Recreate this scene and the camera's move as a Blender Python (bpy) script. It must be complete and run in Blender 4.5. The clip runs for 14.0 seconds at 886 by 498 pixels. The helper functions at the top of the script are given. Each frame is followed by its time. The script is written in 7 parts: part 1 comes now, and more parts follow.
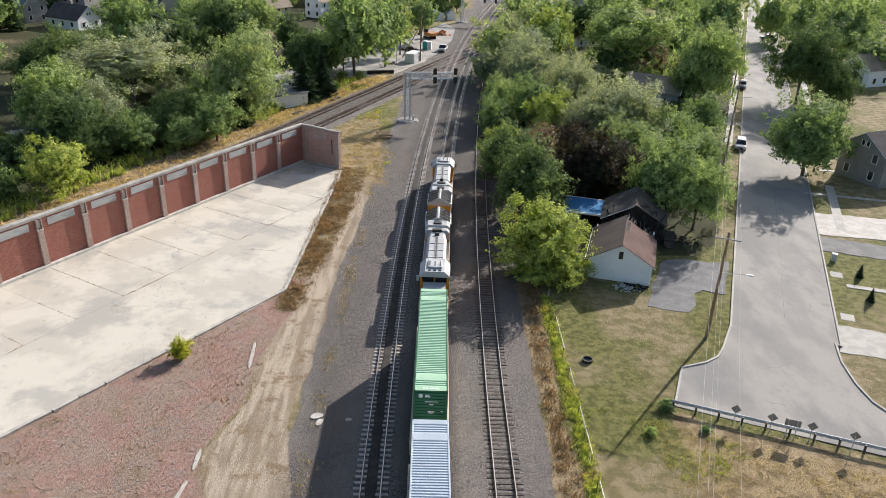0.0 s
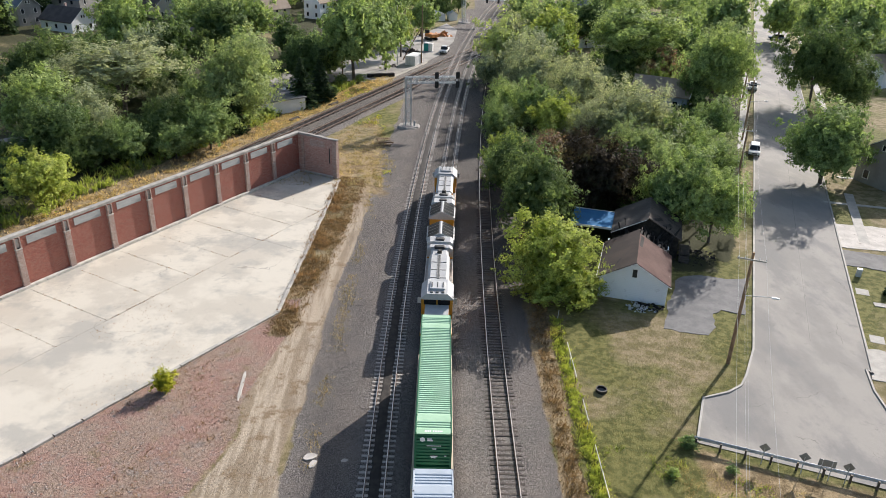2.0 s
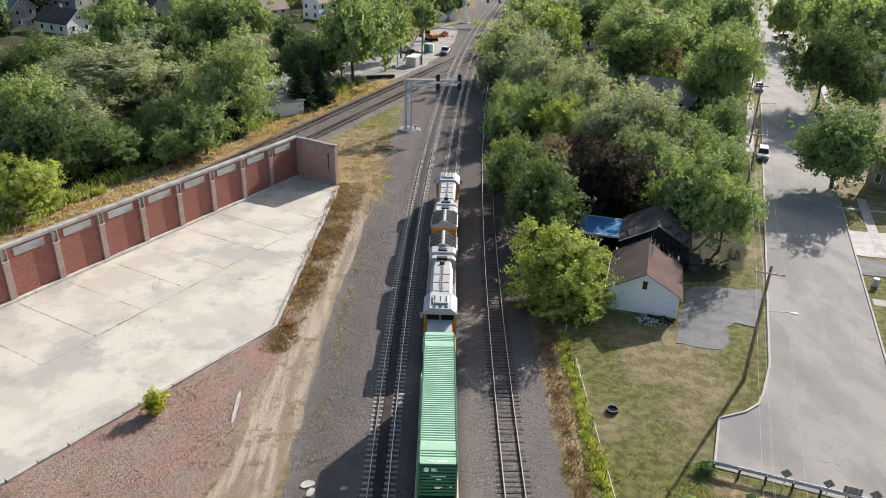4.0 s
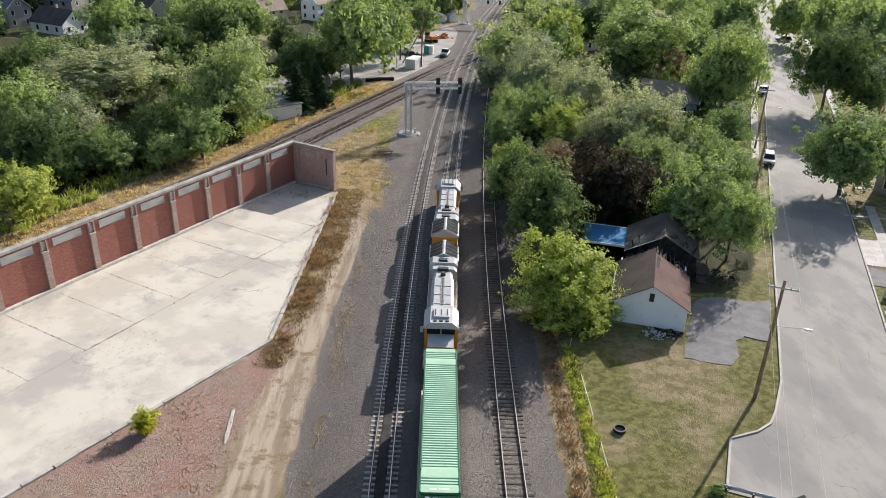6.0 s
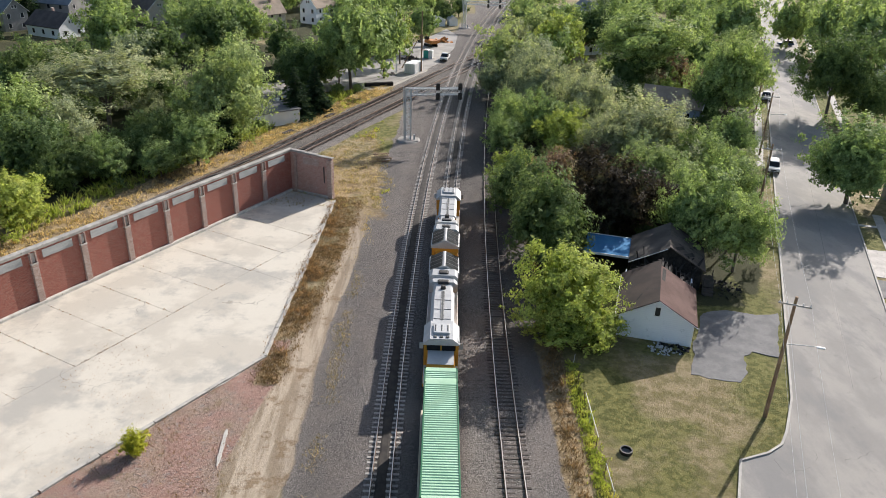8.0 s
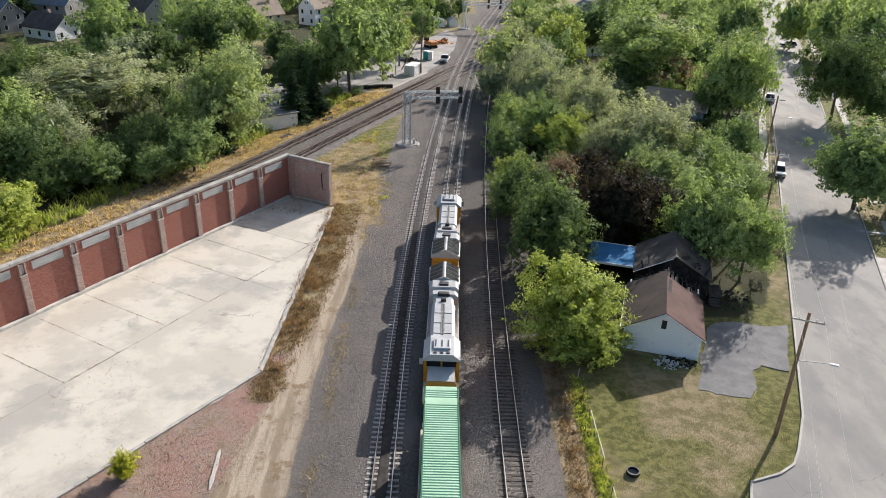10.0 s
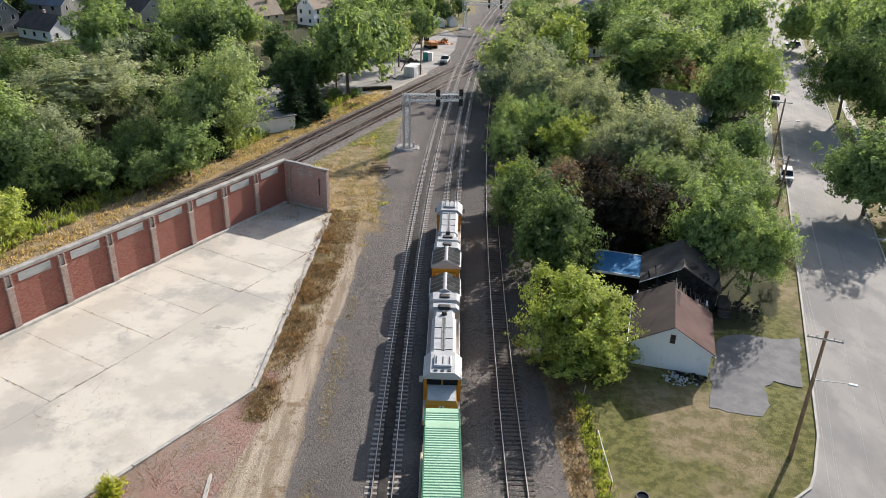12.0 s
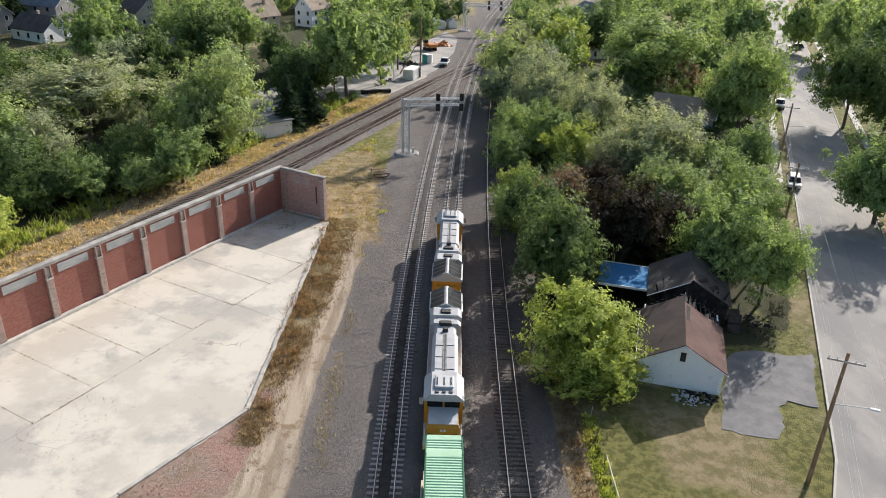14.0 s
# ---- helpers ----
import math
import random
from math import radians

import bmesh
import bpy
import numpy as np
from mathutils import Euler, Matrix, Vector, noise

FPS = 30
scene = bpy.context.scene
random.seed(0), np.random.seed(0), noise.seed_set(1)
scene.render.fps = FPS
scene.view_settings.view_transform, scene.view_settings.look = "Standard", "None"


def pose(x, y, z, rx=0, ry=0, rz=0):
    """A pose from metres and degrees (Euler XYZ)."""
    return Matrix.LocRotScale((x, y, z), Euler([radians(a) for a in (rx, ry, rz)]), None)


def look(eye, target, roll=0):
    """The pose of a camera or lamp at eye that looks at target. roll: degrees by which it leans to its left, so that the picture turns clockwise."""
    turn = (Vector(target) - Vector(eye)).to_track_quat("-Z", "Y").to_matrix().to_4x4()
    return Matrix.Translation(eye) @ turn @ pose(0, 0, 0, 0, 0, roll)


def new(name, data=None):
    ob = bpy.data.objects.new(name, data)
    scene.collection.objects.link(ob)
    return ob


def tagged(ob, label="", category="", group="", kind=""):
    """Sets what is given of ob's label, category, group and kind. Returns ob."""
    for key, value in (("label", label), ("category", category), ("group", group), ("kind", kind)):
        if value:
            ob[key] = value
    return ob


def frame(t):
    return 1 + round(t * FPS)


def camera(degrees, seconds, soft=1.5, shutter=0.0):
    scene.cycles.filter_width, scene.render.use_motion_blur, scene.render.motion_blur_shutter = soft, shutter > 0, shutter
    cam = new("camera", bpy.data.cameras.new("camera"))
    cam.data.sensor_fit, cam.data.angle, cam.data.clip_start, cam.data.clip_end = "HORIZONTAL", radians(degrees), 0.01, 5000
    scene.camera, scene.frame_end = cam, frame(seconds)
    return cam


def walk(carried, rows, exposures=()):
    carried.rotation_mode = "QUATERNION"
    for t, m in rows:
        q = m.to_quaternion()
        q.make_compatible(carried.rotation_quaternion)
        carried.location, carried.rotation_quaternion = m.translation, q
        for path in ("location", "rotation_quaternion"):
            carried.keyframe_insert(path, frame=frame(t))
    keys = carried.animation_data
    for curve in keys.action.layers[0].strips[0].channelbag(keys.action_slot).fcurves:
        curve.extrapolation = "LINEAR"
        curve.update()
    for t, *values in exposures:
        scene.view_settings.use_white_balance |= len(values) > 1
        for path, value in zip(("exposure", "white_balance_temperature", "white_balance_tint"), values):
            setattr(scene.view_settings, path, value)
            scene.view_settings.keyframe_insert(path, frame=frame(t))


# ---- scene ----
cam = camera(62.0, 14.0, soft=0.85)
PATH = [
    (0, (0.356, -2.237, 39.818), (0.412, -0.43, 38.963), 2.2),
    (0.5, (0.308, -0.64, 39.778), (0.363, 1.168, 38.925), 2.1),
    (1, (0.299, 0.802, 39.747), (0.353, 2.609, 38.891), 2.1),
    (1.5, (0.35, 2.027, 39.707), (0.402, 3.833, 38.85), 1.9),
    (2, (0.379, 3.07, 39.667), (0.429, 4.876, 38.809), 1.9),
    (2.5, (0.382, 3.979, 39.617), (0.431, 5.785, 38.759), 1.8),
    (3, (0.304, 4.815, 39.575), (0.353, 6.62, 38.715), 1.7),
    (5.5, (0.008, 8.171, 39.528), (0.06, 9.976, 38.669), 1.9),
    (6, (-0.041, 8.805, 39.533), (0.012, 10.61, 38.674), 1.9),
    (6.5, (-0.077, 9.353, 39.556), (-0.024, 11.159, 38.698), 1.9),
    (7, (-0.092, 9.898, 39.558), (-0.038, 11.705, 38.702), 1.9),
    (7.5, (-0.107, 10.47, 39.575), (-0.053, 12.278, 38.721), 1.9),
    (8, (-0.109, 11.04, 39.587), (-0.054, 12.848, 38.734), 2.0),
    (10.5, (-0.092, 13.991, 39.806), (-0.037, 15.798, 38.951), 1.9),
    (11, (-0.124, 14.665, 39.798), (-0.068, 16.472, 38.943), 1.9),
    (11.5, (-0.154, 15.382, 39.82), (-0.097, 17.189, 38.963), 1.9),
    (12, (-0.117, 16.147, 39.813), (-0.062, 17.953, 38.955), 1.9),
    (12.5, (-0.104, 16.869, 39.8), (-0.048, 18.675, 38.942), 1.9),
    (13, (-0.139, 17.613, 39.81), (-0.083, 19.419, 38.952), 1.9),
    (13.5, (-0.211, 18.332, 39.789), (-0.154, 20.138, 38.931), 1.9),
    (14, (-0.308, 19.113, 39.759), (-0.249, 20.92, 38.902), 2.0),
]
walk(cam, [(t, look(eye, target, roll)) for t, eye, target, roll in PATH])

# ---- daylight: low sun ahead and to the right, clear hazy sky ----
SUN_ELEV, SUN_X, SUN_Y = 26.5, 0.61, 0.792
sun = new("sun", bpy.data.lights.new("sun", "SUN"))
sun.data.energy, sun.data.angle, sun.data.color = 5.0, radians(0.6), (1.0, 0.93, 0.88)
_ce = math.cos(radians(SUN_ELEV))
sun.matrix_world = look((SUN_X * _ce * 300, SUN_Y * _ce * 300, math.sin(radians(SUN_ELEV)) * 300), (0, 0, 0))
world = bpy.data.worlds.new("world")
scene.world = world
world.use_nodes = True
_wn = world.node_tree
_sky = _wn.nodes.new("ShaderNodeTexSky")
_sky.sky_type, _sky.sun_disc = "NISHITA", False
_sky.sun_elevation, _sky.sun_rotation = radians(SUN_ELEV), math.atan2(SUN_X, SUN_Y)
_sky.dust_density, _sky.air_density = 2.0, 1.0
_wn.links.new(_sky.outputs[0], _wn.nodes["Background"].inputs[0])
_wn.nodes["Background"].inputs[1].default_value = 0.106
scene.view_settings.exposure = 0.50

# ---- materials ----
def shader(name):
    m = bpy.data.materials.new(name)
    m.use_nodes = True
    nt = m.node_tree
    return m, nt, nt.nodes["Principled BSDF"]


def noise_node(nt, scale, detail=4.0, rough=0.6, stretch=None):
    geo = nt.nodes.new("ShaderNodeNewGeometry")
    n = nt.nodes.new("ShaderNodeTexNoise")
    n.inputs["Scale"].default_value = scale
    n.inputs["Detail"].default_value = detail
    n.inputs["Roughness"].default_value = rough
    src = geo.outputs["Position"]
    if stretch:
        mp = nt.nodes.new("ShaderNodeMapping")
        mp.inputs["Scale"].default_value = stretch
        nt.links.new(src, mp.inputs["Vector"])
        src = mp.outputs["Vector"]
    nt.links.new(src, n.inputs["Vector"])
    return n.outputs["Fac"]


def span(nt, fac, lo, hi, a=0.0, b=1.0):
    r = nt.nodes.new("ShaderNodeMapRange")
    r.interpolation_type = "SMOOTHSTEP"
    for k, v in zip(("From Min", "From Max", "To Min", "To Max"), (lo, hi, a, b)):
        r.inputs[k].default_value = v
    nt.links.new(fac, r.inputs["Value"])
    return r.outputs["Result"]


def put_in(nt, socket, v):
    if isinstance(v, tuple):
        socket.default_value = (*v, 1.0)[:4]
    elif isinstance(v, (int, float)):
        socket.default_value = v
    else:
        nt.links.new(v, socket)


def mixed(nt, fac, a, b, mode="MIX"):
    m = nt.nodes.new("ShaderNodeMix")
    m.data_type, m.blend_type = "RGBA", mode
    put_in(nt, m.inputs[0], fac)
    put_in(nt, m.inputs[6], a)
    put_in(nt, m.inputs[7], b)
    return m.outputs[2]


def arith(nt, op, a, b):
    m = nt.nodes.new("ShaderNodeMath")
    m.operation = op
    put_in(nt, m.inputs[0], a)
    put_in(nt, m.inputs[1], b)
    return m.outputs[0]


def relief(nt, bsdf, fac, strength, distance=0.02):
    b = nt.nodes.new("ShaderNodeBump")
    b.inputs["Strength"].default_value = strength
    b.inputs["Distance"].default_value = distance
    nt.links.new(fac, b.inputs["Height"])
    nt.links.new(b.outputs[0], bsdf.inputs["Normal"])


def mat(name, c1, c2, scale=0.5, rough=0.85, metal=0.0, bump=0.25, fine=25.0, vary=0.12, stain=None, stain_at=(0.58, 0.7), stretch=None):
    """Two colours over a coarse noise, a fine grain, optional stains, a shift of tone per object."""
    m, nt, bsdf = shader(name)
    col = mixed(nt, span(nt, noise_node(nt, scale, 5, stretch=stretch), 0.35, 0.65), c1, c2)
    if stain:
        col = mixed(nt, span(nt, noise_node(nt, scale * 2.3, 6, 0.7, stretch), *stain_at), col, stain)
    grain = noise_node(nt, fine, 3)
    col = mixed(nt, 1.0, col, mixed(nt, grain, (1 - 2 * vary,) * 3, (1 + 1.2 * vary,) * 3), "MULTIPLY")
    info = nt.nodes.new("ShaderNodeObjectInfo")
    col = mixed(nt, 1.0, col, mixed(nt, info.outputs["Random"], (1 - vary,) * 3, (1 + vary * 0.6,) * 3), "MULTIPLY")
    nt.links.new(col, bsdf.inputs["Base Color"])
    bsdf.inputs["Roughness"].default_value = rough
    bsdf.inputs["Metallic"].default_value = metal
    if bump:
        relief(nt, bsdf, grain, bump)
    return m


def leaf_mat(name, c1, c2, c3):
    """Leaves: tone varies from leaf to leaf, from bough to bough and tree to tree; some light comes through."""
    m, nt, bsdf = shader(name)
    geo = nt.nodes.new("ShaderNodeNewGeometry")
    info = nt.nodes.new("ShaderNodeObjectInfo")
    col = mixed(nt, geo.outputs["Random Per Island"], c1, c2)
    col = mixed(nt, span(nt, noise_node(nt, 0.35, 3), 0.5, 0.68), col, c3)
    col = mixed(nt, 1.0, col, mixed(nt, span(nt, noise_node(nt, 1.3, 3, 0.7), 0.38, 0.62), (0.62, 0.66, 0.64), (1.20, 1.18, 1.10)), "MULTIPLY")
    col = mixed(nt, 1.0, col, mixed(nt, info.outputs["Random"], (0.80, 0.84, 0.80), (1.22, 1.15, 1.05)), "MULTIPLY")
    nt.links.new(col, bsdf.inputs["Base Color"])
    bsdf.inputs["Roughness"].default_value = 0.7
    bsdf.inputs["Specular IOR Level"].default_value = 0.12
    tr = nt.nodes.new("ShaderNodeBsdfTranslucent")
    nt.links.new(mixed(nt, 1.0, col, (1.2, 1.2, 0.85), "MULTIPLY"), tr.inputs["Color"])
    mx = nt.nodes.new("ShaderNodeMixShader")
    mx.inputs[0].default_value = 0.38
    nt.links.new(bsdf.outputs[0], mx.inputs[1])
    nt.links.new(tr.outputs[0], mx.inputs[2])
    nt.links.new(mx.outputs[0], nt.nodes["Material Output"].inputs["Surface"])
    return m


LEAF = {
    "g": leaf_mat("leaf_green", (0.220, 0.310, 0.135), (0.390, 0.495, 0.235), (0.370, 0.460, 0.195)),
    "y": leaf_mat("leaf_yellow_green", (0.305, 0.380, 0.100), (0.490, 0.560, 0.185), (0.410, 0.450, 0.145)),
    "o": leaf_mat("leaf_olive", (0.295, 0.345, 0.225), (0.480, 0.525, 0.375), (0.420, 0.450, 0.340)),
    "d": leaf_mat("leaf_dark_green", (0.108, 0.165, 0.072), (0.218, 0.295, 0.130), (0.162, 0.228, 0.098)),
    "e": leaf_mat("leaf_light_green", (0.295, 0.375, 0.175), (0.470, 0.545, 0.285), (0.410, 0.475, 0.240)),
    "b": leaf_mat("leaf_browning", (0.200, 0.145, 0.110), (0.315, 0.210, 0.165), (0.265, 0.260, 0.125)),
    "k": leaf_mat("leaf_scorched", (0.045, 0.036, 0.030), (0.085, 0.066, 0.055), (0.064, 0.066, 0.045)),
    "s": leaf_mat("needles_spruce", (0.036, 0.068, 0.036), (0.078, 0.117, 0.068), (0.058, 0.098, 0.058)),
    "w": leaf_mat("weeds_dry", (0.48, 0.37, 0.21), (0.66, 0.53, 0.33), (0.44, 0.34, 0.18)),
    "r": leaf_mat("weeds_reddish", (0.25, 0.155, 0.095), (0.39, 0.26, 0.17), (0.31, 0.20, 0.12)),
    "l": leaf_mat("lawn_blades", (0.21, 0.195, 0.075), (0.35, 0.30, 0.14), (0.33, 0.265, 0.155)),
    "v": leaf_mat("bush_leaf", (0.46, 0.47, 0.06), (0.64, 0.62, 0.10), (0.60, 0.58, 0.10)),
    "t": leaf_mat("weeds_green", (0.33, 0.40, 0.09), (0.50, 0.54, 0.15), (0.48, 0.45, 0.15)),
}
BARK = mat("bark", (0.09, 0.07, 0.055), (0.15, 0.125, 0.10), 3.0, 0.9, bump=0.6, fine=18)


def slab_mat(name, pale, warm, grey, dark, rough, stretch=None, crack=0.5, amount=0.75):
    """Weathered poured concrete: broad warm and grey clouds, soft water stains, fine grain, dark specks and hairline cracks."""
    m, nt, bsdf = shader(name)
    col = mixed(nt, span(nt, noise_node(nt, 0.16, 6, 0.6, stretch), 0.42, 0.58), pale, warm)
    col = mixed(nt, span(nt, noise_node(nt, 0.13, 7, 0.66, stretch), 0.49, 0.62, 0, amount), col, grey)
    col = mixed(nt, span(nt, noise_node(nt, 0.55, 6, 0.7), 0.58, 0.72, 0, amount * 0.6), col, dark)
    col = mixed(nt, span(nt, noise_node(nt, 1.9, 5, 0.8), 0.68, 0.76, 0, 0.4), col, dark)
    geo = nt.nodes.new("ShaderNodeNewGeometry")
    warp = nt.nodes.new("ShaderNodeTexNoise")
    warp.inputs["Scale"].default_value = 0.9
    vec = nt.nodes.new("ShaderNodeVectorMath")
    vec.operation = "ADD"
    nt.links.new(geo.outputs["Position"], warp.inputs["Vector"])
    nt.links.new(geo.outputs["Position"], vec.inputs[0])
    nt.links.new(warp.outputs["Color"], vec.inputs[1])
    vor = nt.nodes.new("ShaderNodeTexVoronoi")
    vor.feature = "DISTANCE_TO_EDGE"
    vor.inputs["Scale"].default_value = 0.13
    nt.links.new(vec.outputs[0], vor.inputs["Vector"])
    line = span(nt, vor.outputs["Distance"], 0.0015, 0.005, crack, 0.0)
    line = arith(nt, "MULTIPLY", line, span(nt, noise_node(nt, 0.22, 3), 0.57, 0.63))
    col = mixed(nt, line, col, tuple(0.3 * c for c in dark))
    grain = noise_node(nt, 11, 4, 0.75)
    col = mixed(nt, 1.0, col, mixed(nt, grain, (0.80,) * 3, (1.16,) * 3), "MULTIPLY")
    nt.links.new(col, bsdf.inputs["Base Color"])
    bsdf.inputs["Roughness"].default_value = rough
    bsdf.inputs["Specular IOR Level"].default_value = 0.3
    relief(nt, bsdf, grain, 0.15)
    return m


CONCRETE = slab_mat("concrete_slab", (0.63, 0.588, 0.500), (0.53, 0.490, 0.415), (0.41, 0.392, 0.350), (0.285, 0.270, 0.240), 0.85, None, 0.4, 0.85)
CONCRETE_OLD = mat("concrete_weathered", (0.45, 0.42, 0.38), (0.58, 0.545, 0.50), 0.6, 0.9, bump=0.4, fine=8, vary=0.1, stain=(0.24, 0.22, 0.20))
SILL_PALE = mat("concrete_pale_edge", (0.44, 0.42, 0.38), (0.60, 0.57, 0.515), 0.9, 0.85, bump=0.3, fine=9, vary=0.12, stain=(0.22, 0.20, 0.17))
KERB = mat("concrete_kerb", (0.36, 0.345, 0.315), (0.46, 0.44, 0.40), 0.8, 0.85, bump=0.2, fine=12, vary=0.08)
ROAD = slab_mat("concrete_road", (0.335, 0.317, 0.290), (0.262, 0.252, 0.235), (0.222, 0.218, 0.212), (0.188, 0.183, 0.175), 0.88, (1.0, 0.45, 1.0), 0.4, 0.85)
ROAD_DARK = mat("concrete_road_tyre_dark", (0.150, 0.145, 0.137), (0.190, 0.182, 0.170), 0.25, 0.72, bump=0.12, fine=14, vary=0.06, stretch=(1.0, 0.3, 1.0))
ASPHALT_OLD = mat("asphalt_patched", (0.135, 0.135, 0.137), (0.20, 0.198, 0.194), 0.5, 0.9, bump=0.4, fine=12, vary=0.12, stain=(0.12, 0.12, 0.12))
GRAVEL_PALE = mat("gravel_pale", (0.29, 0.275, 0.255), (0.39, 0.37, 0.34), 0.2, 0.95, bump=0.4, fine=10)
RAIL_STEEL = mat("rail_steel_worn", (0.50, 0.47, 0.43), (0.62, 0.58, 0.54), 1.0, 0.35, 0.85, bump=0.05)
RAIL_RUST = mat("rail_rust", (0.13, 0.075, 0.05), (0.20, 0.13, 0.09), 2.0, 0.85, 0.2)
TIE_CONC = mat("tie_concrete", (0.36, 0.34, 0.31), (0.46, 0.43, 0.39), 1.5, 0.9, bump=0.3, vary=0.16)
TIE_WOOD = mat("tie_creosote_wood", (0.05, 0.041, 0.035), (0.12, 0.10, 0.085), 1.2, 0.9, bump=0.6, vary=0.25)
YELLOW = mat("locomotive_yellow_paint", (0.62, 0.30, 0.03), (0.56, 0.26, 0.025), 0.8, 0.45, bump=0.03, stain=(0.30, 0.15, 0.04), stain_at=(0.62, 0.8))
GREY_PAINT = mat("locomotive_grey_paint", (0.43, 0.44, 0.445), (0.52, 0.53, 0.53), 0.8, 0.55, bump=0.05, stain=(0.30, 0.30, 0.29), stain_at=(0.58, 0.78))
GREY_GRILLE = mat("radiator_grille", (0.055, 0.062, 0.064), (0.095, 0.10, 0.10), 1.5, 0.9, 0.0, bump=0.3)
SOOT = mat("sooty_grey_paint", (0.16, 0.16, 0.155), (0.36, 0.36, 0.35), 2.2, 0.85, bump=0.1, stain=(0.10, 0.10, 0.095))
BLACK = mat("black_paint", (0.018, 0.018, 0.018), (0.035, 0.033, 0.03), 2.0, 0.6)
STEEL_DARK = mat("dirty_steel", (0.07, 0.062, 0.055), (0.12, 0.10, 0.085), 1.5, 0.7, 0.3)
GREEN_PALE = mat("container_roof_green", (0.33, 0.55, 0.36), (0.40, 0.62, 0.43), 0.5, 0.5, bump=0.04, vary=0.05, stain=(0.22, 0.36, 0.22), stain_at=(0.66, 0.8))
GREEN_DEEP = mat("container_green_paint", (0.010, 0.115, 0.050), (0.014, 0.14, 0.06), 0.8, 0.45, bump=0.04, vary=0.05)
BLUE_GREY = mat("container_roof_grey_blue", (0.40, 0.47, 0.54), (0.46, 0.53, 0.60), 0.5, 0.5, bump=0.04, vary=0.05)
CREAM = mat("well_car_cream", (0.55, 0.47, 0.33), (0.62, 0.54, 0.40), 0.8, 0.6, bump=0.1, stain=(0.25, 0.18, 0.12))
WHITE = mat("white_paint", (0.78, 0.78, 0.77), (0.84, 0.84, 0.83), 0.7, 0.6, bump=0.08, vary=0.04)
SIDING_WHITE = mat("siding_white", (0.80, 0.825, 0.86), (0.86, 0.88, 0.905), 0.4, 0.6, bump=0.05, vary=0.03, stain=(0.68, 0.70, 0.72))
SHINGLE_BROWN = mat("shingles_brown", (0.046, 0.033, 0.027), (0.078, 0.054, 0.044), 0.35, 0.95, bump=0.6, fine=14, vary=0.14, stain=(0.05, 0.04, 0.035), stain_at=(0.5, 0.66))
SHINGLE_GREY = mat("shingles_grey", (0.085, 0.076, 0.068), (0.14, 0.125, 0.11), 0.5, 0.95, bump=0.6, fine=14, vary=0.12)
CHARRED = mat("charred_wood", (0.012, 0.011, 0.010), (0.045, 0.04, 0.036), 1.5, 0.95, bump=0.8, vary=0.2)
BLUE_ROOF = mat("blue_tarp", (0.045, 0.20, 0.42), (0.06, 0.25, 0.48), 0.4, 0.95, bump=0.05, vary=0.08, stain=(0.05, 0.16, 0.28))
GALV = mat("galvanised_steel", (0.50, 0.52, 0.53), (0.62, 0.64, 0.65), 1.2, 0.55, 0.2, bump=0.05)
SIGN_BACK = mat("sign_aluminium_back", (0.26, 0.27, 0.27), (0.32, 0.33, 0.33), 1.2, 0.5, 0.3, bump=0.0)
POLE_WOOD = mat("pole_wood", (0.23, 0.145, 0.085), (0.33, 0.22, 0.14), 1.0, 0.9, bump=0.5, fine=20)
GLASS_DARK = mat("window_glass_dark", (0.02, 0.023, 0.027), (0.03, 0.034, 0.04), 1.0, 0.08, 0.0, bump=0.0)
CAR_WHITE = mat("car_paint_white", (0.75, 0.76, 0.77), (0.8, 0.8, 0.8), 1.0, 0.25, bump=0.0, vary=0.03)
CAR_SILVER = mat("car_paint_silver", (0.45, 0.46, 0.47), (0.5, 0.5, 0.5), 1.0, 0.3, 0.5, bump=0.0, vary=0.05)
CAR_BLUE = mat("car_paint_blue", (0.04, 0.09, 0.2), (0.05, 0.1, 0.22), 1.0, 0.3, 0.2, bump=0.0)
RUBBER = mat("rubber", (0.02, 0.02, 0.02), (0.035, 0.033, 0.03), 3.0, 0.85)
RED_LAMP = mat("rail_lamp_red", (0.4, 0.02, 0.015), (0.45, 0.03, 0.02), 2.0, 0.3, bump=0)
ORANGE = mat("machine_orange", (0.55, 0.20, 0.05), (0.62, 0.26, 0.07), 1.2, 0.55, bump=0.1, stain=(0.2, 0.12, 0.08))
TEAL = mat("plastic_teal", (0.03, 0.36, 0.32), (0.04, 0.42, 0.37), 1.0, 0.5, bump=0.02)
COPING = mat("coping_concrete", (0.30, 0.285, 0.26), (0.44, 0.42, 0.385), 0.7, 0.9, bump=0.5, fine=7, vary=0.14, stain=(0.17, 0.16, 0.145))
CMU = mat("block_infill_grey", (0.36, 0.37, 0.36), (0.46, 0.46, 0.45), 0.7, 0.9, bump=0.4, fine=6, vary=0.1, stretch=(1, 1, 5))


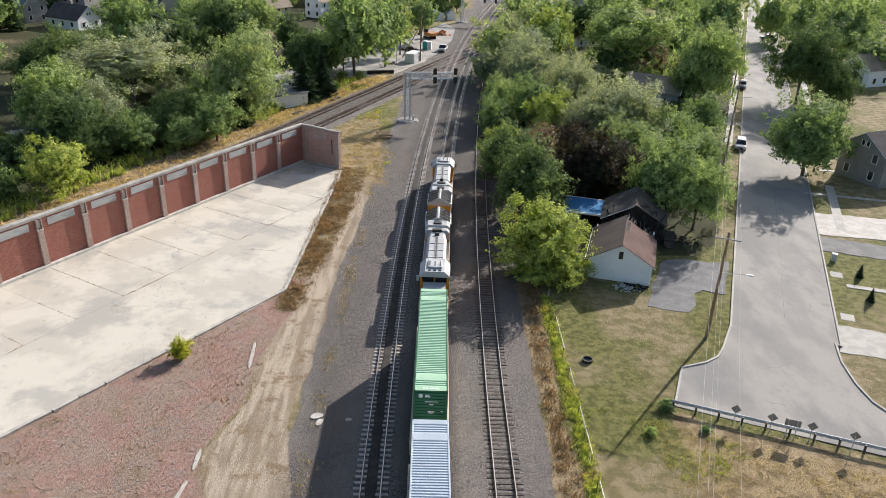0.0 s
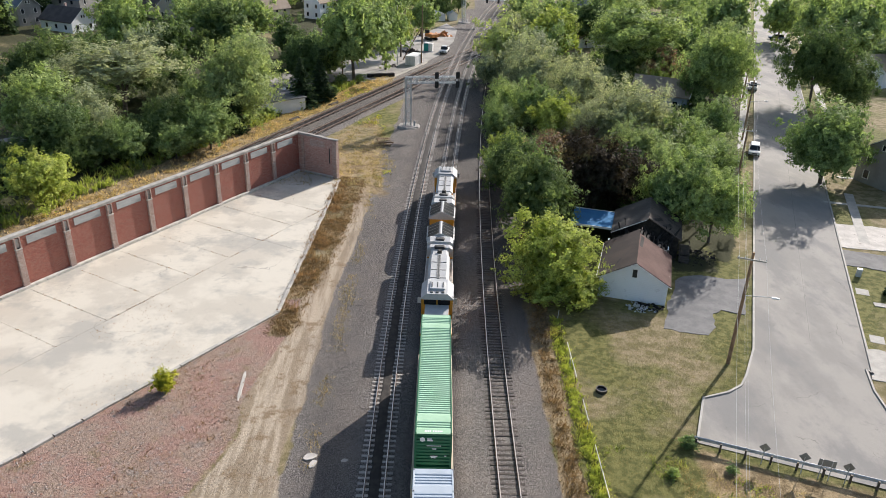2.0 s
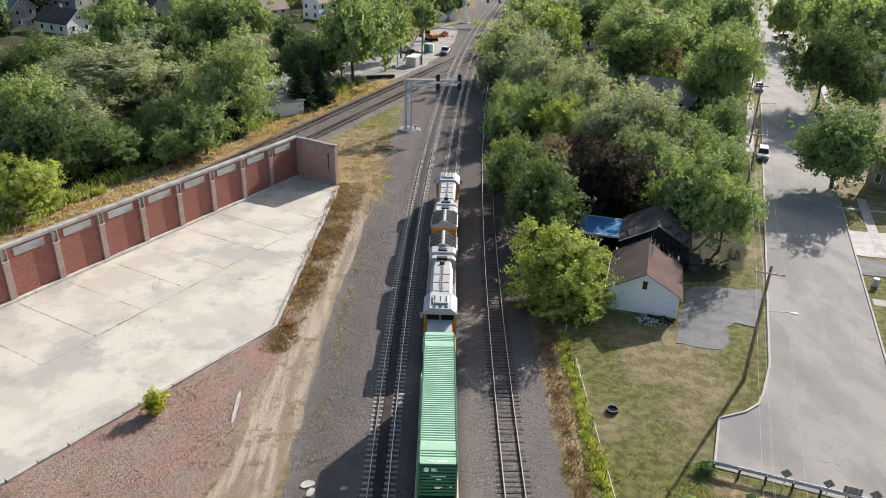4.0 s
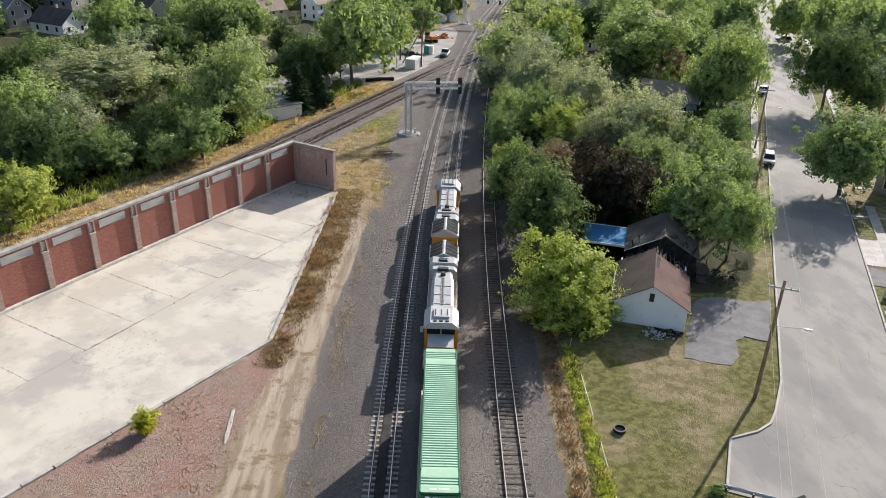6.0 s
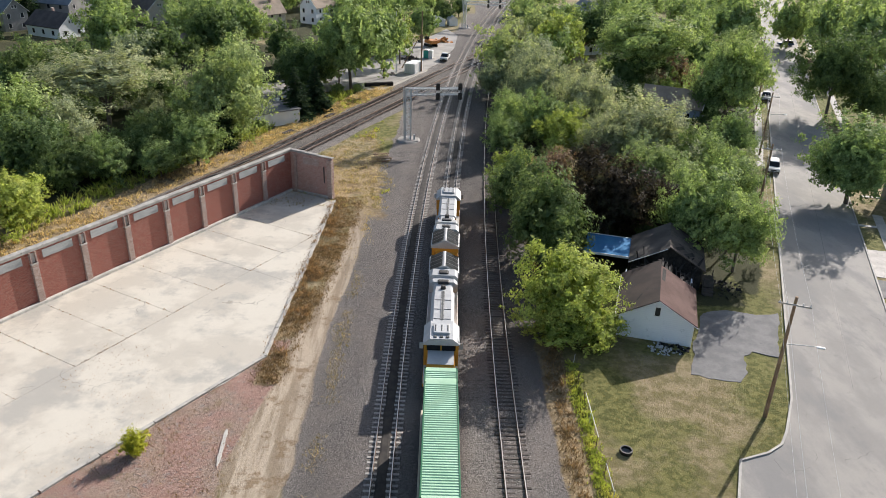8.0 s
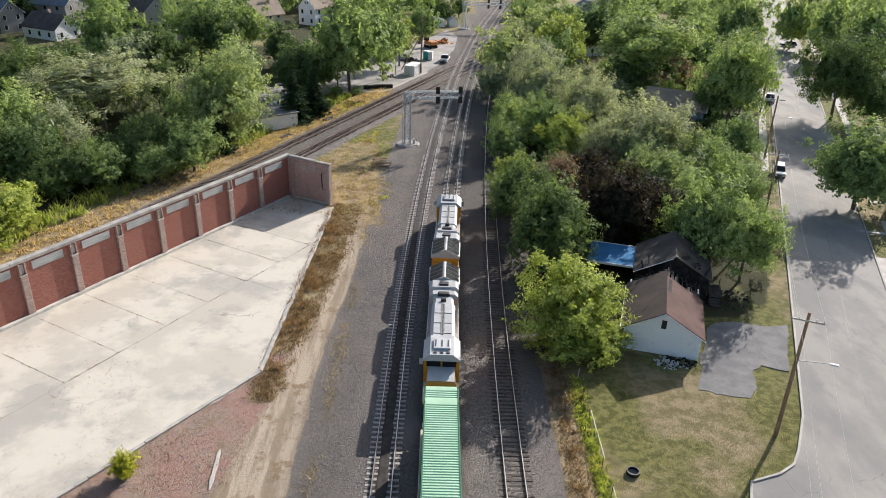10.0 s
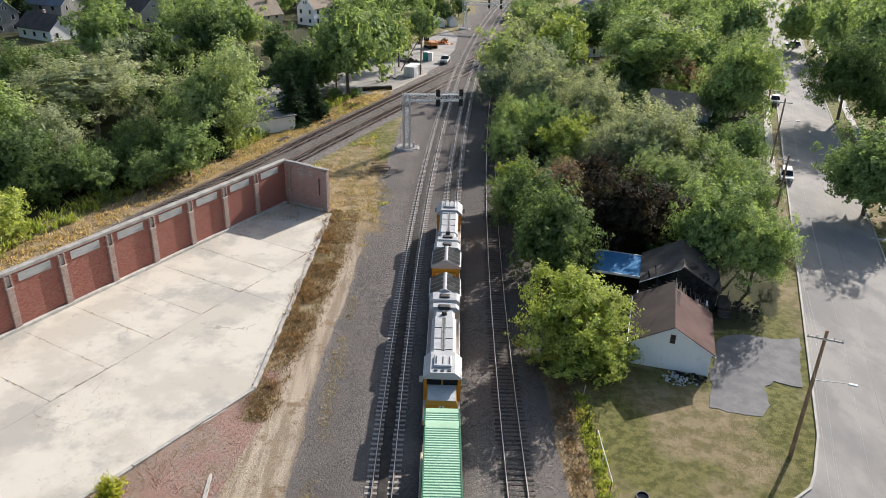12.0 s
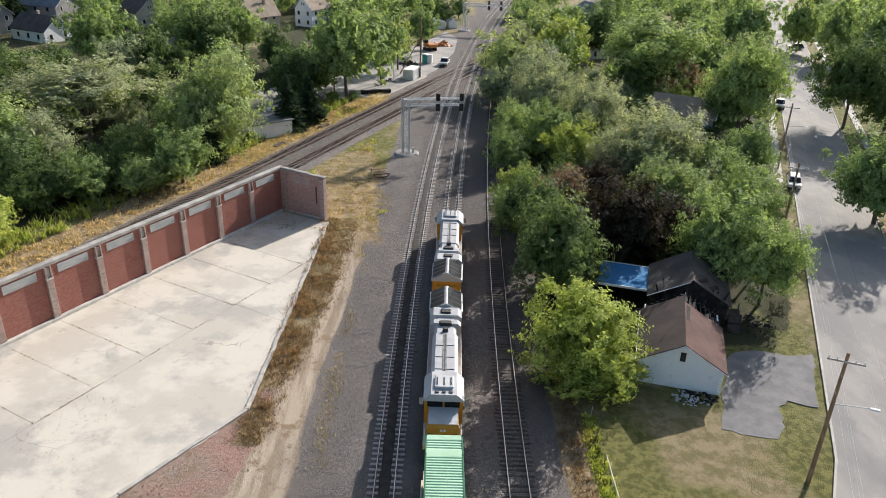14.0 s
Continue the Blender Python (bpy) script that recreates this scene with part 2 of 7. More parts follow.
def brick_mat(name, c1, c2, c3, mortar, angle):
    """Courses of weathered brick along a wall that runs at an angle to the x axis."""
    m, nt, bsdf = shader(name)
    geo = nt.nodes.new("ShaderNodeNewGeometry")
    mp = nt.nodes.new("ShaderNodeMapping")
    mp.vector_type = "TEXTURE"
    mp.inputs["Rotation"].default_value = (0, 0, angle)
    nt.links.new(geo.outputs["Position"], mp.inputs["Vector"])
    sep = nt.nodes.new("ShaderNodeSeparateXYZ")
    nt.links.new(mp.outputs[0], sep.inputs[0])
    com = nt.nodes.new("ShaderNodeCombineXYZ")
    nt.links.new(sep.outputs["X"], com.inputs["X"])
    nt.links.new(sep.outputs["Z"], com.inputs["Y"])
    br = nt.nodes.new("ShaderNodeTexBrick")
    nt.links.new(com.outputs[0], br.inputs["Vector"])
    br.inputs["Scale"].default_value = 1.0
    br.inputs["Brick Width"].default_value = 0.215
    br.inputs["Row Height"].default_value = 0.075
    br.inputs["Mortar Size"].default_value = 0.008
    put_in(nt, br.inputs["Color1"], c1)
    put_in(nt, br.inputs["Color2"], c2)
    put_in(nt, br.inputs["Mortar"], mortar)
    col = mixed(nt, span(nt, noise_node(nt, 0.5, 6, 0.7), 0.5, 0.75), br.outputs["Color"], c3)
    streak = noise_node(nt, 1.0, 5, 0.7, (2.2, 2.2, 14.0))
    col = mixed(nt, span(nt, streak, 0.44, 0.62, 0.0, 0.75), col, (c1[0] * 0.5, c1[1] * 0.5, c1[2] * 0.5))
    col = mixed(nt, span(nt, noise_node(nt, 5.5, 5, 0.85, (1, 1, 2.5)), 0.56, 0.68, 0.0, 0.7), col, mortar)
    nt.links.new(col, bsdf.inputs["Base Color"])
    bsdf.inputs["Roughness"].default_value = 0.9
    relief(nt, bsdf, br.outputs["Fac"], -0.4, 0.01)
    return m


WALL_ANGLE = math.atan2(35.0, 20.3)
BRICK = brick_mat("brick_red", (0.36, 0.105, 0.070), (0.27, 0.070, 0.050), (0.40, 0.15, 0.11), (0.40, 0.29, 0.24), WALL_ANGLE)
BRICK_END = brick_mat("brick_end_wall", (0.46, 0.25, 0.205), (0.39, 0.195, 0.16), (0.52, 0.36, 0.30), (0.55, 0.47, 0.41), math.atan2(-3.3, 6.4))
BRICK_PIER = brick_mat("brick_pier", (0.42, 0.29, 0.24), (0.36, 0.23, 0.19), (0.52, 0.44, 0.39), (0.55, 0.50, 0.46), WALL_ANGLE)


# ---- mesh helpers ----
def box(bm, x0, x1, y0, y1, z0, z1, bevel=0.0):
    vs = [bm.verts.new((x, y, z)) for z in (z0, z1) for x, y in ((x0, y0), (x1, y0), (x1, y1), (x0, y1))]
    fs = [bm.faces.new([vs[i] for i in f]) for f in ((3, 2, 1, 0), (4, 5, 6, 7), (0, 1, 5, 4), (1, 2, 6, 5), (2, 3, 7, 6), (3, 0, 4, 7))]
    if bevel:
        es = {e for f in fs for e in f.edges}
        bmesh.ops.bevel(bm, geom=list(es), offset=bevel, segments=1, affect="EDGES")


def tube(bm, a, b, r0, r1=None, n=8):
    a, b = Vector(a), Vector(b)
    r1 = r0 if r1 is None else r1
    q = (b - a).to_track_quat("Z", "Y").to_matrix()
    rings = [[bm.verts.new(p + q @ Vector((r * math.cos(2 * math.pi * i / n), r * math.sin(2 * math.pi * i / n), 0))) for i in range(n)] for p, r in ((a, r0), (b, r1))]
    for i in range(n):
        bm.faces.new((rings[0][i], rings[0][(i + 1) % n], rings[1][(i + 1) % n], rings[1][i]))
    bm.faces.new(rings[1])
    bm.faces.new(rings[0][::-1])


def bar(bm, a, b, w, h):
    """A straight bar of square section between two points."""
    a, b = Vector(a), Vector(b)
    q = (b - a).to_track_quat("Z", "Y").to_matrix()
    rings = [[bm.verts.new(p + q @ Vector((sx * w / 2, sy * h / 2, 0))) for sx, sy in ((-1, -1), (1, -1), (1, 1), (-1, 1))] for p in (a, b)]
    for i in range(4):
        bm.faces.new((rings[0][i], rings[0][(i + 1) % 4], rings[1][(i + 1) % 4], rings[1][i]))
    bm.faces.new(rings[1])
    bm.faces.new(rings[0][::-1])


def prism(bm, outline, z0, z1):
    """An upright prism over a flat outline, counter-clockwise."""
    lo = [bm.verts.new((x, y, z0)) for x, y in outline]
    hi = [bm.verts.new((x, y, z1)) for x, y in outline]
    n = len(outline)
    for i in range(n):
        bm.faces.new((lo[i], lo[(i + 1) % n], hi[(i + 1) % n], hi[i]))
    bm.faces.new(hi)
    bm.faces.new(lo[::-1])


def loft(bm, section, axis_points):
    """A section of (u, z) pairs swept along the y axis between stations."""
    rings = [[bm.verts.new((u, y, z)) for u, z in section] for y in axis_points]
    n = len(section)
    for r0, r1 in zip(rings, rings[1:]):
        for i in range(n):
            bm.faces.new((r0[i], r0[(i + 1) % n], r1[(i + 1) % n], r1[i]))
    bm.faces.new(rings[0][::-1])
    bm.faces.new(rings[-1])


def mesh_of(name, bm, material):
    bmesh.ops.recalc_face_normals(bm, faces=bm.faces[:])
    me = bpy.data.meshes.new(name)
    bm.to_mesh(me)
    bm.free()
    me.materials.append(material)
    return me


def part(name, bm, material, parent, label=""):
    ob = new(name, mesh_of(name, bm, material))
    ob.parent = parent
    if label:
        ob["label"] = label
    return ob


def thing(name, loc=(0, 0, 0), turn=0.0, label="", category="", group="", kind=""):
    ob = new(name)
    ob.matrix_world = pose(*loc, 0, 0, turn)
    return tagged(ob, label, category, group, kind)


def solid(name, bm, material, label="", category="", group="", kind="", m=None):
    ob = new(name, mesh_of(name, bm, material))
    if m:
        ob.matrix_world = m
    return tagged(ob, label, category, group, kind)


def tris_mesh(name, verts, material):
    """A mesh of loose triangles from an array of shape (n, 3, 3)."""
    n = len(verts)
    me = bpy.data.meshes.new(name)
    me.vertices.add(n * 3)
    me.vertices.foreach_set("co", np.asarray(verts, np.float32).ravel())
    me.loops.add(n * 3)
    me.loops.foreach_set("vertex_index", np.arange(n * 3, dtype=np.int32))
    me.polygons.add(n)
    me.polygons.foreach_set("loop_start", np.arange(0, n * 3, 3, dtype=np.int32))
    me.update(calc_edges=True)
    me.materials.append(material)
    return me


def quads_mesh(name, verts, material):
    """A mesh of loose quads from an array of shape (n, 4, 3)."""
    n = len(verts)
    me = bpy.data.meshes.new(name)
    me.vertices.add(n * 4)
    me.vertices.foreach_set("co", np.asarray(verts, np.float32).ravel())
    me.loops.add(n * 4)
    me.loops.foreach_set("vertex_index", np.arange(n * 4, dtype=np.int32))
    me.polygons.add(n)
    me.polygons.foreach_set("loop_start", np.arange(0, n * 4, 4, dtype=np.int32))
    me.update(calc_edges=True)
    me.materials.append(material)
    return me


# ---- plan: lines of the tracks and the road ----
def track_x(y, off=0.0):
    """Centre line of the main tracks: off 0 the western one, 4.3 the train's, 10.1 the siding."""
    u = y / 100.0
    return ((-0.117 * u + 3.84) * u - 2.188) * u - 2.771 + off


def branch_x(y, off=0.0):
    """Centre line of the line that crosses; off: towards the far side."""
    return 4.1 + 0.44 * (y - 200.4) - off * 1.1


def branch_off(x, y):
    return (branch_x(y) - x) / 1.1


def road_mid(y):
    return 38.4 + 0.40 * (y - 62.9)


_rng = np.random.default_rng(7)
_lat = _rng.random((256, 256))


def field(x, y, size):
    """Smooth random field between 0 and 1 with bumps of that size."""
    u, v = x / size + 100.3, y / size + 57.7
    i, j = np.floor(u).astype(int), np.floor(v).astype(int)
    f, g = u - i, v - j
    f, g = f * f * (3 - 2 * f), g * g * (3 - 2 * g)
    p = lambda a, b: _lat[a % 256, b % 256]
    return (p(i, j) * (1 - f) + p(i + 1, j) * f) * (1 - g) + (p(i, j + 1) * (1 - f) + p(i + 1, j + 1) * f) * g


def soft(d, w):
    """1 where d is below 0, 0 above w, smooth between."""
    return np.clip(0.5 - d / w, 0, 1)


def wall_side(x, y):
    """Distance beyond the line of the long brick wall (positive: behind it)."""
    dx, dy = 0.502, 0.865
    return -(x + 19.7) * dy + (y - 114.5) * dx


def ground_z(x, y):
    u = x - track_x(y)
    bed = soft(np.abs(u - 4.5) - 9.5, 3.0)
    return -0.10 + 0.06 * bed + 0.06 * (field(x, y, 6.0) - 0.5) * (1 - bed) + 0.03 * (field(x, y, 1.7) - 0.5)


def zones(x, y):
    u = x - track_x(y)
    n1, n2, n3 = field(x, y, 9.0) - 0.5, field(x, y, 3.0) - 0.5, field(x, y, 1.2) - 0.5
    wob = 2.2 * n1 + 1.2 * n2 + 0.5 * n3
    z = {}
    main = soft(np.maximum(-u - 7.6, u - 14.6 - 1.5 * (y > 120)) + wob * 0.6, 1.6)
    br = np.abs((x - branch_x(y, -1.2)) * 0.91)
    z["ballast"] = np.maximum(main, soft(br - 5.6 + wob * 0.3, 1.5))
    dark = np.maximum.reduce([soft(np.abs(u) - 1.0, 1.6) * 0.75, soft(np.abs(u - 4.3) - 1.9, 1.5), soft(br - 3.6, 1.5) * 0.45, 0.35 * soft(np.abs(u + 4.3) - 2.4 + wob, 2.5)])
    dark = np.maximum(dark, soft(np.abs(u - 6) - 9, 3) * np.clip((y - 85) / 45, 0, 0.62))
    # siding ballast darkened from y 60 on: shade of the eastern trees, painted in
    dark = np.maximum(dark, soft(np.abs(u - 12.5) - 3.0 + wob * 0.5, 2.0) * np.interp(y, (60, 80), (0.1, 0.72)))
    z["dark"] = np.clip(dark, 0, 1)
    half = np.interp(y, (30, 38, 43.5, 47, 51, 55, 60, 66, 72, 77, 82, 89, 104, 116), (2.9, 2.9, 3.4, 2.6, 2.2, 2.6, 2.1, 1.5, 1.6, 1.5, 1.25, 1.25, 0.9, 0.1))
    mid = np.interp(y, (30, 38, 43.5, 47, 51, 55, 60, 66, 72, 77, 82, 89, 104, 116), (-11.8, -11.8, -13.2, -12.8, -12.2, -12.4, -12.1, -11.4, -11.3, -10.9, -10.0, -9.5, -8.6, -8.4))
    z["dirt"] = soft(np.abs(x - mid + 0.3 * n2) - half + wob * 0.25, 1.3)
    z["rubble"] = soft(np.maximum.reduce([y - 73, x - mid + half]) + wob * 0.4, 2.5) * soft(-wall_side(x, y) - 80, 1.0)
    strip = soft(np.maximum(np.abs(x - np.interp(y, (66, 84, 110, 118), (-14.0, -12.4, -11.3, -10.0))) - np.interp(y, (66, 84, 110, 150), (0.8, 1.7, 2.6, 2.8)), np.abs(y - 96) - 30) + wob * 0.4, 1.2)
    verge = soft(np.maximum.reduce([(104 - y) * 0.35, x + 5.5 + 0.1 * (y - 110), (branch_x(y, -8.2) - x)]) + wob * 1.3, 3.0)
    behind = soft(np.abs(branch_off(x, y) - 5.6) - 2.7 + wob * 0.3, 1.2) * soft(y - 180, 4)
    edge_r = soft(np.abs(u - 15.0) - 1.3 + wob * 0.4, 1.2) * soft(y - 75, 6)
    front = soft(np.maximum(y - 47.5 + 0.38 * (x - 30), 22 - x) + wob * 0.8, 3.0)
    z["dry"] = np.clip(np.maximum.reduce([strip * (0.72 + 1.4 * n2 + 0.8 * n3), verge * (0.82 + 1.1 * n1 + 0.5 * n2), behind, edge_r * 0.85, front * 0.8]), 0, 1)
    yard = soft(np.maximum.reduce([np.abs(y - 236) - 58, x - track_x(y) + 5.5, branch_x(y, 8.5) - x]) + wob * 0.5, 2.5)
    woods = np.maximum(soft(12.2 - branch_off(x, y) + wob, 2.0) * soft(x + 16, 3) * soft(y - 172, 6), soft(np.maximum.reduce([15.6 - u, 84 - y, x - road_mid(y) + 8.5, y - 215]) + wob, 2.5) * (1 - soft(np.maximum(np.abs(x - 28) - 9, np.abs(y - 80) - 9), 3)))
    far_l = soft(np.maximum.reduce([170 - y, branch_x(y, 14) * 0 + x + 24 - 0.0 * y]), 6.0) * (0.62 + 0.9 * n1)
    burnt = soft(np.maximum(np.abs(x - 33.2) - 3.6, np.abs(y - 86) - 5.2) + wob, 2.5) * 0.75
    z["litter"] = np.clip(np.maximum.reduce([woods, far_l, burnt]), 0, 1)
    z["gravel"] = yard
    z["green"] = np.clip(0.5 + 1.6 * n1 + 0.8 * n2, 0, 1) * soft(x - 8, 4) * soft(106 - y, 6) + soft(10 - x, 4) * np.clip(0.50 + 1.8 * n1 + 0.9 * n2, 0, 1)
    return z


def axis(lo, hi, step, far):
    a = list(np.arange(lo, hi + step / 2, step))
    s, p = step, a[-1]
    while p < far:
        s *= 1.35
        p += s
        a.append(p)
    s, p = step, a[0]
    while p > -far:
        s *= 1.35
        p -= s
        a.insert(0, p)
    return np.array(a)


gx, gy = axis(-62, 72, 0.6, 3200), axis(20, 215, 0.6, 3200)
GX, GY = np.meshgrid(gx, gy)
gme = bpy.data.meshes.new("ground")
nx, ny = len(gx), len(gy)
gme.vertices.add(nx * ny)
gme.vertices.foreach_set("co", np.stack([GX, GY, ground_z(GX, GY)], -1).astype(np.float32).ravel())
_i = (np.arange(ny - 1)[:, None] * nx + np.arange(nx - 1)[None, :]).ravel()
gme.loops.add(len(_i) * 4)
gme.loops.foreach_set("vertex_index", np.stack([_i, _i + 1, _i + nx + 1, _i + nx], -1).astype(np.int32).ravel())
gme.polygons.add(len(_i))
gme.polygons.foreach_set("loop_start", np.arange(0, len(_i) * 4, 4, dtype=np.int32))
gme.update(calc_edges=True)
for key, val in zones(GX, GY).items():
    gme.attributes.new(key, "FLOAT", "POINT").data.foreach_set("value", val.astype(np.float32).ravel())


def ground_material():
    m, nt, bsdf = shader("ground_soil_grass_ballast")
    coarse, mid, fine, stone = noise_node(nt, 0.25, 5), noise_node(nt, 1.6, 6, 0.7), noise_node(nt, 9.0, 4, 0.7), noise_node(nt, 13.0, 4, 0.8)

    def weight(key, lo=0.38, hi=0.62, amp=0.55):
        at = nt.nodes.new("ShaderNodeAttribute")
        at.attribute_name = key
        v = arith(nt, "ADD", at.outputs["Fac"], arith(nt, "MULTIPLY", arith(nt, "SUBTRACT", mid, 0.5), amp))
        return span(nt, v, lo, hi)

    ruts = noise_node(nt, 1.0, 5, 0.65, (1.1, 0.12, 1.0))
    lawn = mixed(nt, span(nt, noise_node(nt, 0.7, 5, 0.6), 0.40, 0.60), (0.200, 0.170, 0.082), (0.325, 0.265, 0.16))
    green = mixed(nt, span(nt, noise_node(nt, 1.3, 5, 0.6), 0.40, 0.60), (0.112, 0.118, 0.036), (0.208, 0.200, 0.070))
    col = mixed(nt, weight("green", 0.15, 0.75, 0.7), lawn, green)
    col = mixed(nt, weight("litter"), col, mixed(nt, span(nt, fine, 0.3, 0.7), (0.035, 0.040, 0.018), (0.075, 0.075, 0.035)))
    col = mixed(nt, weight("gravel"), col, mixed(nt, coarse, (0.40, 0.375, 0.335), (0.50, 0.47, 0.42)))
    red = mixed(nt, span(nt, stone, 0.43, 0.57), (0.235, 0.135, 0.105), (0.46, 0.305, 0.25))
    red = mixed(nt, span(nt, coarse, 0.42, 0.58), red, mixed(nt, span(nt, stone, 0.43, 0.57), (0.20, 0.135, 0.10), (0.45, 0.345, 0.275)))
    red = mixed(nt, span(nt, mid, 0.56, 0.64, 0, 0.75), red, mixed(nt, span(nt, stone, 0.43, 0.57), (0.16, 0.13, 0.115), (0.42, 0.37, 0.335)))
    red = mixed(nt, span(nt, stone, 0.68, 0.74), red, (0.52, 0.48, 0.44))
    patch = noise_node(nt, 0.42, 6, 0.72)
    red = mixed(nt, span(nt, patch, 0.55, 0.65, 0, 0.75), red, mixed(nt, span(nt, fine, 0.3, 0.7), (0.17, 0.125, 0.075), (0.33, 0.255, 0.165)))
    red = mixed(nt, span(nt, noise_node(nt, 0.31, 6, 0.75), 0.58, 0.66, 0, 0.6), red, mixed(nt, span(nt, stone, 0.4, 0.6), (0.12, 0.105, 0.095), (0.36, 0.335, 0.31)))
    col = mixed(nt, weight("rubble"), col, red)
    bal = mixed(nt, span(nt, stone, 0.44, 0.60), (0.070, 0.064, 0.060), (0.350, 0.322, 0.298))
    bal = mixed(nt, span(nt, coarse, 0.42, 0.66, 0, 0.55), bal, mixed(nt, stone, (0.105, 0.092, 0.082), (0.37, 0.32, 0.285)))
    col = mixed(nt, weight("ballast"), col, bal)
    track = mixed(nt, span(nt, ruts, 0.40, 0.60), (0.33, 0.262, 0.185), (0.50, 0.415, 0.315))
    track = mixed(nt, span(nt, patch, 0.53, 0.63, 0, 0.85), track, (0.265, 0.190, 0.115))
    track = mixed(nt, 1.0, track, mixed(nt, stone, (0.78,) * 3, (1.2,) * 3), "MULTIPLY")
    col = mixed(nt, weight("dirt"), col, track)
    dry = mixed(nt, span(nt, fine, 0.3, 0.7), (0.27, 0.198, 0.112), (0.50, 0.39, 0.235))
    dry = mixed(nt, span(nt, patch, 0.46, 0.58, 0, 0.85), dry, mixed(nt, fine, (0.13, 0.090, 0.045), (0.25, 0.185, 0.10)))
    col = mixed(nt, weight("dry"), col, dry)
    # dark weight: dark track beds and ballast, plus tree shade painted along the siding
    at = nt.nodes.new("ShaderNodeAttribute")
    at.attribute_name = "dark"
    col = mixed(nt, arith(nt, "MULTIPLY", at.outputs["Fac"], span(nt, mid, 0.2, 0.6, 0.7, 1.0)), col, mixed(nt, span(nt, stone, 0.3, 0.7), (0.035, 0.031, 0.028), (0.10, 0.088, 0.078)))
    nt.links.new(col, bsdf.inputs["Base Color"])
    bsdf.inputs["Roughness"].default_value = 0.95
    bsdf.inputs["Specular IOR Level"].default_value = 0.2
    relief(nt, bsdf, arith(nt, "ADD", stone, fine), 0.9, 0.09)
    return m


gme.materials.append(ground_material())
tagged(new("ground", gme), "uneven ground of ballast, dry grass, lawn, dirt and brick rubble", "ground", kind="structure")


# ---- long brick wall with piers, and its short end wall ----
WD = Vector((20.3, 35.0, 0)).normalized()
CORNER = Vector((-19.7, 114.5, 0))
WALL_H, WALL_L = 6.3, 86.0
WALL_TURN = math.degrees(WALL_ANGLE)
# local frame of the wall: x runs from the far corner back along the wall (negative), y points behind it
wall_w = thing("wall_west", tuple(CORNER), WALL_TURN, "long weathered red brick wall with piers and grey infilled windows", "wall", kind="structure")
bm = bmesh.new()
box(bm, -WALL_L, 0.45, 0.0, 0.45, -0.4, WALL_H - 0.35)
part("brickwork", bm, BRICK, wall_w)
bm = bmesh.new()
box(bm, -WALL_L, 0.6, -0.12, 0.6, WALL_H - 0.35, WALL_H, 0.04)
part("coping", bm, COPING, wall_w, "cracked pale concrete coping")
bm = bmesh.new()
box(bm, -WALL_L, -0.3, -0.42, 0.0, -0.3, 0.34, 0.05)
part("plinth", bm, SILL_PALE, wall_w, "chipped pale concrete base")
PIER_STEP = 5.75
pier_me = panel_me = niche_me = None
for i in range(15):
    x = -6.0 - PIER_STEP * i
    if not pier_me:
        bm = bmesh.new()
        box(bm, -0.36, 0.36, -0.30, 0.0, -0.3, WALL_H - 1.55, 0.03)
        for sx in (-1, 1):
            box(bm, sx * 0.36 - (0.14 if sx > 0 else 0), sx * 0.36 + (0.14 if sx < 0 else 0), -0.30, 0.0, WALL_H - 1.55, WALL_H - 0.35)
        pier_me = mesh_of("pier", bm, BRICK_PIER)
        bm = bmesh.new()
        box(bm, -0.22, 0.22, -0.06, 0.0, WALL_H - 1.55, WALL_H - 0.5)
        box(bm, -0.40, 0.40, -0.34, -0.0, WALL_H - 1.70, WALL_H - 1.55, 0.02)
        niche_me = mesh_of("niche", bm, CONCRETE_OLD)
        bm = bmesh.new()
        box(bm, -1.75, 1.75, -0.07, 0.0, WALL_H - 1.45, WALL_H - 0.55, 0.03)
        panel_me = mesh_of("infill_panel", bm, CMU)
    for nm, me, at in (("pier", pier_me, x), ("niche", niche_me, x), ("infill_panel", panel_me, x + PIER_STEP / 2)):
        ob = new(nm, me)
        ob.parent = wall_w
        ob.location = (at, 0, 0)
# end wall: runs from the corner towards the tracks
ED = Vector((6.4, -3.3, 0)).normalized()
wall_n = thing("wall_north", tuple(CORNER), math.degrees(math.atan2(ED.y, ED.x)), "short end wall of faded brick with graffiti", "wall", kind="structure")
bm = bmesh.new()
box(bm, -0.02, 7.2, 0.0, 0.45, -0.4, WALL_H - 0.3)
part("brickwork", bm, BRICK_END, wall_n)
bm = bmesh.new()
box(bm, -0.1, 2.6, -0.08, 0.55, WALL_H - 0.3, WALL_H, 0.04)
box(bm, 2.6, 4.6, -0.08, 0.55, WALL_H - 0.3, WALL_H - 0.06, 0.04)
box(bm, 4.6, 7.25, -0.08, 0.55, WALL_H - 0.3, WALL_H - 0.15, 0.05)
part("coping", bm, COPING, wall_n, "broken concrete coping")
for x0, x1 in ((0.7, 1.1), (6.45, 7.2)):
    bm = bmesh.new()
    box(bm, x0, x1, -0.25, 0.0, -0.3, WALL_H - 0.5, 0.02)
    part("pier", bm, BRICK_PIER, wall_n)
bm = bmesh.new()
box(bm, 0.5, 7.25, -0.22, 0.0, -0.3, 0.3, 0.04)
part("plinth", bm, CONCRETE_OLD, wall_n)
bm = bmesh.new()
box(bm, 2.3, 5.0, -0.05, 0.0, WALL_H - 1.75, WALL_H - 0.75, 0.02)
part("infill_panel", bm, BRICK_PIER, wall_n)
bm = bmesh.new()
box(bm, 5.75, 5.9, -0.06, 0.0, 2.2, 4.6)
part("slot", bm, BLACK, wall_n, "dark narrow slot")
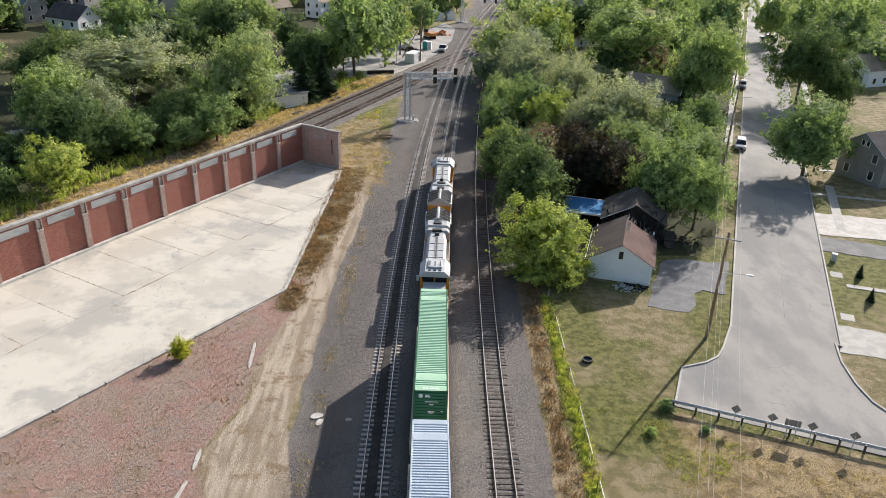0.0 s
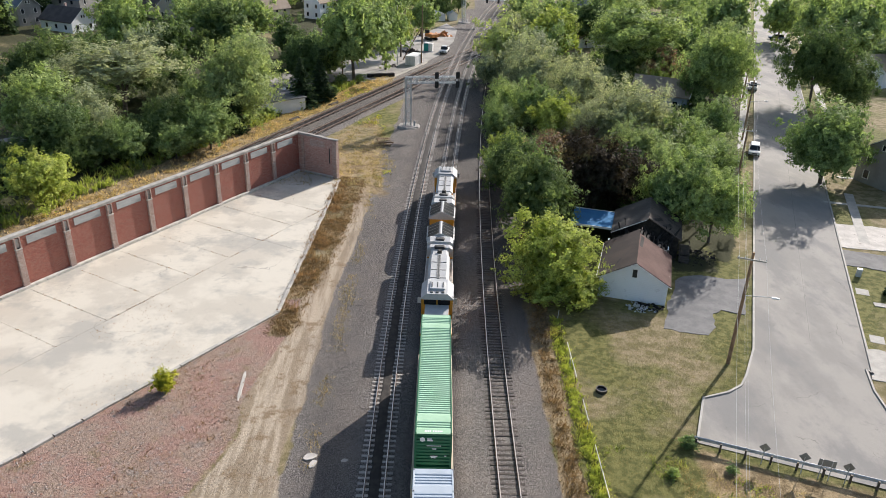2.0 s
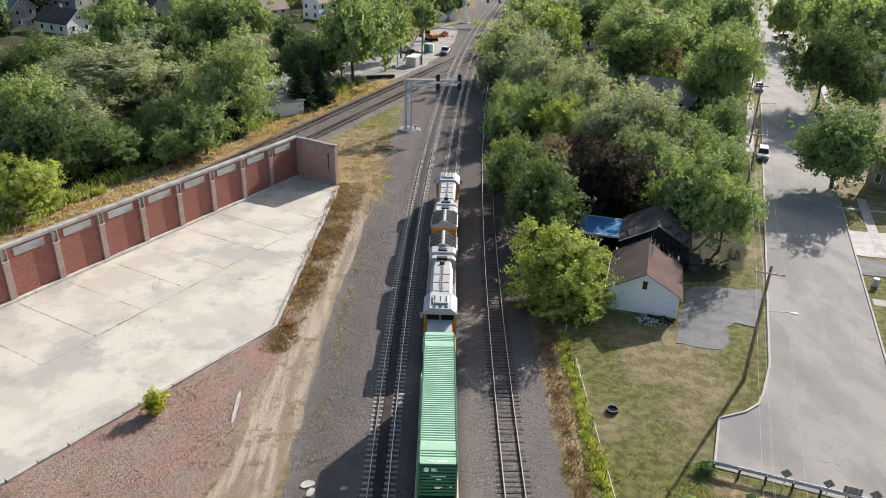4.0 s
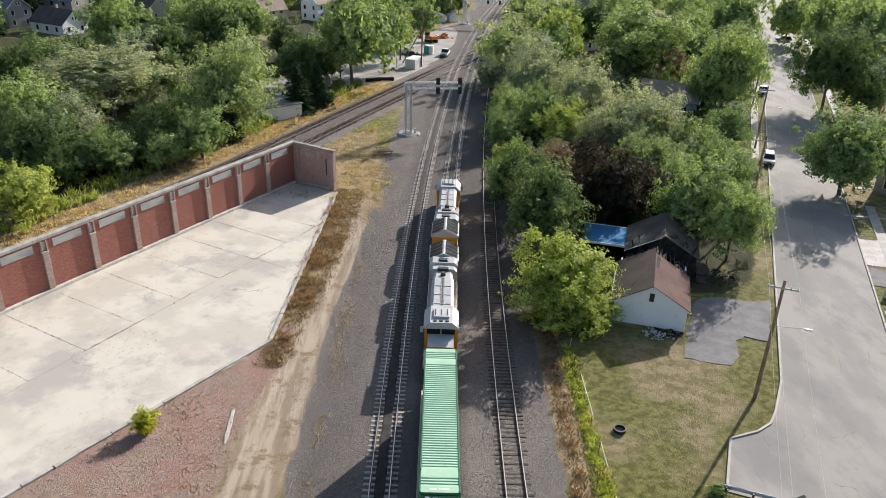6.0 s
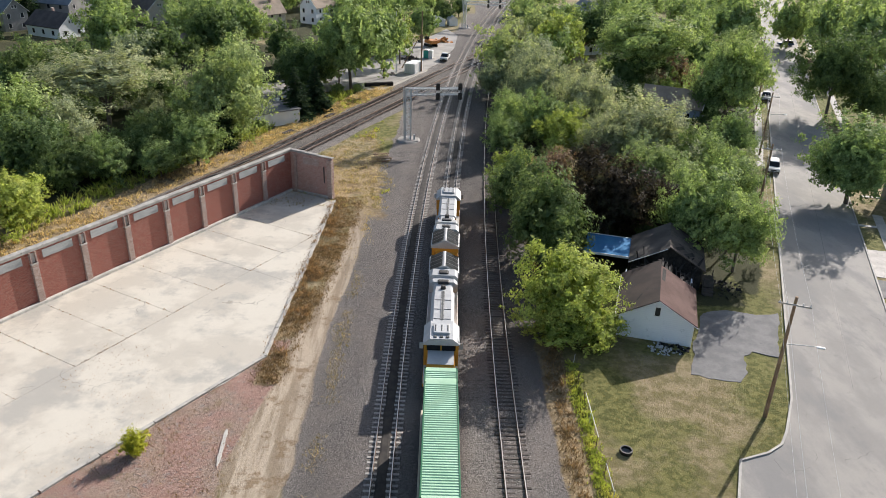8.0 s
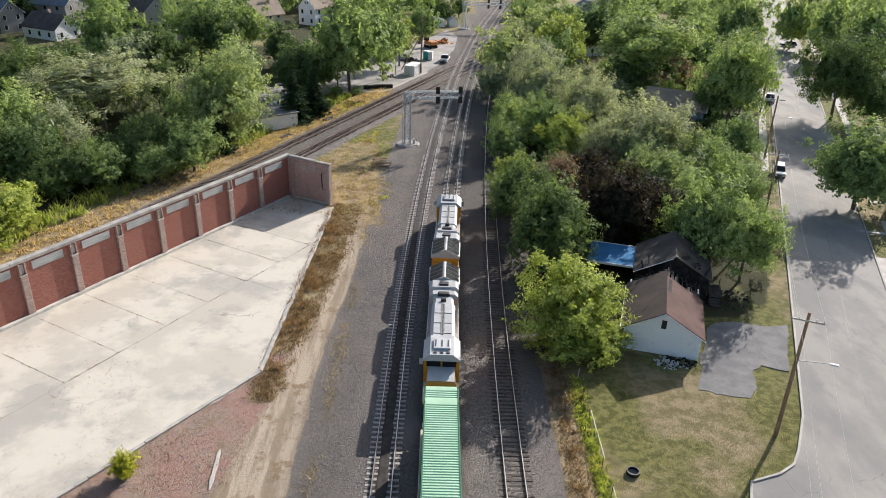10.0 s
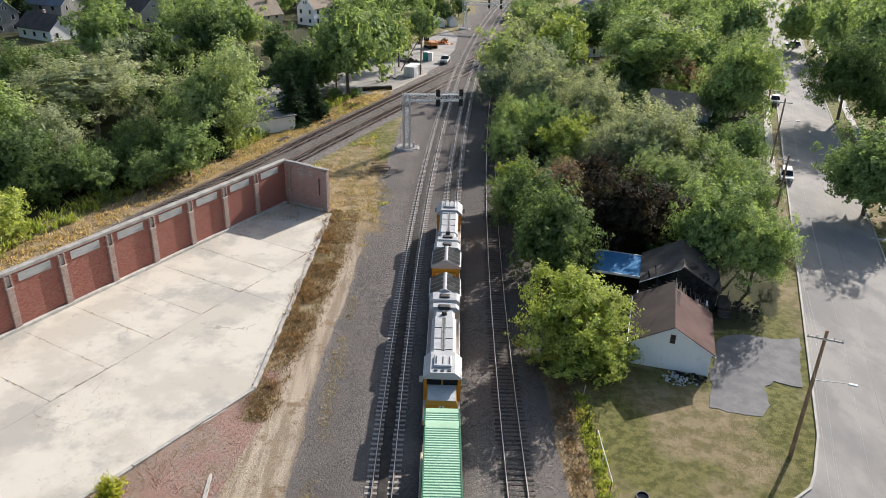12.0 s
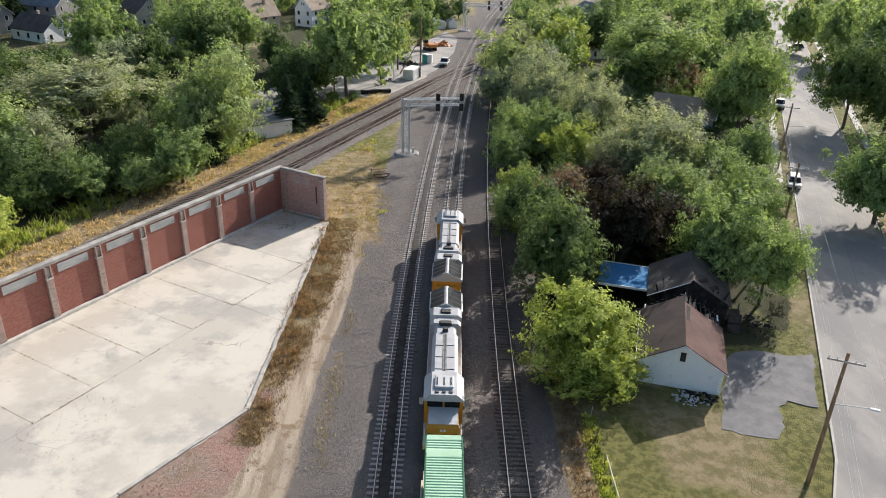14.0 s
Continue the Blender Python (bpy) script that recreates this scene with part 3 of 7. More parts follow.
for k, (x0, z0, w) in enumerate(((2.4, 0.7, 0.5), (3.1, 0.6, 0.45), (3.7, 0.75, 0.4), (4.2, 0.6, 0.5))):
    bm = bmesh.new()
    bar(bm, (x0, -0.012, z0), (x0, -0.012, z0 + 0.75), 0.09, 0.02)
    bar(bm, (x0, -0.012, z0 + 0.7), (x0 + w, -0.012, z0 + 0.3 * (k % 2 + 1)), 0.08, 0.02)
    part("graffito", bm, BRICK_PIER, wall_n)

# ---- concrete slab in panels with open joints ----
slab = thing("floor_slab", (0, 0, 0), 0, "cracked pale concrete floor slab with weedy joints", "slab", kind="structure")


def clip_poly(poly, px, py, nx_, ny_):
    """Keeps the part of a polygon where (p - (px, py)) . n >= 0."""
    out = []
    for (x0, y0), (x1, y1) in zip(poly, poly[1:] + poly[:1]):
        d0, d1 = (x0 - px) * nx_ + (y0 - py) * ny_, (x1 - px) * nx_ + (y1 - py) * ny_
        if d0 >= 0:
            out.append((x0, y0))
        if d0 * d1 < 0:
            s = d0 / (d0 - d1)
            out.append((x0 + s * (x1 - x0), y0 + s * (y1 - y0)))
    return out


SLAB = [(-19.9, 114.1), (-62.0, 41.5), (-54.0, 24.0), (-33.3, 44.4), (-15.0, 70.3), (-13.1, 110.6)]
wd, wn = (WD.x, WD.y), (WD.y, -WD.x)
cuts_a = [-11.75 - 5.75 * k for k in range(13)]
cuts_o = [-23.0, -57.5]
cuts_b = [13.0]


def panels():
    """Panels of two rows: the row by the wall with open cross joints, the outer one with hairline joints."""
    for b0, b1, edges_a, j in ((-30.0, cuts_b[0], [30.0] + cuts_a + [-110.0], 0.012), (cuts_b[0], 60.0, [30.0] + cuts_o + [-110.0], 0.005)):
        for a1, a0 in zip(edges_a, edges_a[1:]):
            p = SLAB[:]
            for off, dx, dy in ((a0 + j, wd[0], wd[1]), (-(a1 - j), -wd[0], -wd[1]), (b0 + 0.016, wn[0], wn[1]), (-(b1 - 0.016), -wn[0], -wn[1])):
                if len(p) > 2:
                    p = clip_poly(p, CORNER.x + dx * off, CORNER.y + dy * off, dx, dy)
            if len(p) > 2:
                yield p


for p in panels():
    bm = bmesh.new()
    prism(bm, p, -0.6, random.uniform(-0.012, 0.012))
    part("slab_panel", bm, CONCRETE, slab)
bm = bmesh.new()
for (x0, y0), (x1, y1) in zip(SLAB[2:], SLAB[3:]):
    n = int(math.hypot(x1 - x0, y1 - y0) / 2.4)
    for k in range(n):
        a, b = k / n, (k + 0.985) / n
        dx, dy = random.uniform(-0.35, 0.35), random.uniform(-0.3, 0.3)
        nxx, nyy = (y1 - y0), -(x1 - x0)
        ln = math.hypot(nxx, nyy)
        nxx, nyy = nxx / ln * 0.17, nyy / ln * 0.17
        bar(bm, (x0 + (x1 - x0) * a + nxx + dx * 0.3, y0 + (y1 - y0) * a + nyy, -0.08), (x0 + (x1 - x0) * b + nxx, y0 + (y1 - y0) * b + nyy + dy * 0.3, -0.08), 0.34, 0.36)
part("slab_edge", bm, SILL_PALE, slab, "broken concrete kerb along the slab")
bm = bmesh.new()
prism(bm, [(x * 1.0, y) for x, y in SLAB], -0.7, -0.025)
part("joint_filling", bm, mat("joint_dirt", (0.12, 0.10, 0.075), (0.42, 0.38, 0.32), 0.9, stain=(0.10, 0.09, 0.06)), slab, "dark weeds and dirt in the joints")

# ---- street with kerbs, cul-de-sac end and driveways ----
RU = Vector((0.3714, 0.9285, 0))
RN = Vector((0.9285, -0.3714, 0))


def road_at(s, off):
    """A point of the street: s metres along from its near end, off metres to its eastern side."""
    p = Vector((38.4, 62.9, 0)) + RU * s + RN * off
    return (p.x, p.y)


HALF = 5.25
ROAD_Z = -0.03
left_k = [road_at(s, -HALF) for s in (430, 330, 240, 170, 110, 60, 20, 0)] + [(31.0, 60.2), (29.9, 58.6), (28.3, 57.5), (25.7, 56.6), (23.2, 50.6)]
right_k = [(49.5, 40.2), (44.2, 46.6), (42.6, 48.9), (41.5, 51.7), (41.4, 54.5), (41.9, 58.2), (43.0, 61.6)] + [road_at(s, HALF) for s in (0, 20, 60, 110, 170, 240, 330, 430)]
bm = bmesh.new()
vs = [bm.verts.new((x, y, ROAD_Z)) for x, y in left_k + right_k]
bm.faces.new(vs)
bmesh.ops.triangulate(bm, faces=bm.faces[:])
road = solid("road", bm, ROAD, "pale worn concrete street with tyre-darkened lanes", "road", kind="structure")


def ribbon(bm, pts, width, z0, z1, side=1):
    """A kerb: a bar of that width along a line of points, on its left (1) or right (-1)."""
    n = len(pts)
    inn, out = [], []
    for i, (x, y) in enumerate(pts):
        a, b = pts[max(i - 1, 0)], pts[min(i + 1, n - 1)]
        dx, dy = b[0] - a[0], b[1] - a[1]
        ln = math.hypot(dx, dy)
        ox, oy = -dy / ln * width * side, dx / ln * width * side
        inn.append([bm.verts.new((x, y, z)) for z in (z0, z1)])
        out.append([bm.verts.new((x + ox, y + oy, z)) for z in (z0, z1)])
    for i in range(n - 1):
        bm.faces.new((inn[i][0], inn[i + 1][0], inn[i + 1][1], inn[i][1]))
        bm.faces.new((inn[i][1], inn[i + 1][1], out[i + 1][1], out[i][1]))
        bm.faces.new((out[i][1], out[i + 1][1], out[i + 1][0], out[i][0]))
    bm.faces.new((inn[0][0], inn[0][1], out[0][1], out[0][0]))
    bm.faces.new((inn[-1][0], out[-1][0], out[-1][1], inn[-1][1]))


for nm, pts in (("kerb_west", left_k), ("kerb_east", right_k)):
    bm = bmesh.new()
    ribbon(bm, pts, 0.20, -0.4, 0.08, -1)
    solid(nm, bm, KERB, "pale concrete kerb and gutter", "kerb", kind="structure")
# tarred joint along the middle
for off, w, s0, s1 in ((0.1, 0.05, 4, 320),):
    bm = bmesh.new()
    q = [road_at(s0, off - w / 2), road_at(s0, off + w / 2), road_at(s1, off + w / 2), road_at(s1, off - w / 2)]
    bm.faces.new([bm.verts.new((x, y, ROAD_Z + 0.004)) for x, y in q])
    part("centre_joint", bm, ROAD_DARK, road)


def pad(name, pts, z, material, label, category, low=-0.4):
    q, out = random.Random(len(name)), []
    for (x0, y0), (x1, y1) in zip(pts, pts[1:] + pts[:1]):
        n = max(1, int(math.hypot(x1 - x0, y1 - y0) / 0.7))
        j = 0.0 if name.endswith(("street", "wall")) else 0.14
        out += [(x0 + (x1 - x0) * k / n + q.uniform(-j, j), y0 + (y1 - y0) * k / n + q.uniform(-j, j)) for k in range(n)]
    bm = bmesh.new()
    prism(bm, out, low, z)
    return solid(name, bm, material, label, category, kind="structure")


pad("driveway", [(27.6, 74.2), (25.6, 68.6), (27.6, 67.7), (29.8, 67.3), (31.0, 69.0), (31.8, 71.8), (33.0, 72.6), (35.2, 71.6), (39.0, 80.4), (36.4, 80.0), (33.5, 81.0), (30.4, 80.2)], -0.045, ASPHALT_OLD, "patched grey asphalt driveway beside the house", "driveway")
pad("driveway_east", [(54.4, 90.0), (63.5, 88.2), (80.0, 84.5), (84.0, 92.5), (67.9, 95.9), (57.3, 98.0)], -0.035, CONCRETE_OLD, "grey concrete driveway across the verge", "driveway")
pad("driveway_narrow", [(52.3, 84.8), (60.0, 82.0), (76.0, 76.5), (78.0, 80.8), (62.4, 86.3), (54.1, 89.3)], -0.035, ASPHALT_OLD, "narrow patched grey driveway", "driveway")
pad("driveway_far", [(42.6, 60.1), (46.9, 58.9), (56.0, 55.5), (58.5, 60.5), (49.7, 63.8), (44.9, 65.6)], -0.035, KERB, "pale concrete driveway", "driveway")
pad("side_street", [(68.5, 126.5), (71.3, 133.5), (120.0, 115.0), (117.0, 108.0)], -0.035, ASPHALT_OLD, "grey side street at the junction", "road")
bm = bmesh.new()
ribbon(bm, [road_at(s, HALF + 2.6) for s in (34, 54)], 1.3, -0.3, -0.03, -1)
ribbon(bm, [road_at(s, HALF + 3.2) for s in (80, 160, 300)], 1.4, -0.3, -0.03, -1)
ribbon(bm, [road_at(s, -HALF - 1.6) for s in (300, 160, 70)], 1.4, -0.3, -0.03, -1)
for a, b, w in (((60.6, 105.9), (78.0, 101.7), 0.7), ((68.3, 117.3), (75.6, 116.2), 0.8), ((50.9, 74.2), (60.0, 71.4), 0.9)):
    ribbon(bm, [a, b], w, -0.3, -0.025, 1)
solid("pavement", bm, KERB, "pale concrete footpaths along the street verge", "pavement", kind="structure")
# street and yard surface beyond the crossing line
pad("yard_street", [(-43.3, 178.9), (-40.6, 172.6), (-31.9, 173.0), (-24.8, 175.4), (-15.1, 180.4), (-9.3, 184.3), (-3.0, 197.0), (3.0, 212.0), (8.0, 236.0), (9.8, 259.0), (6.4, 272.1), (0.6, 254.7), (-12.3, 223.5), (-23.1, 205.3), (-32.0, 188.6)], -0.02, GRAVEL_PALE, "pale dusty concrete street and gravel yard", "road")
pad("parking_lot", [(-44.7, 167.0), (-36.0, 163.1), (-30.7, 159.9), (-28.8, 165.7), (-30.5, 172.6), (-36.8, 172.0)], -0.03, ASPHALT_OLD, "grey paved lot behind the shed", "parking lot")
pad("street_behind_wall", [(-62, 128), (-95, 96), (-99, 101), (-66, 134)], -0.02, ROAD, "pale street behind the trees", "road")

# ---- guard rail and signs at the street's end ----
GA, GB = Vector((22.7, 50.5, 0)), Vector((48.5, 40.8, 0))
gl = (GB - GA).length
guard = thing("guard_rail", tuple(GA), math.degrees(math.atan2(GB.y - GA.y, GB.x - GA.x)), "galvanised steel guard rail on posts", "guard rail")
bm = bmesh.new()
prof = [(0.0, 0.45), (-0.08, 0.50), (-0.08, 0.56), (0.0, 0.60), (-0.08, 0.65), (-0.08, 0.71), (0.0, 0.77), (0.03, 0.77), (-0.03, 0.69), (-0.03, 0.66), (0.03, 0.60), (-0.03, 0.55), (-0.03, 0.51), (0.03, 0.45)]
rings = [[bm.verts.new((x, v, z)) for v, z in prof] for x in np.linspace(0, gl, 12)]
for r0, r1 in zip(rings, rings[1:]):
    for i in range(len(prof)):
        bm.faces.new((r0[i], r0[(i + 1) % len(prof)], r1[(i + 1) % len(prof)], r1[i]))
part("beam", bm, GALV, guard)
for k in range(int(gl / 1.905) + 1):
    bm = bmesh.new()
    box(bm, k * 1.905 + 0.1, k * 1.905 + 0.25, -0.30, -0.12, -0.4, 0.72, 0.01)
    part("post", bm, STEEL_DARK, guard)
for d in (5.2, 8.1, 11.2, 14.4, 18.6):
    p = GA.lerp(GB, d / gl) + Vector((-0.35, -0.9, 0)) * 0.5
    sg = thing("road_end_marker", (p.x, p.y, -0.2), -20, "diamond end-of-road marker seen from its grey back", "sign", "markers at the street end")
    bm = bmesh.new()
    bar(bm, (0, 0, -0.2), (0, 0, 1.75), 0.06, 0.05)
    part("post", bm, GALV, sg)
    bm = bmesh.new()
    bmesh.ops.create_cube(bm, size=0.62, matrix=pose(0, 0.04, 1.75, 0, 45, 0) @ Matrix.Diagonal((1, 0.03, 1, 1)))
    part("plate", bm, SIGN_BACK, sg)
p = GA.lerp(GB, 9.7 / gl)
sg = thing("street_sign", (p.x - 0.2, p.y - 0.5, -0.2), -20, "wide sign plate on two posts seen from its grey back", "sign")
for sx in (-0.35, 0.35):
    bm = bmesh.new()
    bar(bm, (sx, 0, -0.2), (sx, 0, 2.0), 0.06, 0.05)
    part("post", bm, GALV, sg)
bm = bmesh.new()
box(bm, -0.62, 0.62, 0.03, 0.05, 1.35, 2.0, 0.005)
part("plate", bm, SIGN_BACK, sg)


# ---- railway tracks: rails here, the ties at the end of the file ----
def rail_line(name, line, y0, y1, gauge_sign, parent, worn, step=4.0):
    bm = bmesh.new()
    prev = None
    for y in np.arange(y0, y1 + 0.1, step):
        x, x2 = line(y), line(y + 0.5)
        d = Vector((x2 - x, 0.5, 0)).normalized()
        nrm = Vector((d.y, -d.x, 0))
        c = Vector((x, y, 0)) + nrm * gauge_sign * 0.755
        ring = [bm.verts.new(c + nrm * o + Vector((0, 0, z))) for o, z in ((-0.07, 0.0), (-0.037, 0.10), (-0.037, 0.165), (0.037, 0.165), (0.037, 0.10), (0.07, 0.0))]
        if prev:
            for i in range(5):
                bm.faces.new((prev[i], ring[i], ring[i + 1], prev[i + 1]))
        prev = ring
    me = mesh_of("rail", bm, worn)
    me.materials.append(RAIL_RUST)
    for f in me.polygons:
        f.material_index = 0 if abs(f.normal.z) > 0.9 else 1
    ob = new("rail", me)
    ob.parent = parent
    return ob


TRACKS = []
for nm, line, y0, y1, lab in (
    ("track_main_west", lambda y: track_x(y), -20, 420, "main railway track with pale concrete ties"),
    ("track_main_east", lambda y: track_x(y, 4.3), -20, 420, "main railway track under the train with concrete ties"),
    ("track_siding", lambda y: track_x(y, 10.1), -20, 205, "siding with worn dark wooden ties"),
    ("track_branch_near", lambda y: branch_x(y, -3.6), 60, 330, "dark branch line crossing the main tracks"),
    ("track_branch_far", lambda y: branch_x(y, 1.2), 60, 330, "dark branch line crossing the main tracks"),
):
    tr = thing(nm, (0, 0, 0), 0, lab, "railway track", "railway tracks", kind="structure")
    for sgn in (-1, 1):
        rail_line(nm, line, y0, y1, sgn, tr, RAIL_STEEL)
    TRACKS.append((tr, line, y0, y1))

# ---- signal gantries across the tracks ----
def lattice(bm, a, b, w, n, r=0.035):
    """A square lattice mast or beam with crossed bracing between two points."""
    a, b = Vector(a), Vector(b)
    q = (b - a).to_track_quat("Z", "Y").to_matrix()
    cs = [q @ Vector((sx * w / 2, sy * w / 2, 0)) for sx, sy in ((-1, -1), (1, -1), (1, 1), (-1, 1))]
    for c in cs:
        bar(bm, a + c, b + c, 0.15, 0.15)
    for k in range(n):
        p, s = a.lerp(b, k / n), a.lerp(b, (k + 1) / n)
        for i in range(4):
            c0, c1 = cs[i], cs[(i + 1) % 4]
            if k % 2:
                c0, c1 = c1, c0
            bar(bm, p + c0, s + c1, 0.085, 0.085)
            bar(bm, p + c0, p + c1, 0.06, 0.06)


def gantry(loc, turn, span_m, heads, height=9.4):
    g = thing("signal_gantry", loc, turn, "galvanised lattice signal gantry over the tracks", "signal gantry")
    bm = bmesh.new()
    lattice(bm, (0, 0, -0.2), (0, 0, height), 1.0, 12)
    part("mast", bm, GALV, g)
    bm = bmesh.new()
    lattice(bm, (-0.4, 0, height - 0.5), (span_m, 0, height - 0.5), 1.05, 10)
    part("beam", bm, GALV, g)
    bm = bmesh.new()
    box(bm, -0.4, span_m, -0.85, -0.55, height - 1.08, height - 1.0)
    for k in range(8):
        bar(bm, (span_m * k / 7, -0.85, height - 1.0), (span_m * k / 7, -0.85, height + 0.1), 0.04, 0.04)
    bar(bm, (0, -0.85, height + 0.1), (span_m, -0.85, height + 0.1), 0.04, 0.04)
    part("walkway", bm, GALV, g)
    for hx in heads:
        for dz in (0.35, -1.35):
            hd = new("signal_head")
            hd.parent = g
            hd.location = (hx, -1.0, height + dz)
            bm = bmesh.new()
            box(bm, -0.36, 0.36, -0.06, 0.06, -0.5, 0.75, 0.06)
            tube(bm, (0, 0.05, 0.1), (0, 0.35, 0.1), 0.08)
            part("backplate", bm, BLACK, hd)
            bm = bmesh.new()
            for zz in (-0.15, 0.12, 0.39):
                tube(bm, (0, -0.06, zz), (0, -0.24, zz), 0.11, 0.12, 8)
            part("hood", bm, BLACK, hd)
    bm = bmesh.new()
    bmesh.ops.create_cone(bm, cap_ends=True, segments=14, radius1=2.5, radius2=1.9, depth=0.55, matrix=Matrix.Translation((0.2, 0, -0.05)))
    for v in bm.verts:
        v.co.x += random.uniform(-0.2, 0.2)
        v.co.y += random.uniform(-0.2, 0.2)
    part("footing", bm, GRAVEL_PALE, g, "pale gravel and concrete footing mound")
    bm = bmesh.new()
    tube(bm, (-0.9, -0.6, 0), (-0.9, -0.6, height + 0.6), 0.05)
    part("conduit_pole", bm, GALV, g)
    bm = bmesh.new()
    box(bm, 1.0, 1.35, -0.5, -0.2, 0, 1.1, 0.03)
    part("cabinet", bm, GALV, g, "small grey steel cabinet")
    return g


gantry((-3.3, 141.2, 0), 9, 9.6, (5.2, 9.2))
gantry((12.6, 275.0, 0), -8, 14.0, (8.0, 12.0), 9.0)


# ---- the train ----
def on_track(y):
    """Pose of a vehicle centred at y on the eastern main track, rail top level."""
    a = math.degrees(math.atan2(track_x(y + 4, 4.3) - track_x(y - 4, 4.3), 8.0))
    return (track_x(y, 4.3), y, 0.165), -a


def bogie(parent, y, wheels=3, gap=1.85):
    bg = new("bogie")
    bg.parent = parent
    bg.location = (0, y, 0)
    bm = bmesh.new()
    for sx in (-1, 1):
        box(bm, sx * 1.0 - 0.12, sx * 1.0 + 0.12, -gap * (wheels - 1) / 2 - 0.6, gap * (wheels - 1) / 2 + 0.6, 0.45, 0.85, 0.05)
    box(bm, -0.9, 0.9, -0.4, 0.4, 0.5, 0.9)
    part("bogie_frame", bm, STEEL_DARK, bg)
    for k in range(wheels):
        bm = bmesh.new()
        yy = (k - (wheels - 1) / 2) * gap
        for sx in (-1, 1):
            tube(bm, (sx * 0.68, yy, 0.5), (sx * 0.82, yy, 0.5), 0.5, 0.5, 14)
        tube(bm, (-0.7, yy, 0.5), (0.7, yy, 0.5), 0.09)
        part("wheelset", bm, STEEL_DARK, bg)


def roof_section(w, z0, z1, ch):
    """A body section with sloping upper edges."""
    return [(-w, z0), (w, z0), (w, z1 - ch), (w - ch * 1.1, z1), (-w + ch * 1.1, z1), (-w, z1 - ch)]


def locomotive(y_mid, flip):
    loc, turn = on_track(y_mid)
    g = thing("locomotive", loc, turn + (180 if flip else 0), "yellow and grey diesel freight locomotive with grey roof", "locomotive", "locomotives of the train")
    L = 10.6
    bm = bmesh.new()
    box(bm, -1.55, 1.55, -L, L, 1.25, 1.55, 0.03)
    box(bm, -1.3, 1.3, -L - 0.15, -L, 0.55, 1.3)
    box(bm, -1.3, 1.3, L, L + 0.15, 0.7, 1.3)
    part("underframe", bm, YELLOW, g)
    bm = bmesh.new()
    box(bm, -1.52, 1.52, -L + 0.05, L - 0.05, 1.55, 1.60, 0.01)
    part("deck", bm, GREY_PAINT, g, "grey walkway deck")
    bm = bmesh.new()
    box(bm, -1.35, 1.35, -3.6, 2.6, 0.35, 1.25, 0.25)
    part("fuel_tank", bm, BLACK, g)
    for yb in (-6.6, 6.6):
        bogie(g, yb)
    for s in (-1, 1):
        bm = bmesh.new()
        box(bm, -0.15, 0.15, s * (L + 0.15) - 0.02, s * (L + 0.75), 0.75, 1.0, 0.04)
        part("coupler", bm, STEEL_DARK, g)
    # short nose, sloping bonnet and windscreen
    bm = bmesh.new()
    sec = [(-L + 0.75, 1.55), (-L + 0.75, 2.75), (-L + 1.0, 2.95), (-7.75, 3.15), (-7.75, 1.55)]
    for sx in (-1, 1):
        [bm.verts.new((sx * (1.32 if z < 2.8 else 1.18), y, z)) for y, z in sec]
    bm.verts.ensure_lookup_table()
    v = bm.verts
    n = len(sec)
    for i in range(n):
        bm.faces.new((v[i], v[(i + 1) % n], v[n + (i + 1) % n], v[n + i]))
    bm.faces.new([v[i] for i in range(n)][::-1])
    bm.faces.new([v[n + i] for i in range(n)])
    part("nose", bm, YELLOW, g)
    bm = bmesh.new()
    vs_ = [bm.verts.new(p) for p in ((-1.16, -L + 0.98, 2.962), (1.16, -L + 0.98, 2.962), (1.17, -7.76, 3.165), (-1.17, -7.76, 3.165))]
    bm.faces.new(vs_)
    bmesh.ops.extrude_face_region(bm, geom=bm.faces[:])
    for vv in vs_:
        vv.co.z += 0.03
    part("bonnet_top", bm, GREY_PAINT, g, "grey anti-glare top of the nose")
    bm = bmesh.new()
    loft(bm, roof_section(1.55, 1.55, 4.45, 0.55), (-7.75, -5.0))
    part("cab", bm, YELLOW, g)
    bm = bmesh.new()
    loft(bm, [(-1.62, 3.86), (1.62, 3.86), (1.62, 3.98), (1.02, 4.52), (-1.02, 4.52), (-1.62, 3.98)], (-7.95, -4.85))
    part("cab_roof", bm, GREY_PAINT, g, "light grey chamfered cab roof")
    bm = bmesh.new()
    box(bm, -0.75, 0.75, -7.2, -5.6, 4.52, 4.72, 0.05)
    part("air_conditioner", bm, GREY_PAINT, g)
    for xx in (-0.55, 0, 0.55):
        bm = bmesh.new()
        box(bm, xx - 0.14, xx + 0.14, -7.75, -7.45, 4.52, 4.60, 0.02)
        part("roof_beacon", bm, GREY_GRILLE, g)
        bm = bmesh.new()
        box(bm, xx - 0.05, xx + 0.05, -6.9, -5.9, 4.71, 4.76)
        part("roof_slot", bm, GREY_GRILLE, g)
    for sx in (-1, 1):
        bm = bmesh.new()
        vs_ = [bm.verts.new(p) for p in ((sx * 0.08, -7.80, 3.22), (sx * 1.28, -7.80, 3.22), (sx * 1.30, -7.86, 3.80), (sx * 0.08, -7.86, 3.80))]
        bm.faces.new(vs_)
        bmesh.ops.solidify(bm, geom=bm.faces[:], thickness=0.05)
        part("windscreen", bm, GLASS_DARK, g)
        bm = bmesh.new()
        for yy in (-7.3, -6.1):
            box(bm, sx * 1.55 - 0.02, sx * 1.55 + 0.02, yy, yy + 0.85, 3.05, 3.75, 0.01)
        part("side_window", bm, GLASS_DARK, g)
        bm = bmesh.new()
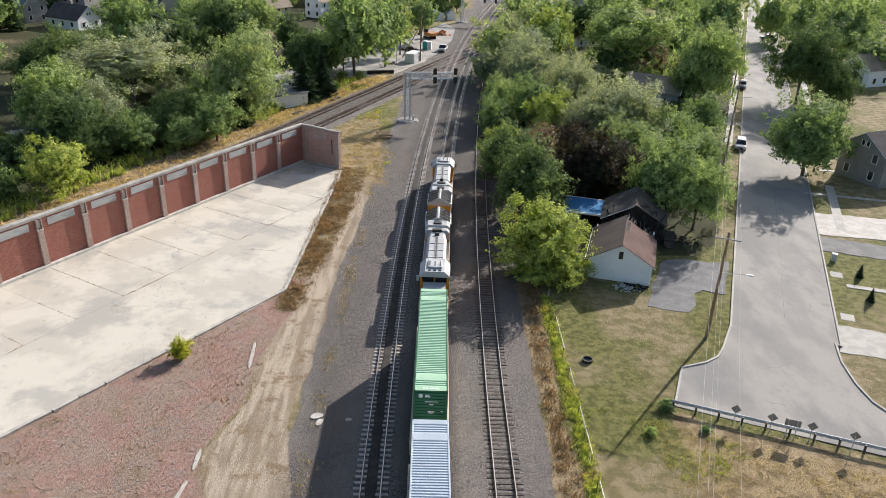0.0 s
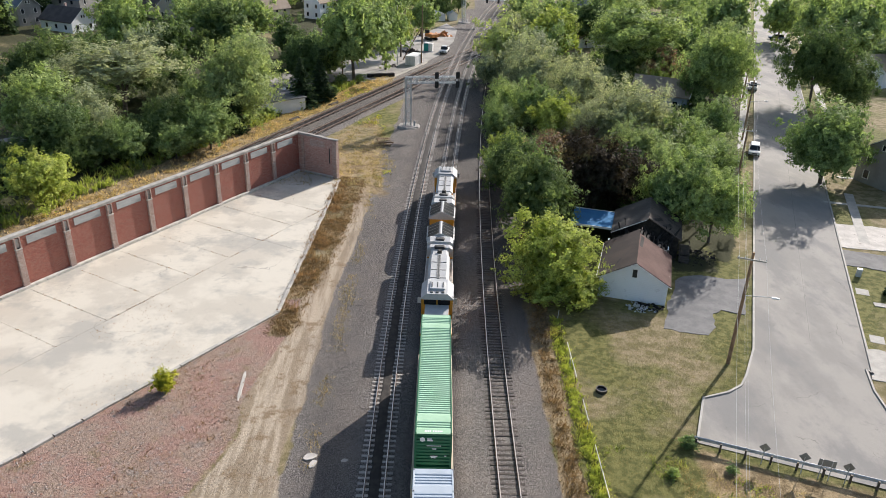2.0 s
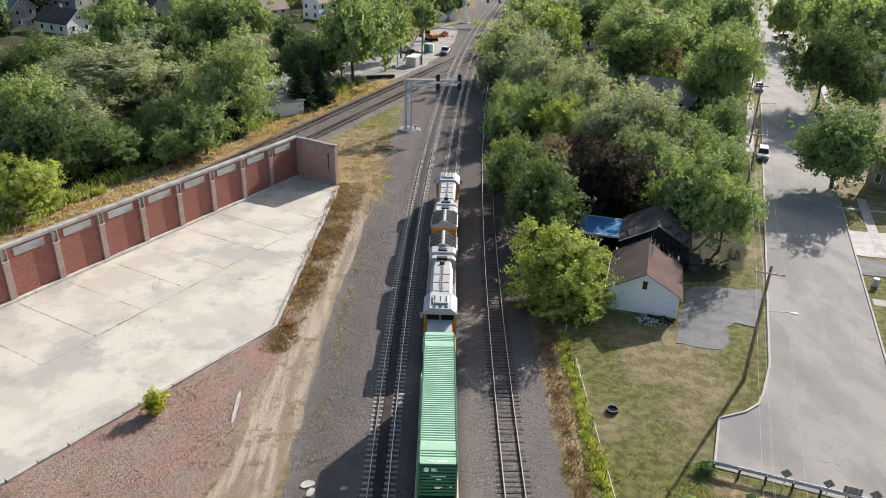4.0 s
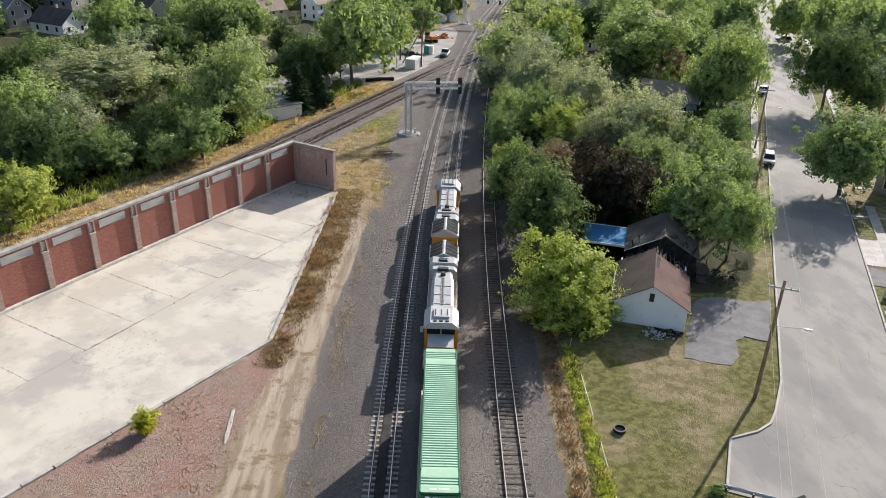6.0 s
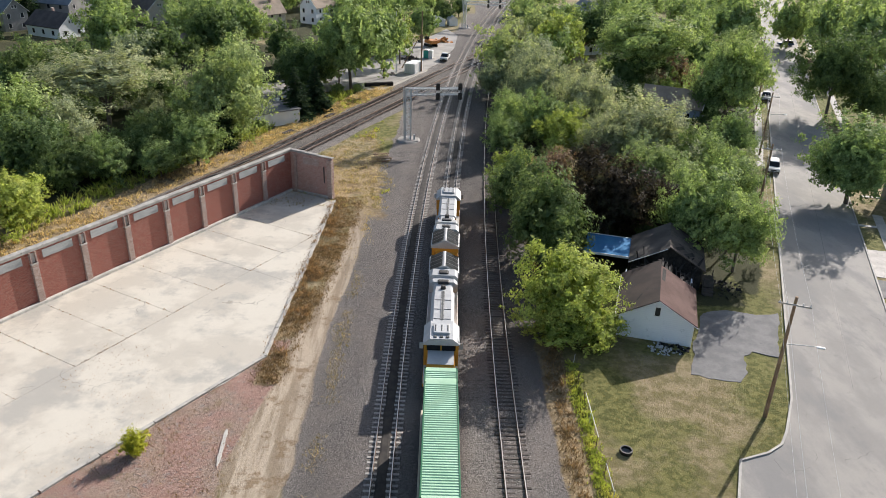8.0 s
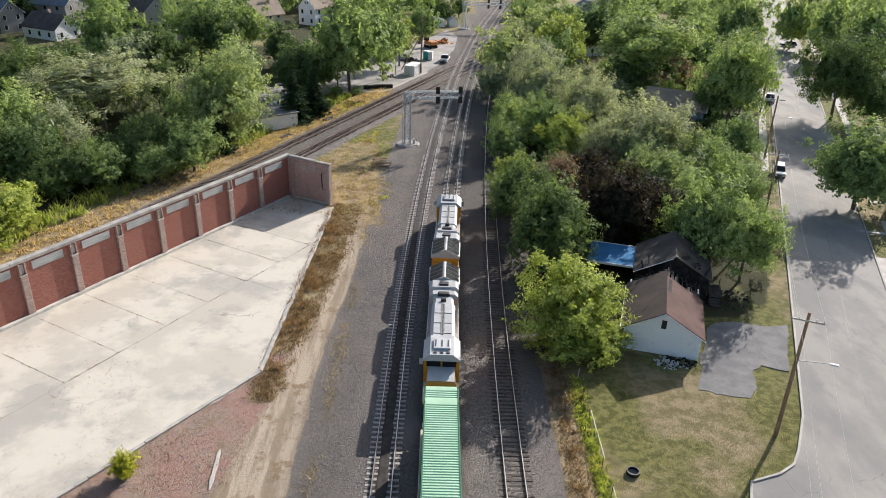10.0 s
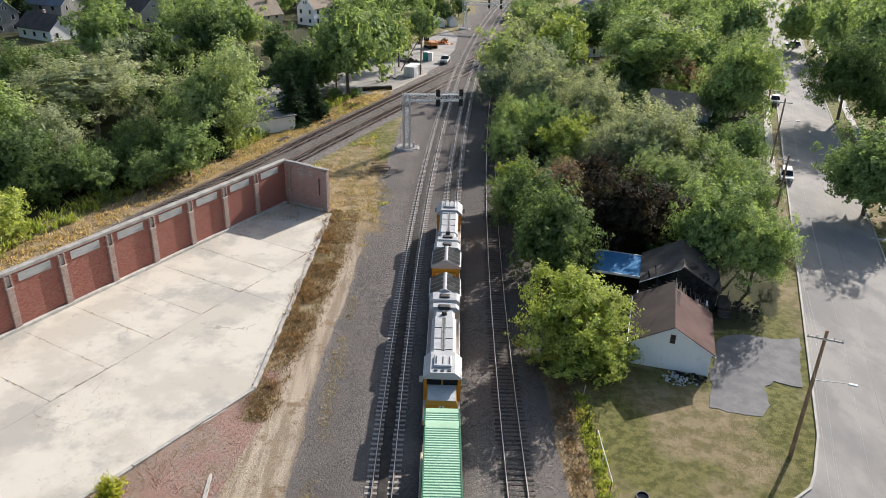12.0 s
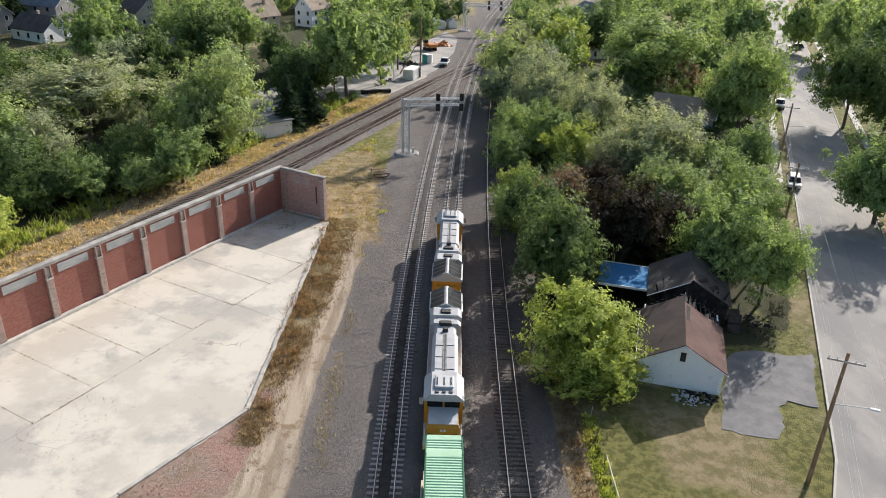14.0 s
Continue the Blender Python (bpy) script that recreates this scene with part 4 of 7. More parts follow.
        box(bm, sx * 1.63, sx * 1.95, -7.4, -7.33, 3.1, 3.75, 0.02)
        part("mirror", bm, GREY_PAINT, g)
    bm = bmesh.new()
    for xx in (-0.13, 0.13):
        tube(bm, (xx, -L + 0.72, 2.55), (xx, -L + 0.78, 2.55), 0.11, 0.11, 12)
    part("headlight", bm, mat("headlamp_glass", (0.7, 0.7, 0.65), (0.8, 0.8, 0.75), 3, 0.1, bump=0), g)
    # grey wing mark on the nose, drawn as plain strokes
    bm = bmesh.new()
    for sx in (-1, 1):
        bar(bm, (sx * 0.16, -L + 0.735, 1.95), (sx * 1.15, -L + 0.735, 2.28), 0.22, 0.02)
        bar(bm, (sx * 0.16, -L + 0.735, 1.75), (sx * 0.8, -L + 0.735, 1.92), 0.16, 0.02)
    box(bm, -0.2, 0.2, -L + 0.72, -L + 0.745, 1.7, 2.15)
    part("nose_mark", bm, GREY_GRILLE, g)
    # long hood: stretches of different width and height from the cab back
    bm = bmesh.new()
    loft(bm, roof_section(1.12, 1.55, 4.30, 0.28), (-5.0, 1.4))
    loft(bm, roof_section(0.98, 1.55, 4.22, 0.22), (1.4, 5.6))
    part("hood", bm, YELLOW, g)
    bm = bmesh.new()
    loft(bm, [(-1.13, 3.95), (1.13, 3.95), (1.13, 4.03), (0.83, 4.33), (-0.83, 4.33), (-1.13, 4.03)], (-4.84, 1.42))
    loft(bm, [(-1.0, 3.9), (1.0, 3.9), (1.0, 4.0), (0.74, 4.25), (-0.74, 4.25), (-1.0, 4.0)], (1.42, 5.6))
    part("hood_roof", bm, GREY_PAINT, g, "light grey hood roof")
    bm = bmesh.new()
    for yy in np.arange(-4.2, 1.2, 1.8):
        box(bm, -0.8, 0.8, yy, yy + 0.05, 4.33, 4.37)
    box(bm, -0.06, 0.06, -4.4, 1.2, 4.33, 4.38)
    part("roof_seam", bm, GREY_GRILLE, g)
    for y0, y1, z in ((-4.3, 1.2, 4.375), (1.5, 2.6, 4.30)):
        bm = bmesh.new()
        box(bm, -0.17, 0.17, y0, y1, z - 0.04, z)
        part("roof_walk", bm, SOOT, g, "sooty grip strip along the roof")
    bm = bmesh.new()
    tube(bm, (0, 1.9, 4.24), (0, 1.9, 4.62), 0.28, 0.22, 12)
    part("exhaust", bm, BLACK, g)
    bm = bmesh.new()
    loft(bm, roof_section(1.42, 3.2, 4.42, 0.3), (3.0, 3.75))
    loft(bm, roof_section(1.5, 2.6, 4.45, 0.3), (4.45, 5.9))
    part("blower_housing", bm, GREY_PAINT, g)
    bm = bmesh.new()
    box(bm, -0.6, 0.6, 2.75, 3.45, 4.2, 4.55, 0.12)
    part("blower_intake", bm, BLACK, g)
    bm = bmesh.new()
    box(bm, -0.5, 0.5, 4.7, 5.5, 4.40, 4.58, 0.12)
    part("dynamic_brake_vent", bm, BLACK, g)
    bm = bmesh.new()
    loft(bm, [(-1.5, 1.55), (1.5, 1.55), (1.5, 3.7), (-1.5, 3.7)], (5.9, 9.7))
    part("radiator_body", bm, YELLOW, g)
    bm = bmesh.new()
    loft(bm, [(-1.62, 3.7), (1.62, 3.7), (1.62, 3.95), (0.06, 4.72), (-0.06, 4.72), (-1.62, 3.95)], (6.05, 9.75))
    part("radiator_roof", bm, GREY_PAINT, g)
    for sx in (-1, 1):
        bm = bmesh.new()
        d = Vector((sx * 1.56, 0, -0.77)).normalized()
        up = Vector((sx * 0.77, 0, 1.56)).normalized()
        ridge = Vector((sx * 0.12, 0, 4.69))
        for k in range(4):
            y0 = 6.2 + k * 0.87
            p = [ridge + d * 0.05 + up * 0.09, ridge + d * 1.5 + up * 0.09]
            q4 = [bm.verts.new((a.x, yy, a.z)) for a, yy in ((p[0], y0), (p[1], y0), (p[1], y0 + 0.8), (p[0], y0 + 0.8))]
            f = bm.faces.new(q4)
            bmesh.ops.solidify(bm, geom=[f], thickness=0.04)
        part("radiator_grille", bm, GREY_GRILLE, g)
    bm = bmesh.new()
    box(bm, -1.1, 1.1, 9.7, 10.15, 1.55, 3.3, 0.05)
    part("rear_box", bm, YELLOW, g, "orange-yellow rear end")
    for sx in (-1, 1):
        bm = bmesh.new()
        for yy in np.arange(-4.6, 10.3, 1.85):
            bar(bm, (sx * 1.5, yy, 1.55), (sx * 1.5, yy, 2.6), 0.035, 0.035)
        bar(bm, (sx * 1.5, -4.6, 2.6), (sx * 1.5, 10.2, 2.6), 0.035, 0.035)
        bar(bm, (sx * 1.5, -4.6, 2.1), (sx * 1.5, 10.2, 2.1), 0.03, 0.03)
        part("handrail", bm, WHITE, g)
        bm = bmesh.new()
        for yy in (-L, -L + 0.9):
            bar(bm, (sx * 1.42, yy, 1.3), (sx * 1.42, yy, 2.6), 0.04, 0.04)
        bar(bm, (sx * 1.42, -L + 0.9, 2.58), (sx * 1.42, -L, 2.58), 0.04, 0.04)
        bar(bm, (sx * 1.42, -L, 2.6), (sx * 1.0, -L, 2.1), 0.04, 0.04)
        bar(bm, (sx * 1.0, -L, 2.1), (sx * 0.5, -L, 1.9), 0.04, 0.04)
        part("nose_handrail", bm, WHITE, g)
    return g


CAB_FRONT = 66.4
locomotive(CAB_FRONT + 7.95, False)
locomotive(CAB_FRONT + 7.95 + 22.25, True)


def container(y_far, z0, roof, body, label, marks=True):
    """A 53-foot container whose far end stands at y_far."""
    L, W, Hh = 16.15, 1.30, 2.90
    loc, turn = on_track(y_far - L / 2)
    g = thing("freight_container", (loc[0], loc[1], z0), turn, label, "container", "containers on the train")
    bm = bmesh.new()
    box(bm, -W + 0.04, W - 0.04, -L / 2 + 0.06, L / 2 - 0.06, 0.12, Hh - 0.07)
    for k in range(56):
        yy = -L / 2 + 0.35 + k * (L - 0.7) / 56
        for sx in (-1, 1):
            box(bm, sx * (W - 0.04) - (0.03 if sx < 0 else 0), sx * (W - 0.04) + (0.03 if sx > 0 else 0), yy, yy + 0.15, 0.2, Hh - 0.15)
    part("shell", bm, body, g)
    bm = bmesh.new()
    for sx in (-1, 1):
        box(bm, sx * W - (0.12 if sx > 0 else 0), sx * W + (0.12 if sx < 0 else 0), -L / 2, L / 2, Hh - 0.14, Hh, 0.015)
        box(bm, sx * W - (0.12 if sx > 0 else 0), sx * W + (0.12 if sx < 0 else 0), -L / 2, L / 2, 0, 0.16, 0.015)
        for yy in (-L / 2, -6.1, 6.0, L / 2 - 0.14):
            box(bm, sx * W - (0.13 if sx > 0 else 0.01), sx * W + (0.13 if sx < 0 else 0.01), yy, yy + 0.14, 0, Hh)
    part("frame", bm, body, g)
    bm = bmesh.new()
    prof = [(-L / 2 + 0.02, 0.0)]
    flat = ((-L / 2, -L / 2 + 0.55), (-6.75, -5.95), (5.75, 6.55), (L / 2 - 0.55, L / 2))
    y = -L / 2 + 0.05
    while y < L / 2 - 0.3:
        if any(a0 <= y <= b0 for a0, b0 in flat):
            prof.append((y, 0.0))
            y += 0.12
        else:
            prof += [(y, -0.012), (y + 0.05, -0.055), (y + 0.12, -0.055), (y + 0.17, -0.012)]
            y += 0.25
    prof.append((L / 2 - 0.02, 0.0))
    rows2 = [[bm.verts.new((sx * (W - 0.1), yy, Hh - 0.006 + dz)) for yy, dz in prof] for sx in (-1, 1)]
    for i in range(len(prof) - 1):
        bm.faces.new((rows2[0][i], rows2[1][i], rows2[1][i + 1], rows2[0][i + 1]))
    part("roof", bm, roof, g, "pale sun-bleached corrugated roof")
    bm = bmesh.new()
    for k in range(9):
        box(bm, -W + 0.14, W - 0.14, -L / 2 - 0.012, -L / 2 + 0.05, 0.25 + k * 0.28, 0.25 + k * 0.28 + 0.16)
    part("end_panel", bm, body, g)
    if marks:
        for k in range(11):
            if k != 4:
                bm = bmesh.new()
                box(bm, -0.62 + k * 0.115, -0.62 + k * 0.115 + 0.08, -L / 2 + 0.22, -L / 2 + 0.38, Hh - 0.006, Hh + 0.002)
                part("marking_bar", bm, WHITE, g)
        bm = bmesh.new()
        yb = -L / 2 - 0.03
        bmesh.ops.create_circle(bm, cap_ends=True, segments=6, radius=0.2, matrix=pose(-0.75, yb, 2.42, 90, 0, 0))
        bmesh.ops.solidify(bm, geom=bm.faces[:], thickness=0.015)
        part("emblem", bm, WHITE, g, "white six-sided emblem")
        for k, (x0, x1, zz) in enumerate(((-0.42, -0.1, 2.44), (-0.42, -0.02, 2.30), (-0.45, 0.55, 1.86), (-0.08, 0.22, 1.58), (-0.2, 0.32, 0.92), (-0.12, 0.2, 0.80), (0.8, 0.95, 0.95))):
            bm = bmesh.new()
            box(bm, x0, x1, yb - 0.01, yb + 0.01, zz, zz + (0.09 if k != 2 else 0.05))
            part("lettering_bar", bm, WHITE, g)
    bm = bmesh.new()
    for sx in (-1, 1):
        for xx in (0.3, 0.75):
            tube(bm, (sx * xx, L / 2 + 0.03, 0.15), (sx * xx, L / 2 + 0.03, Hh - 0.15), 0.025, 0.025, 6)
    part("lock_rod", bm, GALV, g)
    return g


def well_car(y_far):
    L = 20.4
    loc, turn = on_track(y_far - L / 2)
    g = thing("well_car", loc, turn, "cream double-stack well car", "railway wagon", "well cars of the train")
    bm = bmesh.new()
    for sx in (-1, 1):
        box(bm, sx * 1.45 - 0.09, sx * 1.45 + 0.09, -L / 2 + 1.6, L / 2 - 1.6, 0.35, 1.6, 0.03)
    box(bm, -1.4, 1.4, -L / 2 + 2.0, L / 2 - 2.0, 0.3, 0.42)
    part("well", bm, CREAM, g)
    for s in (-1, 1):
        bm = bmesh.new()
        box(bm, -1.4, 1.4, s * (L / 2 - 1.2) - 0.9, s * (L / 2 - 1.2) + 0.9, 0.95, 1.25, 0.03)
        for xx in (-1.3, 1.3):
            bar(bm, (xx, s * (L / 2 - 0.5), 1.2), (xx, s * (L / 2 - 0.5), 2.2), 0.05, 0.05)
        part("platform", bm, CREAM, g)
        bogie(g, s * (L / 2 - 1.2), 2, 1.75)
    return g


TOP_FAR = CAB_FRONT - 6.75
for k in range(3):
    y = TOP_FAR - k * 19.55
    well_car(y + 2.1)
    roof, body, lab = ((GREEN_PALE, GREEN_DEEP, "green 53-foot freight container with pale corrugated roof"), (BLUE_GREY, BLUE_GREY, "grey-blue freight container with corrugated roof"), (GREEN_PALE, GREEN_DEEP, "green 53-foot freight container with pale corrugated roof"))[k]
    container(y, 3.42, roof, body, lab)
    container(y, 0.5, body, body, "lower freight container standing in the well car", False)


# ---- trees ----
def leaf_cloud(seed, kind, n_bough, per, leaf, flat=0.95, loose=0.25, boughs=(0.22, 0.40)):
    """Leaves of a crown of radius 1 and half height flat, on rounded boughs with deep gaps between them."""
    rng = np.random.default_rng(seed)
    lobe = rng.uniform(0, 6.28, 2)
    out = []
    for k in range(n_bough):
        u = (k + 0.5) / n_bough
        cz = 1.0 - 1.72 * u
        az = k * 2.39996 + rng.normal(0, 0.35)
        sz = math.sqrt(max(0.0, 1 - cz * cz))
        d = np.array((math.cos(az) * sz, math.sin(az) * sz, cz)) + rng.normal(0, 0.12, 3)
        d /= np.linalg.norm(d)
        swell = 1.0 + 0.13 * math.sin(3 * az + lobe[0]) + 0.10 * math.sin(2 * az + 2.5 * cz + lobe[1])
        rad = rng.uniform(*boughs)
        c = d * (rng.uniform(0.50, 1.12) * swell - rad * 0.6) * np.array((1, 1, flat))
        m = int(per * (rad / 0.3) ** 2 * rng.uniform(0.8, 1.2))
        spray = max(4, m // 18)
        q = rng.normal(size=(spray, 3)) + d * 0.5 + np.array((0, 0, 0.2))
        q /= np.linalg.norm(q, axis=1)[:, None]
        reach = np.clip(1.0 + loose * rng.normal(size=(spray, 1)), 0.4, 1.6)
        tip = c + q * rad * reach * np.array((1, 1, 0.85))
        pick = rng.integers(0, spray, m)
        q = q[pick]
        out_way = q * 0.8 + d * 0.3 + np.array((0, 0, 0.35))
        along = rng.uniform(-1.0, 0.8, (m, 1))
        wide = rad * 0.16 * (1.1 - 0.6 * np.maximum(along, 0))
        p = tip[pick] + out_way * along * rad * 0.32 + rng.normal(size=(m, 3)) * wide
        nrm = q * 0.9 + d * 0.35 + rng.normal(size=(m, 3)) * 0.36 + np.array((0, 0, 0.15))
        nrm /= np.linalg.norm(nrm, axis=1)[:, None]
        t = np.cross(nrm, rng.normal(size=(m, 3)))
        t /= np.linalg.norm(t, axis=1)[:, None] + 1e-9
        b = np.cross(nrm, t)
        s = leaf * rng.uniform(0.6, 1.4, (m, 1))
        out.append(np.stack([p - t * s * 1.15, p + t * s * 0.6 - b * s * 0.7, p + t * s * 0.75 + b * s * 0.7], 1))
    m = int(sum(len(o) for o in out) * 0.10) + 60
    p = rng.normal(size=(m, 3))
    p *= (rng.random((m, 1)) ** 0.4 * 0.66) / np.linalg.norm(p, axis=1)[:, None] * np.array((1, 1, flat))
    t, b = rng.normal(size=(m, 3)), rng.normal(size=(m, 3))
    s = leaf * 2.4
    out.append(np.stack([p - t * s, p + t * s * 0.5 - b * s * 0.6, p + t * s * 0.5 + b * s * 0.6], 1))
    return tris_mesh("crown", np.concatenate(out), LEAF[kind])


def needle_cone(seed):
    """Boughs of a spruce of height 1 and base radius 1, in drooping whorls."""
    rng = np.random.default_rng(seed)
    out = []
    for k in range(26):
        z = 0.06 + 0.92 * k / 26
        rr = (1 - z) ** 0.9 * 1.0
        for j in range(int(7 + 9 * (1 - z))):
            a = rng.uniform(0, 6.283)
            R = rr * rng.uniform(0.75, 1.12)
            m = 16
            f = rng.uniform(0.2, 1.0, m)
            p = np.stack([np.cos(a) * R * f, np.sin(a) * R * f, z - 0.06 * f * (1 - z) + rng.normal(0, 0.006, m)], 1)
            p[:, :2] += rng.normal(0, 0.06, (m, 2)) * (0.4 + rr)
            t = np.stack([np.cos(a) + rng.normal(0, 0.5, m), np.sin(a) + rng.normal(0, 0.5, m), rng.normal(-0.25, 0.2, m)], 1)
            t /= np.linalg.norm(t, axis=1)[:, None]
            b = np.cross(t, rng.normal(size=(m, 3)) + np.array((0, 0, 1.5)))
            b /= np.linalg.norm(b, axis=1)[:, None]
            s = 0.10 * (0.5 + rr)
            tz, bz = t * s, b * s * 0.35
            tz[:, 2] *= 0.28
            bz[:, 2] *= 0.28
            out.append(np.stack([p - tz, p - bz, p + tz, p + bz], 1))
    return quads_mesh("crown", np.concatenate(out), LEAF["s"])


def trunk_mesh(seed, lean=0.0):
    """Trunk and limbs of a tree whose crown is centred at height 1 with radius about 0.6."""
    rng = random.Random(seed)
    bm = bmesh.new()
    tube(bm, (0, 0, -0.05), (lean * 0.4, 0, 0.45), 0.055, 0.042, 8)
    top = Vector((lean * 0.4, 0, 0.43))
    for k in range(6):
        a = k * 1.05 + rng.uniform(-0.3, 0.3)
        mid = top + Vector((math.cos(a) * 0.16, math.sin(a) * 0.16, rng.uniform(0.2, 0.34)))
        end = mid + Vector((math.cos(a + 0.3) * 0.2, math.sin(a + 0.3) * 0.2, rng.uniform(0.15, 0.35)))
        tube(bm, top, mid, 0.028, 0.02, 6)
        tube(bm, mid, end, 0.02, 0.006, 5)
        for s in (-0.5, 0.5):
            tube(bm, mid, mid + Vector((math.cos(a + s) * 0.22, math.sin(a + s) * 0.22, 0.16)), 0.012, 0.004, 4)
    return mesh_of("trunk", bm, BARK)


CROWNS, CROWNS_MID = {}, {}
for kind, n_c, per, leaf, loose, size in (
    ("g", 64, 330, 0.033, 0.30, (0.15, 0.33)),
    ("y", 66, 330, 0.032, 0.26, (0.15, 0.30)),
    ("o", 74, 330, 0.026, 0.42, (0.15, 0.30)),
    ("d", 62, 330, 0.033, 0.28, (0.15, 0.33)),
    ("e", 74, 330, 0.029, 0.38, (0.14, 0.30)),
    ("b", 60, 260, 0.032, 0.42, (0.15, 0.30)),
    ("k", 60, 260, 0.032, 0.45, (0.16, 0.32)),
):
    CROWNS[kind] = [leaf_cloud(11 * i + ord(kind), kind, n_c, per, leaf, 0.95, loose, size) for i in range(3)]
    CROWNS_MID[kind] = [leaf_cloud(13 * i + ord(kind) + 5, kind, n_c - 8, per * 0.42, leaf * 1.5, 0.95, loose, size) for i in range(3)]
CROWNS_FAR = {k: [leaf_cloud(7 * i + ord(k) + 3, k, 30, 75, 0.060) for i in range(2)] for k in "gyode"}
SHRUBS = {k: [leaf_cloud(5 * i + ord(k) + 9, k, 22, 85, 0.062) for i in range(2)] for k in "gyod"}
CROWNS["v"] = [leaf_cloud(77, "v", 40, 110, 0.05, 0.95, 0.4)]
SPRUCES = [needle_cone(s) for s in (3, 4)]
TRUNKS = [trunk_mesh(s, l) for s, l in ((1, 0.0), (2, 0.1), (3, -0.08))]
TREE_LABEL = {
    "g": "leafy green broadleaf tree with full uneven crown",
    "y": "yellow-green maple tree with dense bright crown",
    "o": "olive grey-green tree with feathery crown",
    "d": "dark green broadleaf tree with dense crown",
    "b": "browning tree with reddish dying leaves",
    "e": "light green tree with fine feathery crown",
    "k": "scorched tree with dark brown withered leaves",
}


def tree(x, y, r, h, kind, group, detail="near", half=None):
    rng = random.Random(int(x * 31 + y * 17))
    g = thing("tree", (x, y, -0.2), rng.uniform(0, 360), TREE_LABEL[kind], "tree", group)
    half = half or min(h * 0.49, r * 1.12)
    pick = {"near": CROWNS, "mid": CROWNS_MID, "far": CROWNS_FAR}[detail][kind]
    cr = new("crown", pick[rng.randrange(len(pick))])
    cr.parent = g
    cr.location = (0, 0, h - half)
    cr.scale = (r * 1.03, r * 1.03, half * 1.03)
    tk = new("trunk", TRUNKS[rng.randrange(3)])
    tk.parent = g
    s = h - half
    tk.scale = (max(r * 0.9, s * 0.6), max(r * 0.9, s * 0.6), s)
    return g


def spruce(x, y, r, h, k=0):
    g = thing("spruce_tree", (x, y, -0.2), 40.0 * k, "dark conical spruce with drooping boughs", "conifer tree", "spruces")
    cr = new("crown", SPRUCES[k % 2])
    cr.parent = g
    cr.scale = (r, r, h)
    bm = bmesh.new()
    tube(bm, (0, 0, -0.2), (0, 0, h * 0.9), 0.22, 0.04, 8)
    part("trunk", bm, BARK, g)


TREES_WOOD = [
    (14.8, 92.5, 5.3, 11.2, "d"), (13.6, 114.2, 3.9, 7.7, "y"), (18.6, 112.3, 4.1, 8.3, "b"), (24.4, 100.4, 5.3, 11.2, "k"), (24.8, 117.6, 3.6, 8.0, "k"), (32.7, 112.1, 4.8, 10.0, "e"), (28.6, 127.0, 4.3, 9.0, "o"), (34.1, 95.4, 5.1, 11.2, "g"),
    (43.3, 110.1, 4.2, 9.3, "g"), (51.9, 131.6, 4.2, 9.3, "g"), (36.5, 111.6, 3.7, 8.2, "e"), (43.0, 123.0, 4.1, 8.9, "g"), (34.9, 125.9, 7.5, 13.5, "o"), (30.7, 148.5, 6.2, 12.4, "o"),
    (21.3, 139.4, 4.7, 9.8, "g"), (15.8, 144.9, 4.4, 8.8, "g"), (23.7, 132.6, 4.6, 9.3, "y"), (22.6, 158.5, 6.4, 13.4, "o"), (14.5, 173.9, 4.5, 9.0, "o"), (20.0, 163.6, 4.5, 9.0, "o"), (23.4, 174.1, 7.0, 14.6, "o"), (24.0, 223.6, 5.4, 11.4, "o"),
    (33.6, 203.5, 7.2, 15.9, "y"), (31.5, 258.2, 5.5, 12.1, "g"), (48.1, 231.6, 6.6, 14.5, "d"), (70.4, 208.8, 5.1, 12.2, "d"), (61.2, 159.2, 7.3, 18.2, "g"), (56.9, 174.3, 4.8, 10.5, "b"), (90.3, 232.7, 8.3, 19.0, "g"), (13.6, 133.5, 3.6, 7.4, "g"),
    (11.9, 111.3, 2.8, 5.3, "g"), (29.1, 164.2, 4.0, 8.1, "o"), (52.2, 169.5, 3.4, 7.6, "y"), (57.4, 159.5, 3.9, 8.7, "d"), (45.9, 180.1, 5.2, 10.4, "d"), (55.0, 189.3, 5.2, 10.4, "d"), (26.6, 102.1, 3.4, 6.2, "k"), (23.5, 105.8, 3.2, 5.7, "k"),
    (31.5, 103.4, 3.7, 6.7, "k"),
]
TREES_STREET = [
    (64.0, 114.4, 6.6, 13.1, "g"), (86.0, 165.5, 7.1, 18.5, "d"), (92.6, 162.4, 5.4, 12.0, "d"), (119.8, 235.9, 7.7, 17.8, "g"), (120.9, 215.6, 8.9, 20.5, "g"), (116.1, 253.1, 7.2, 16.6, "g"),
]
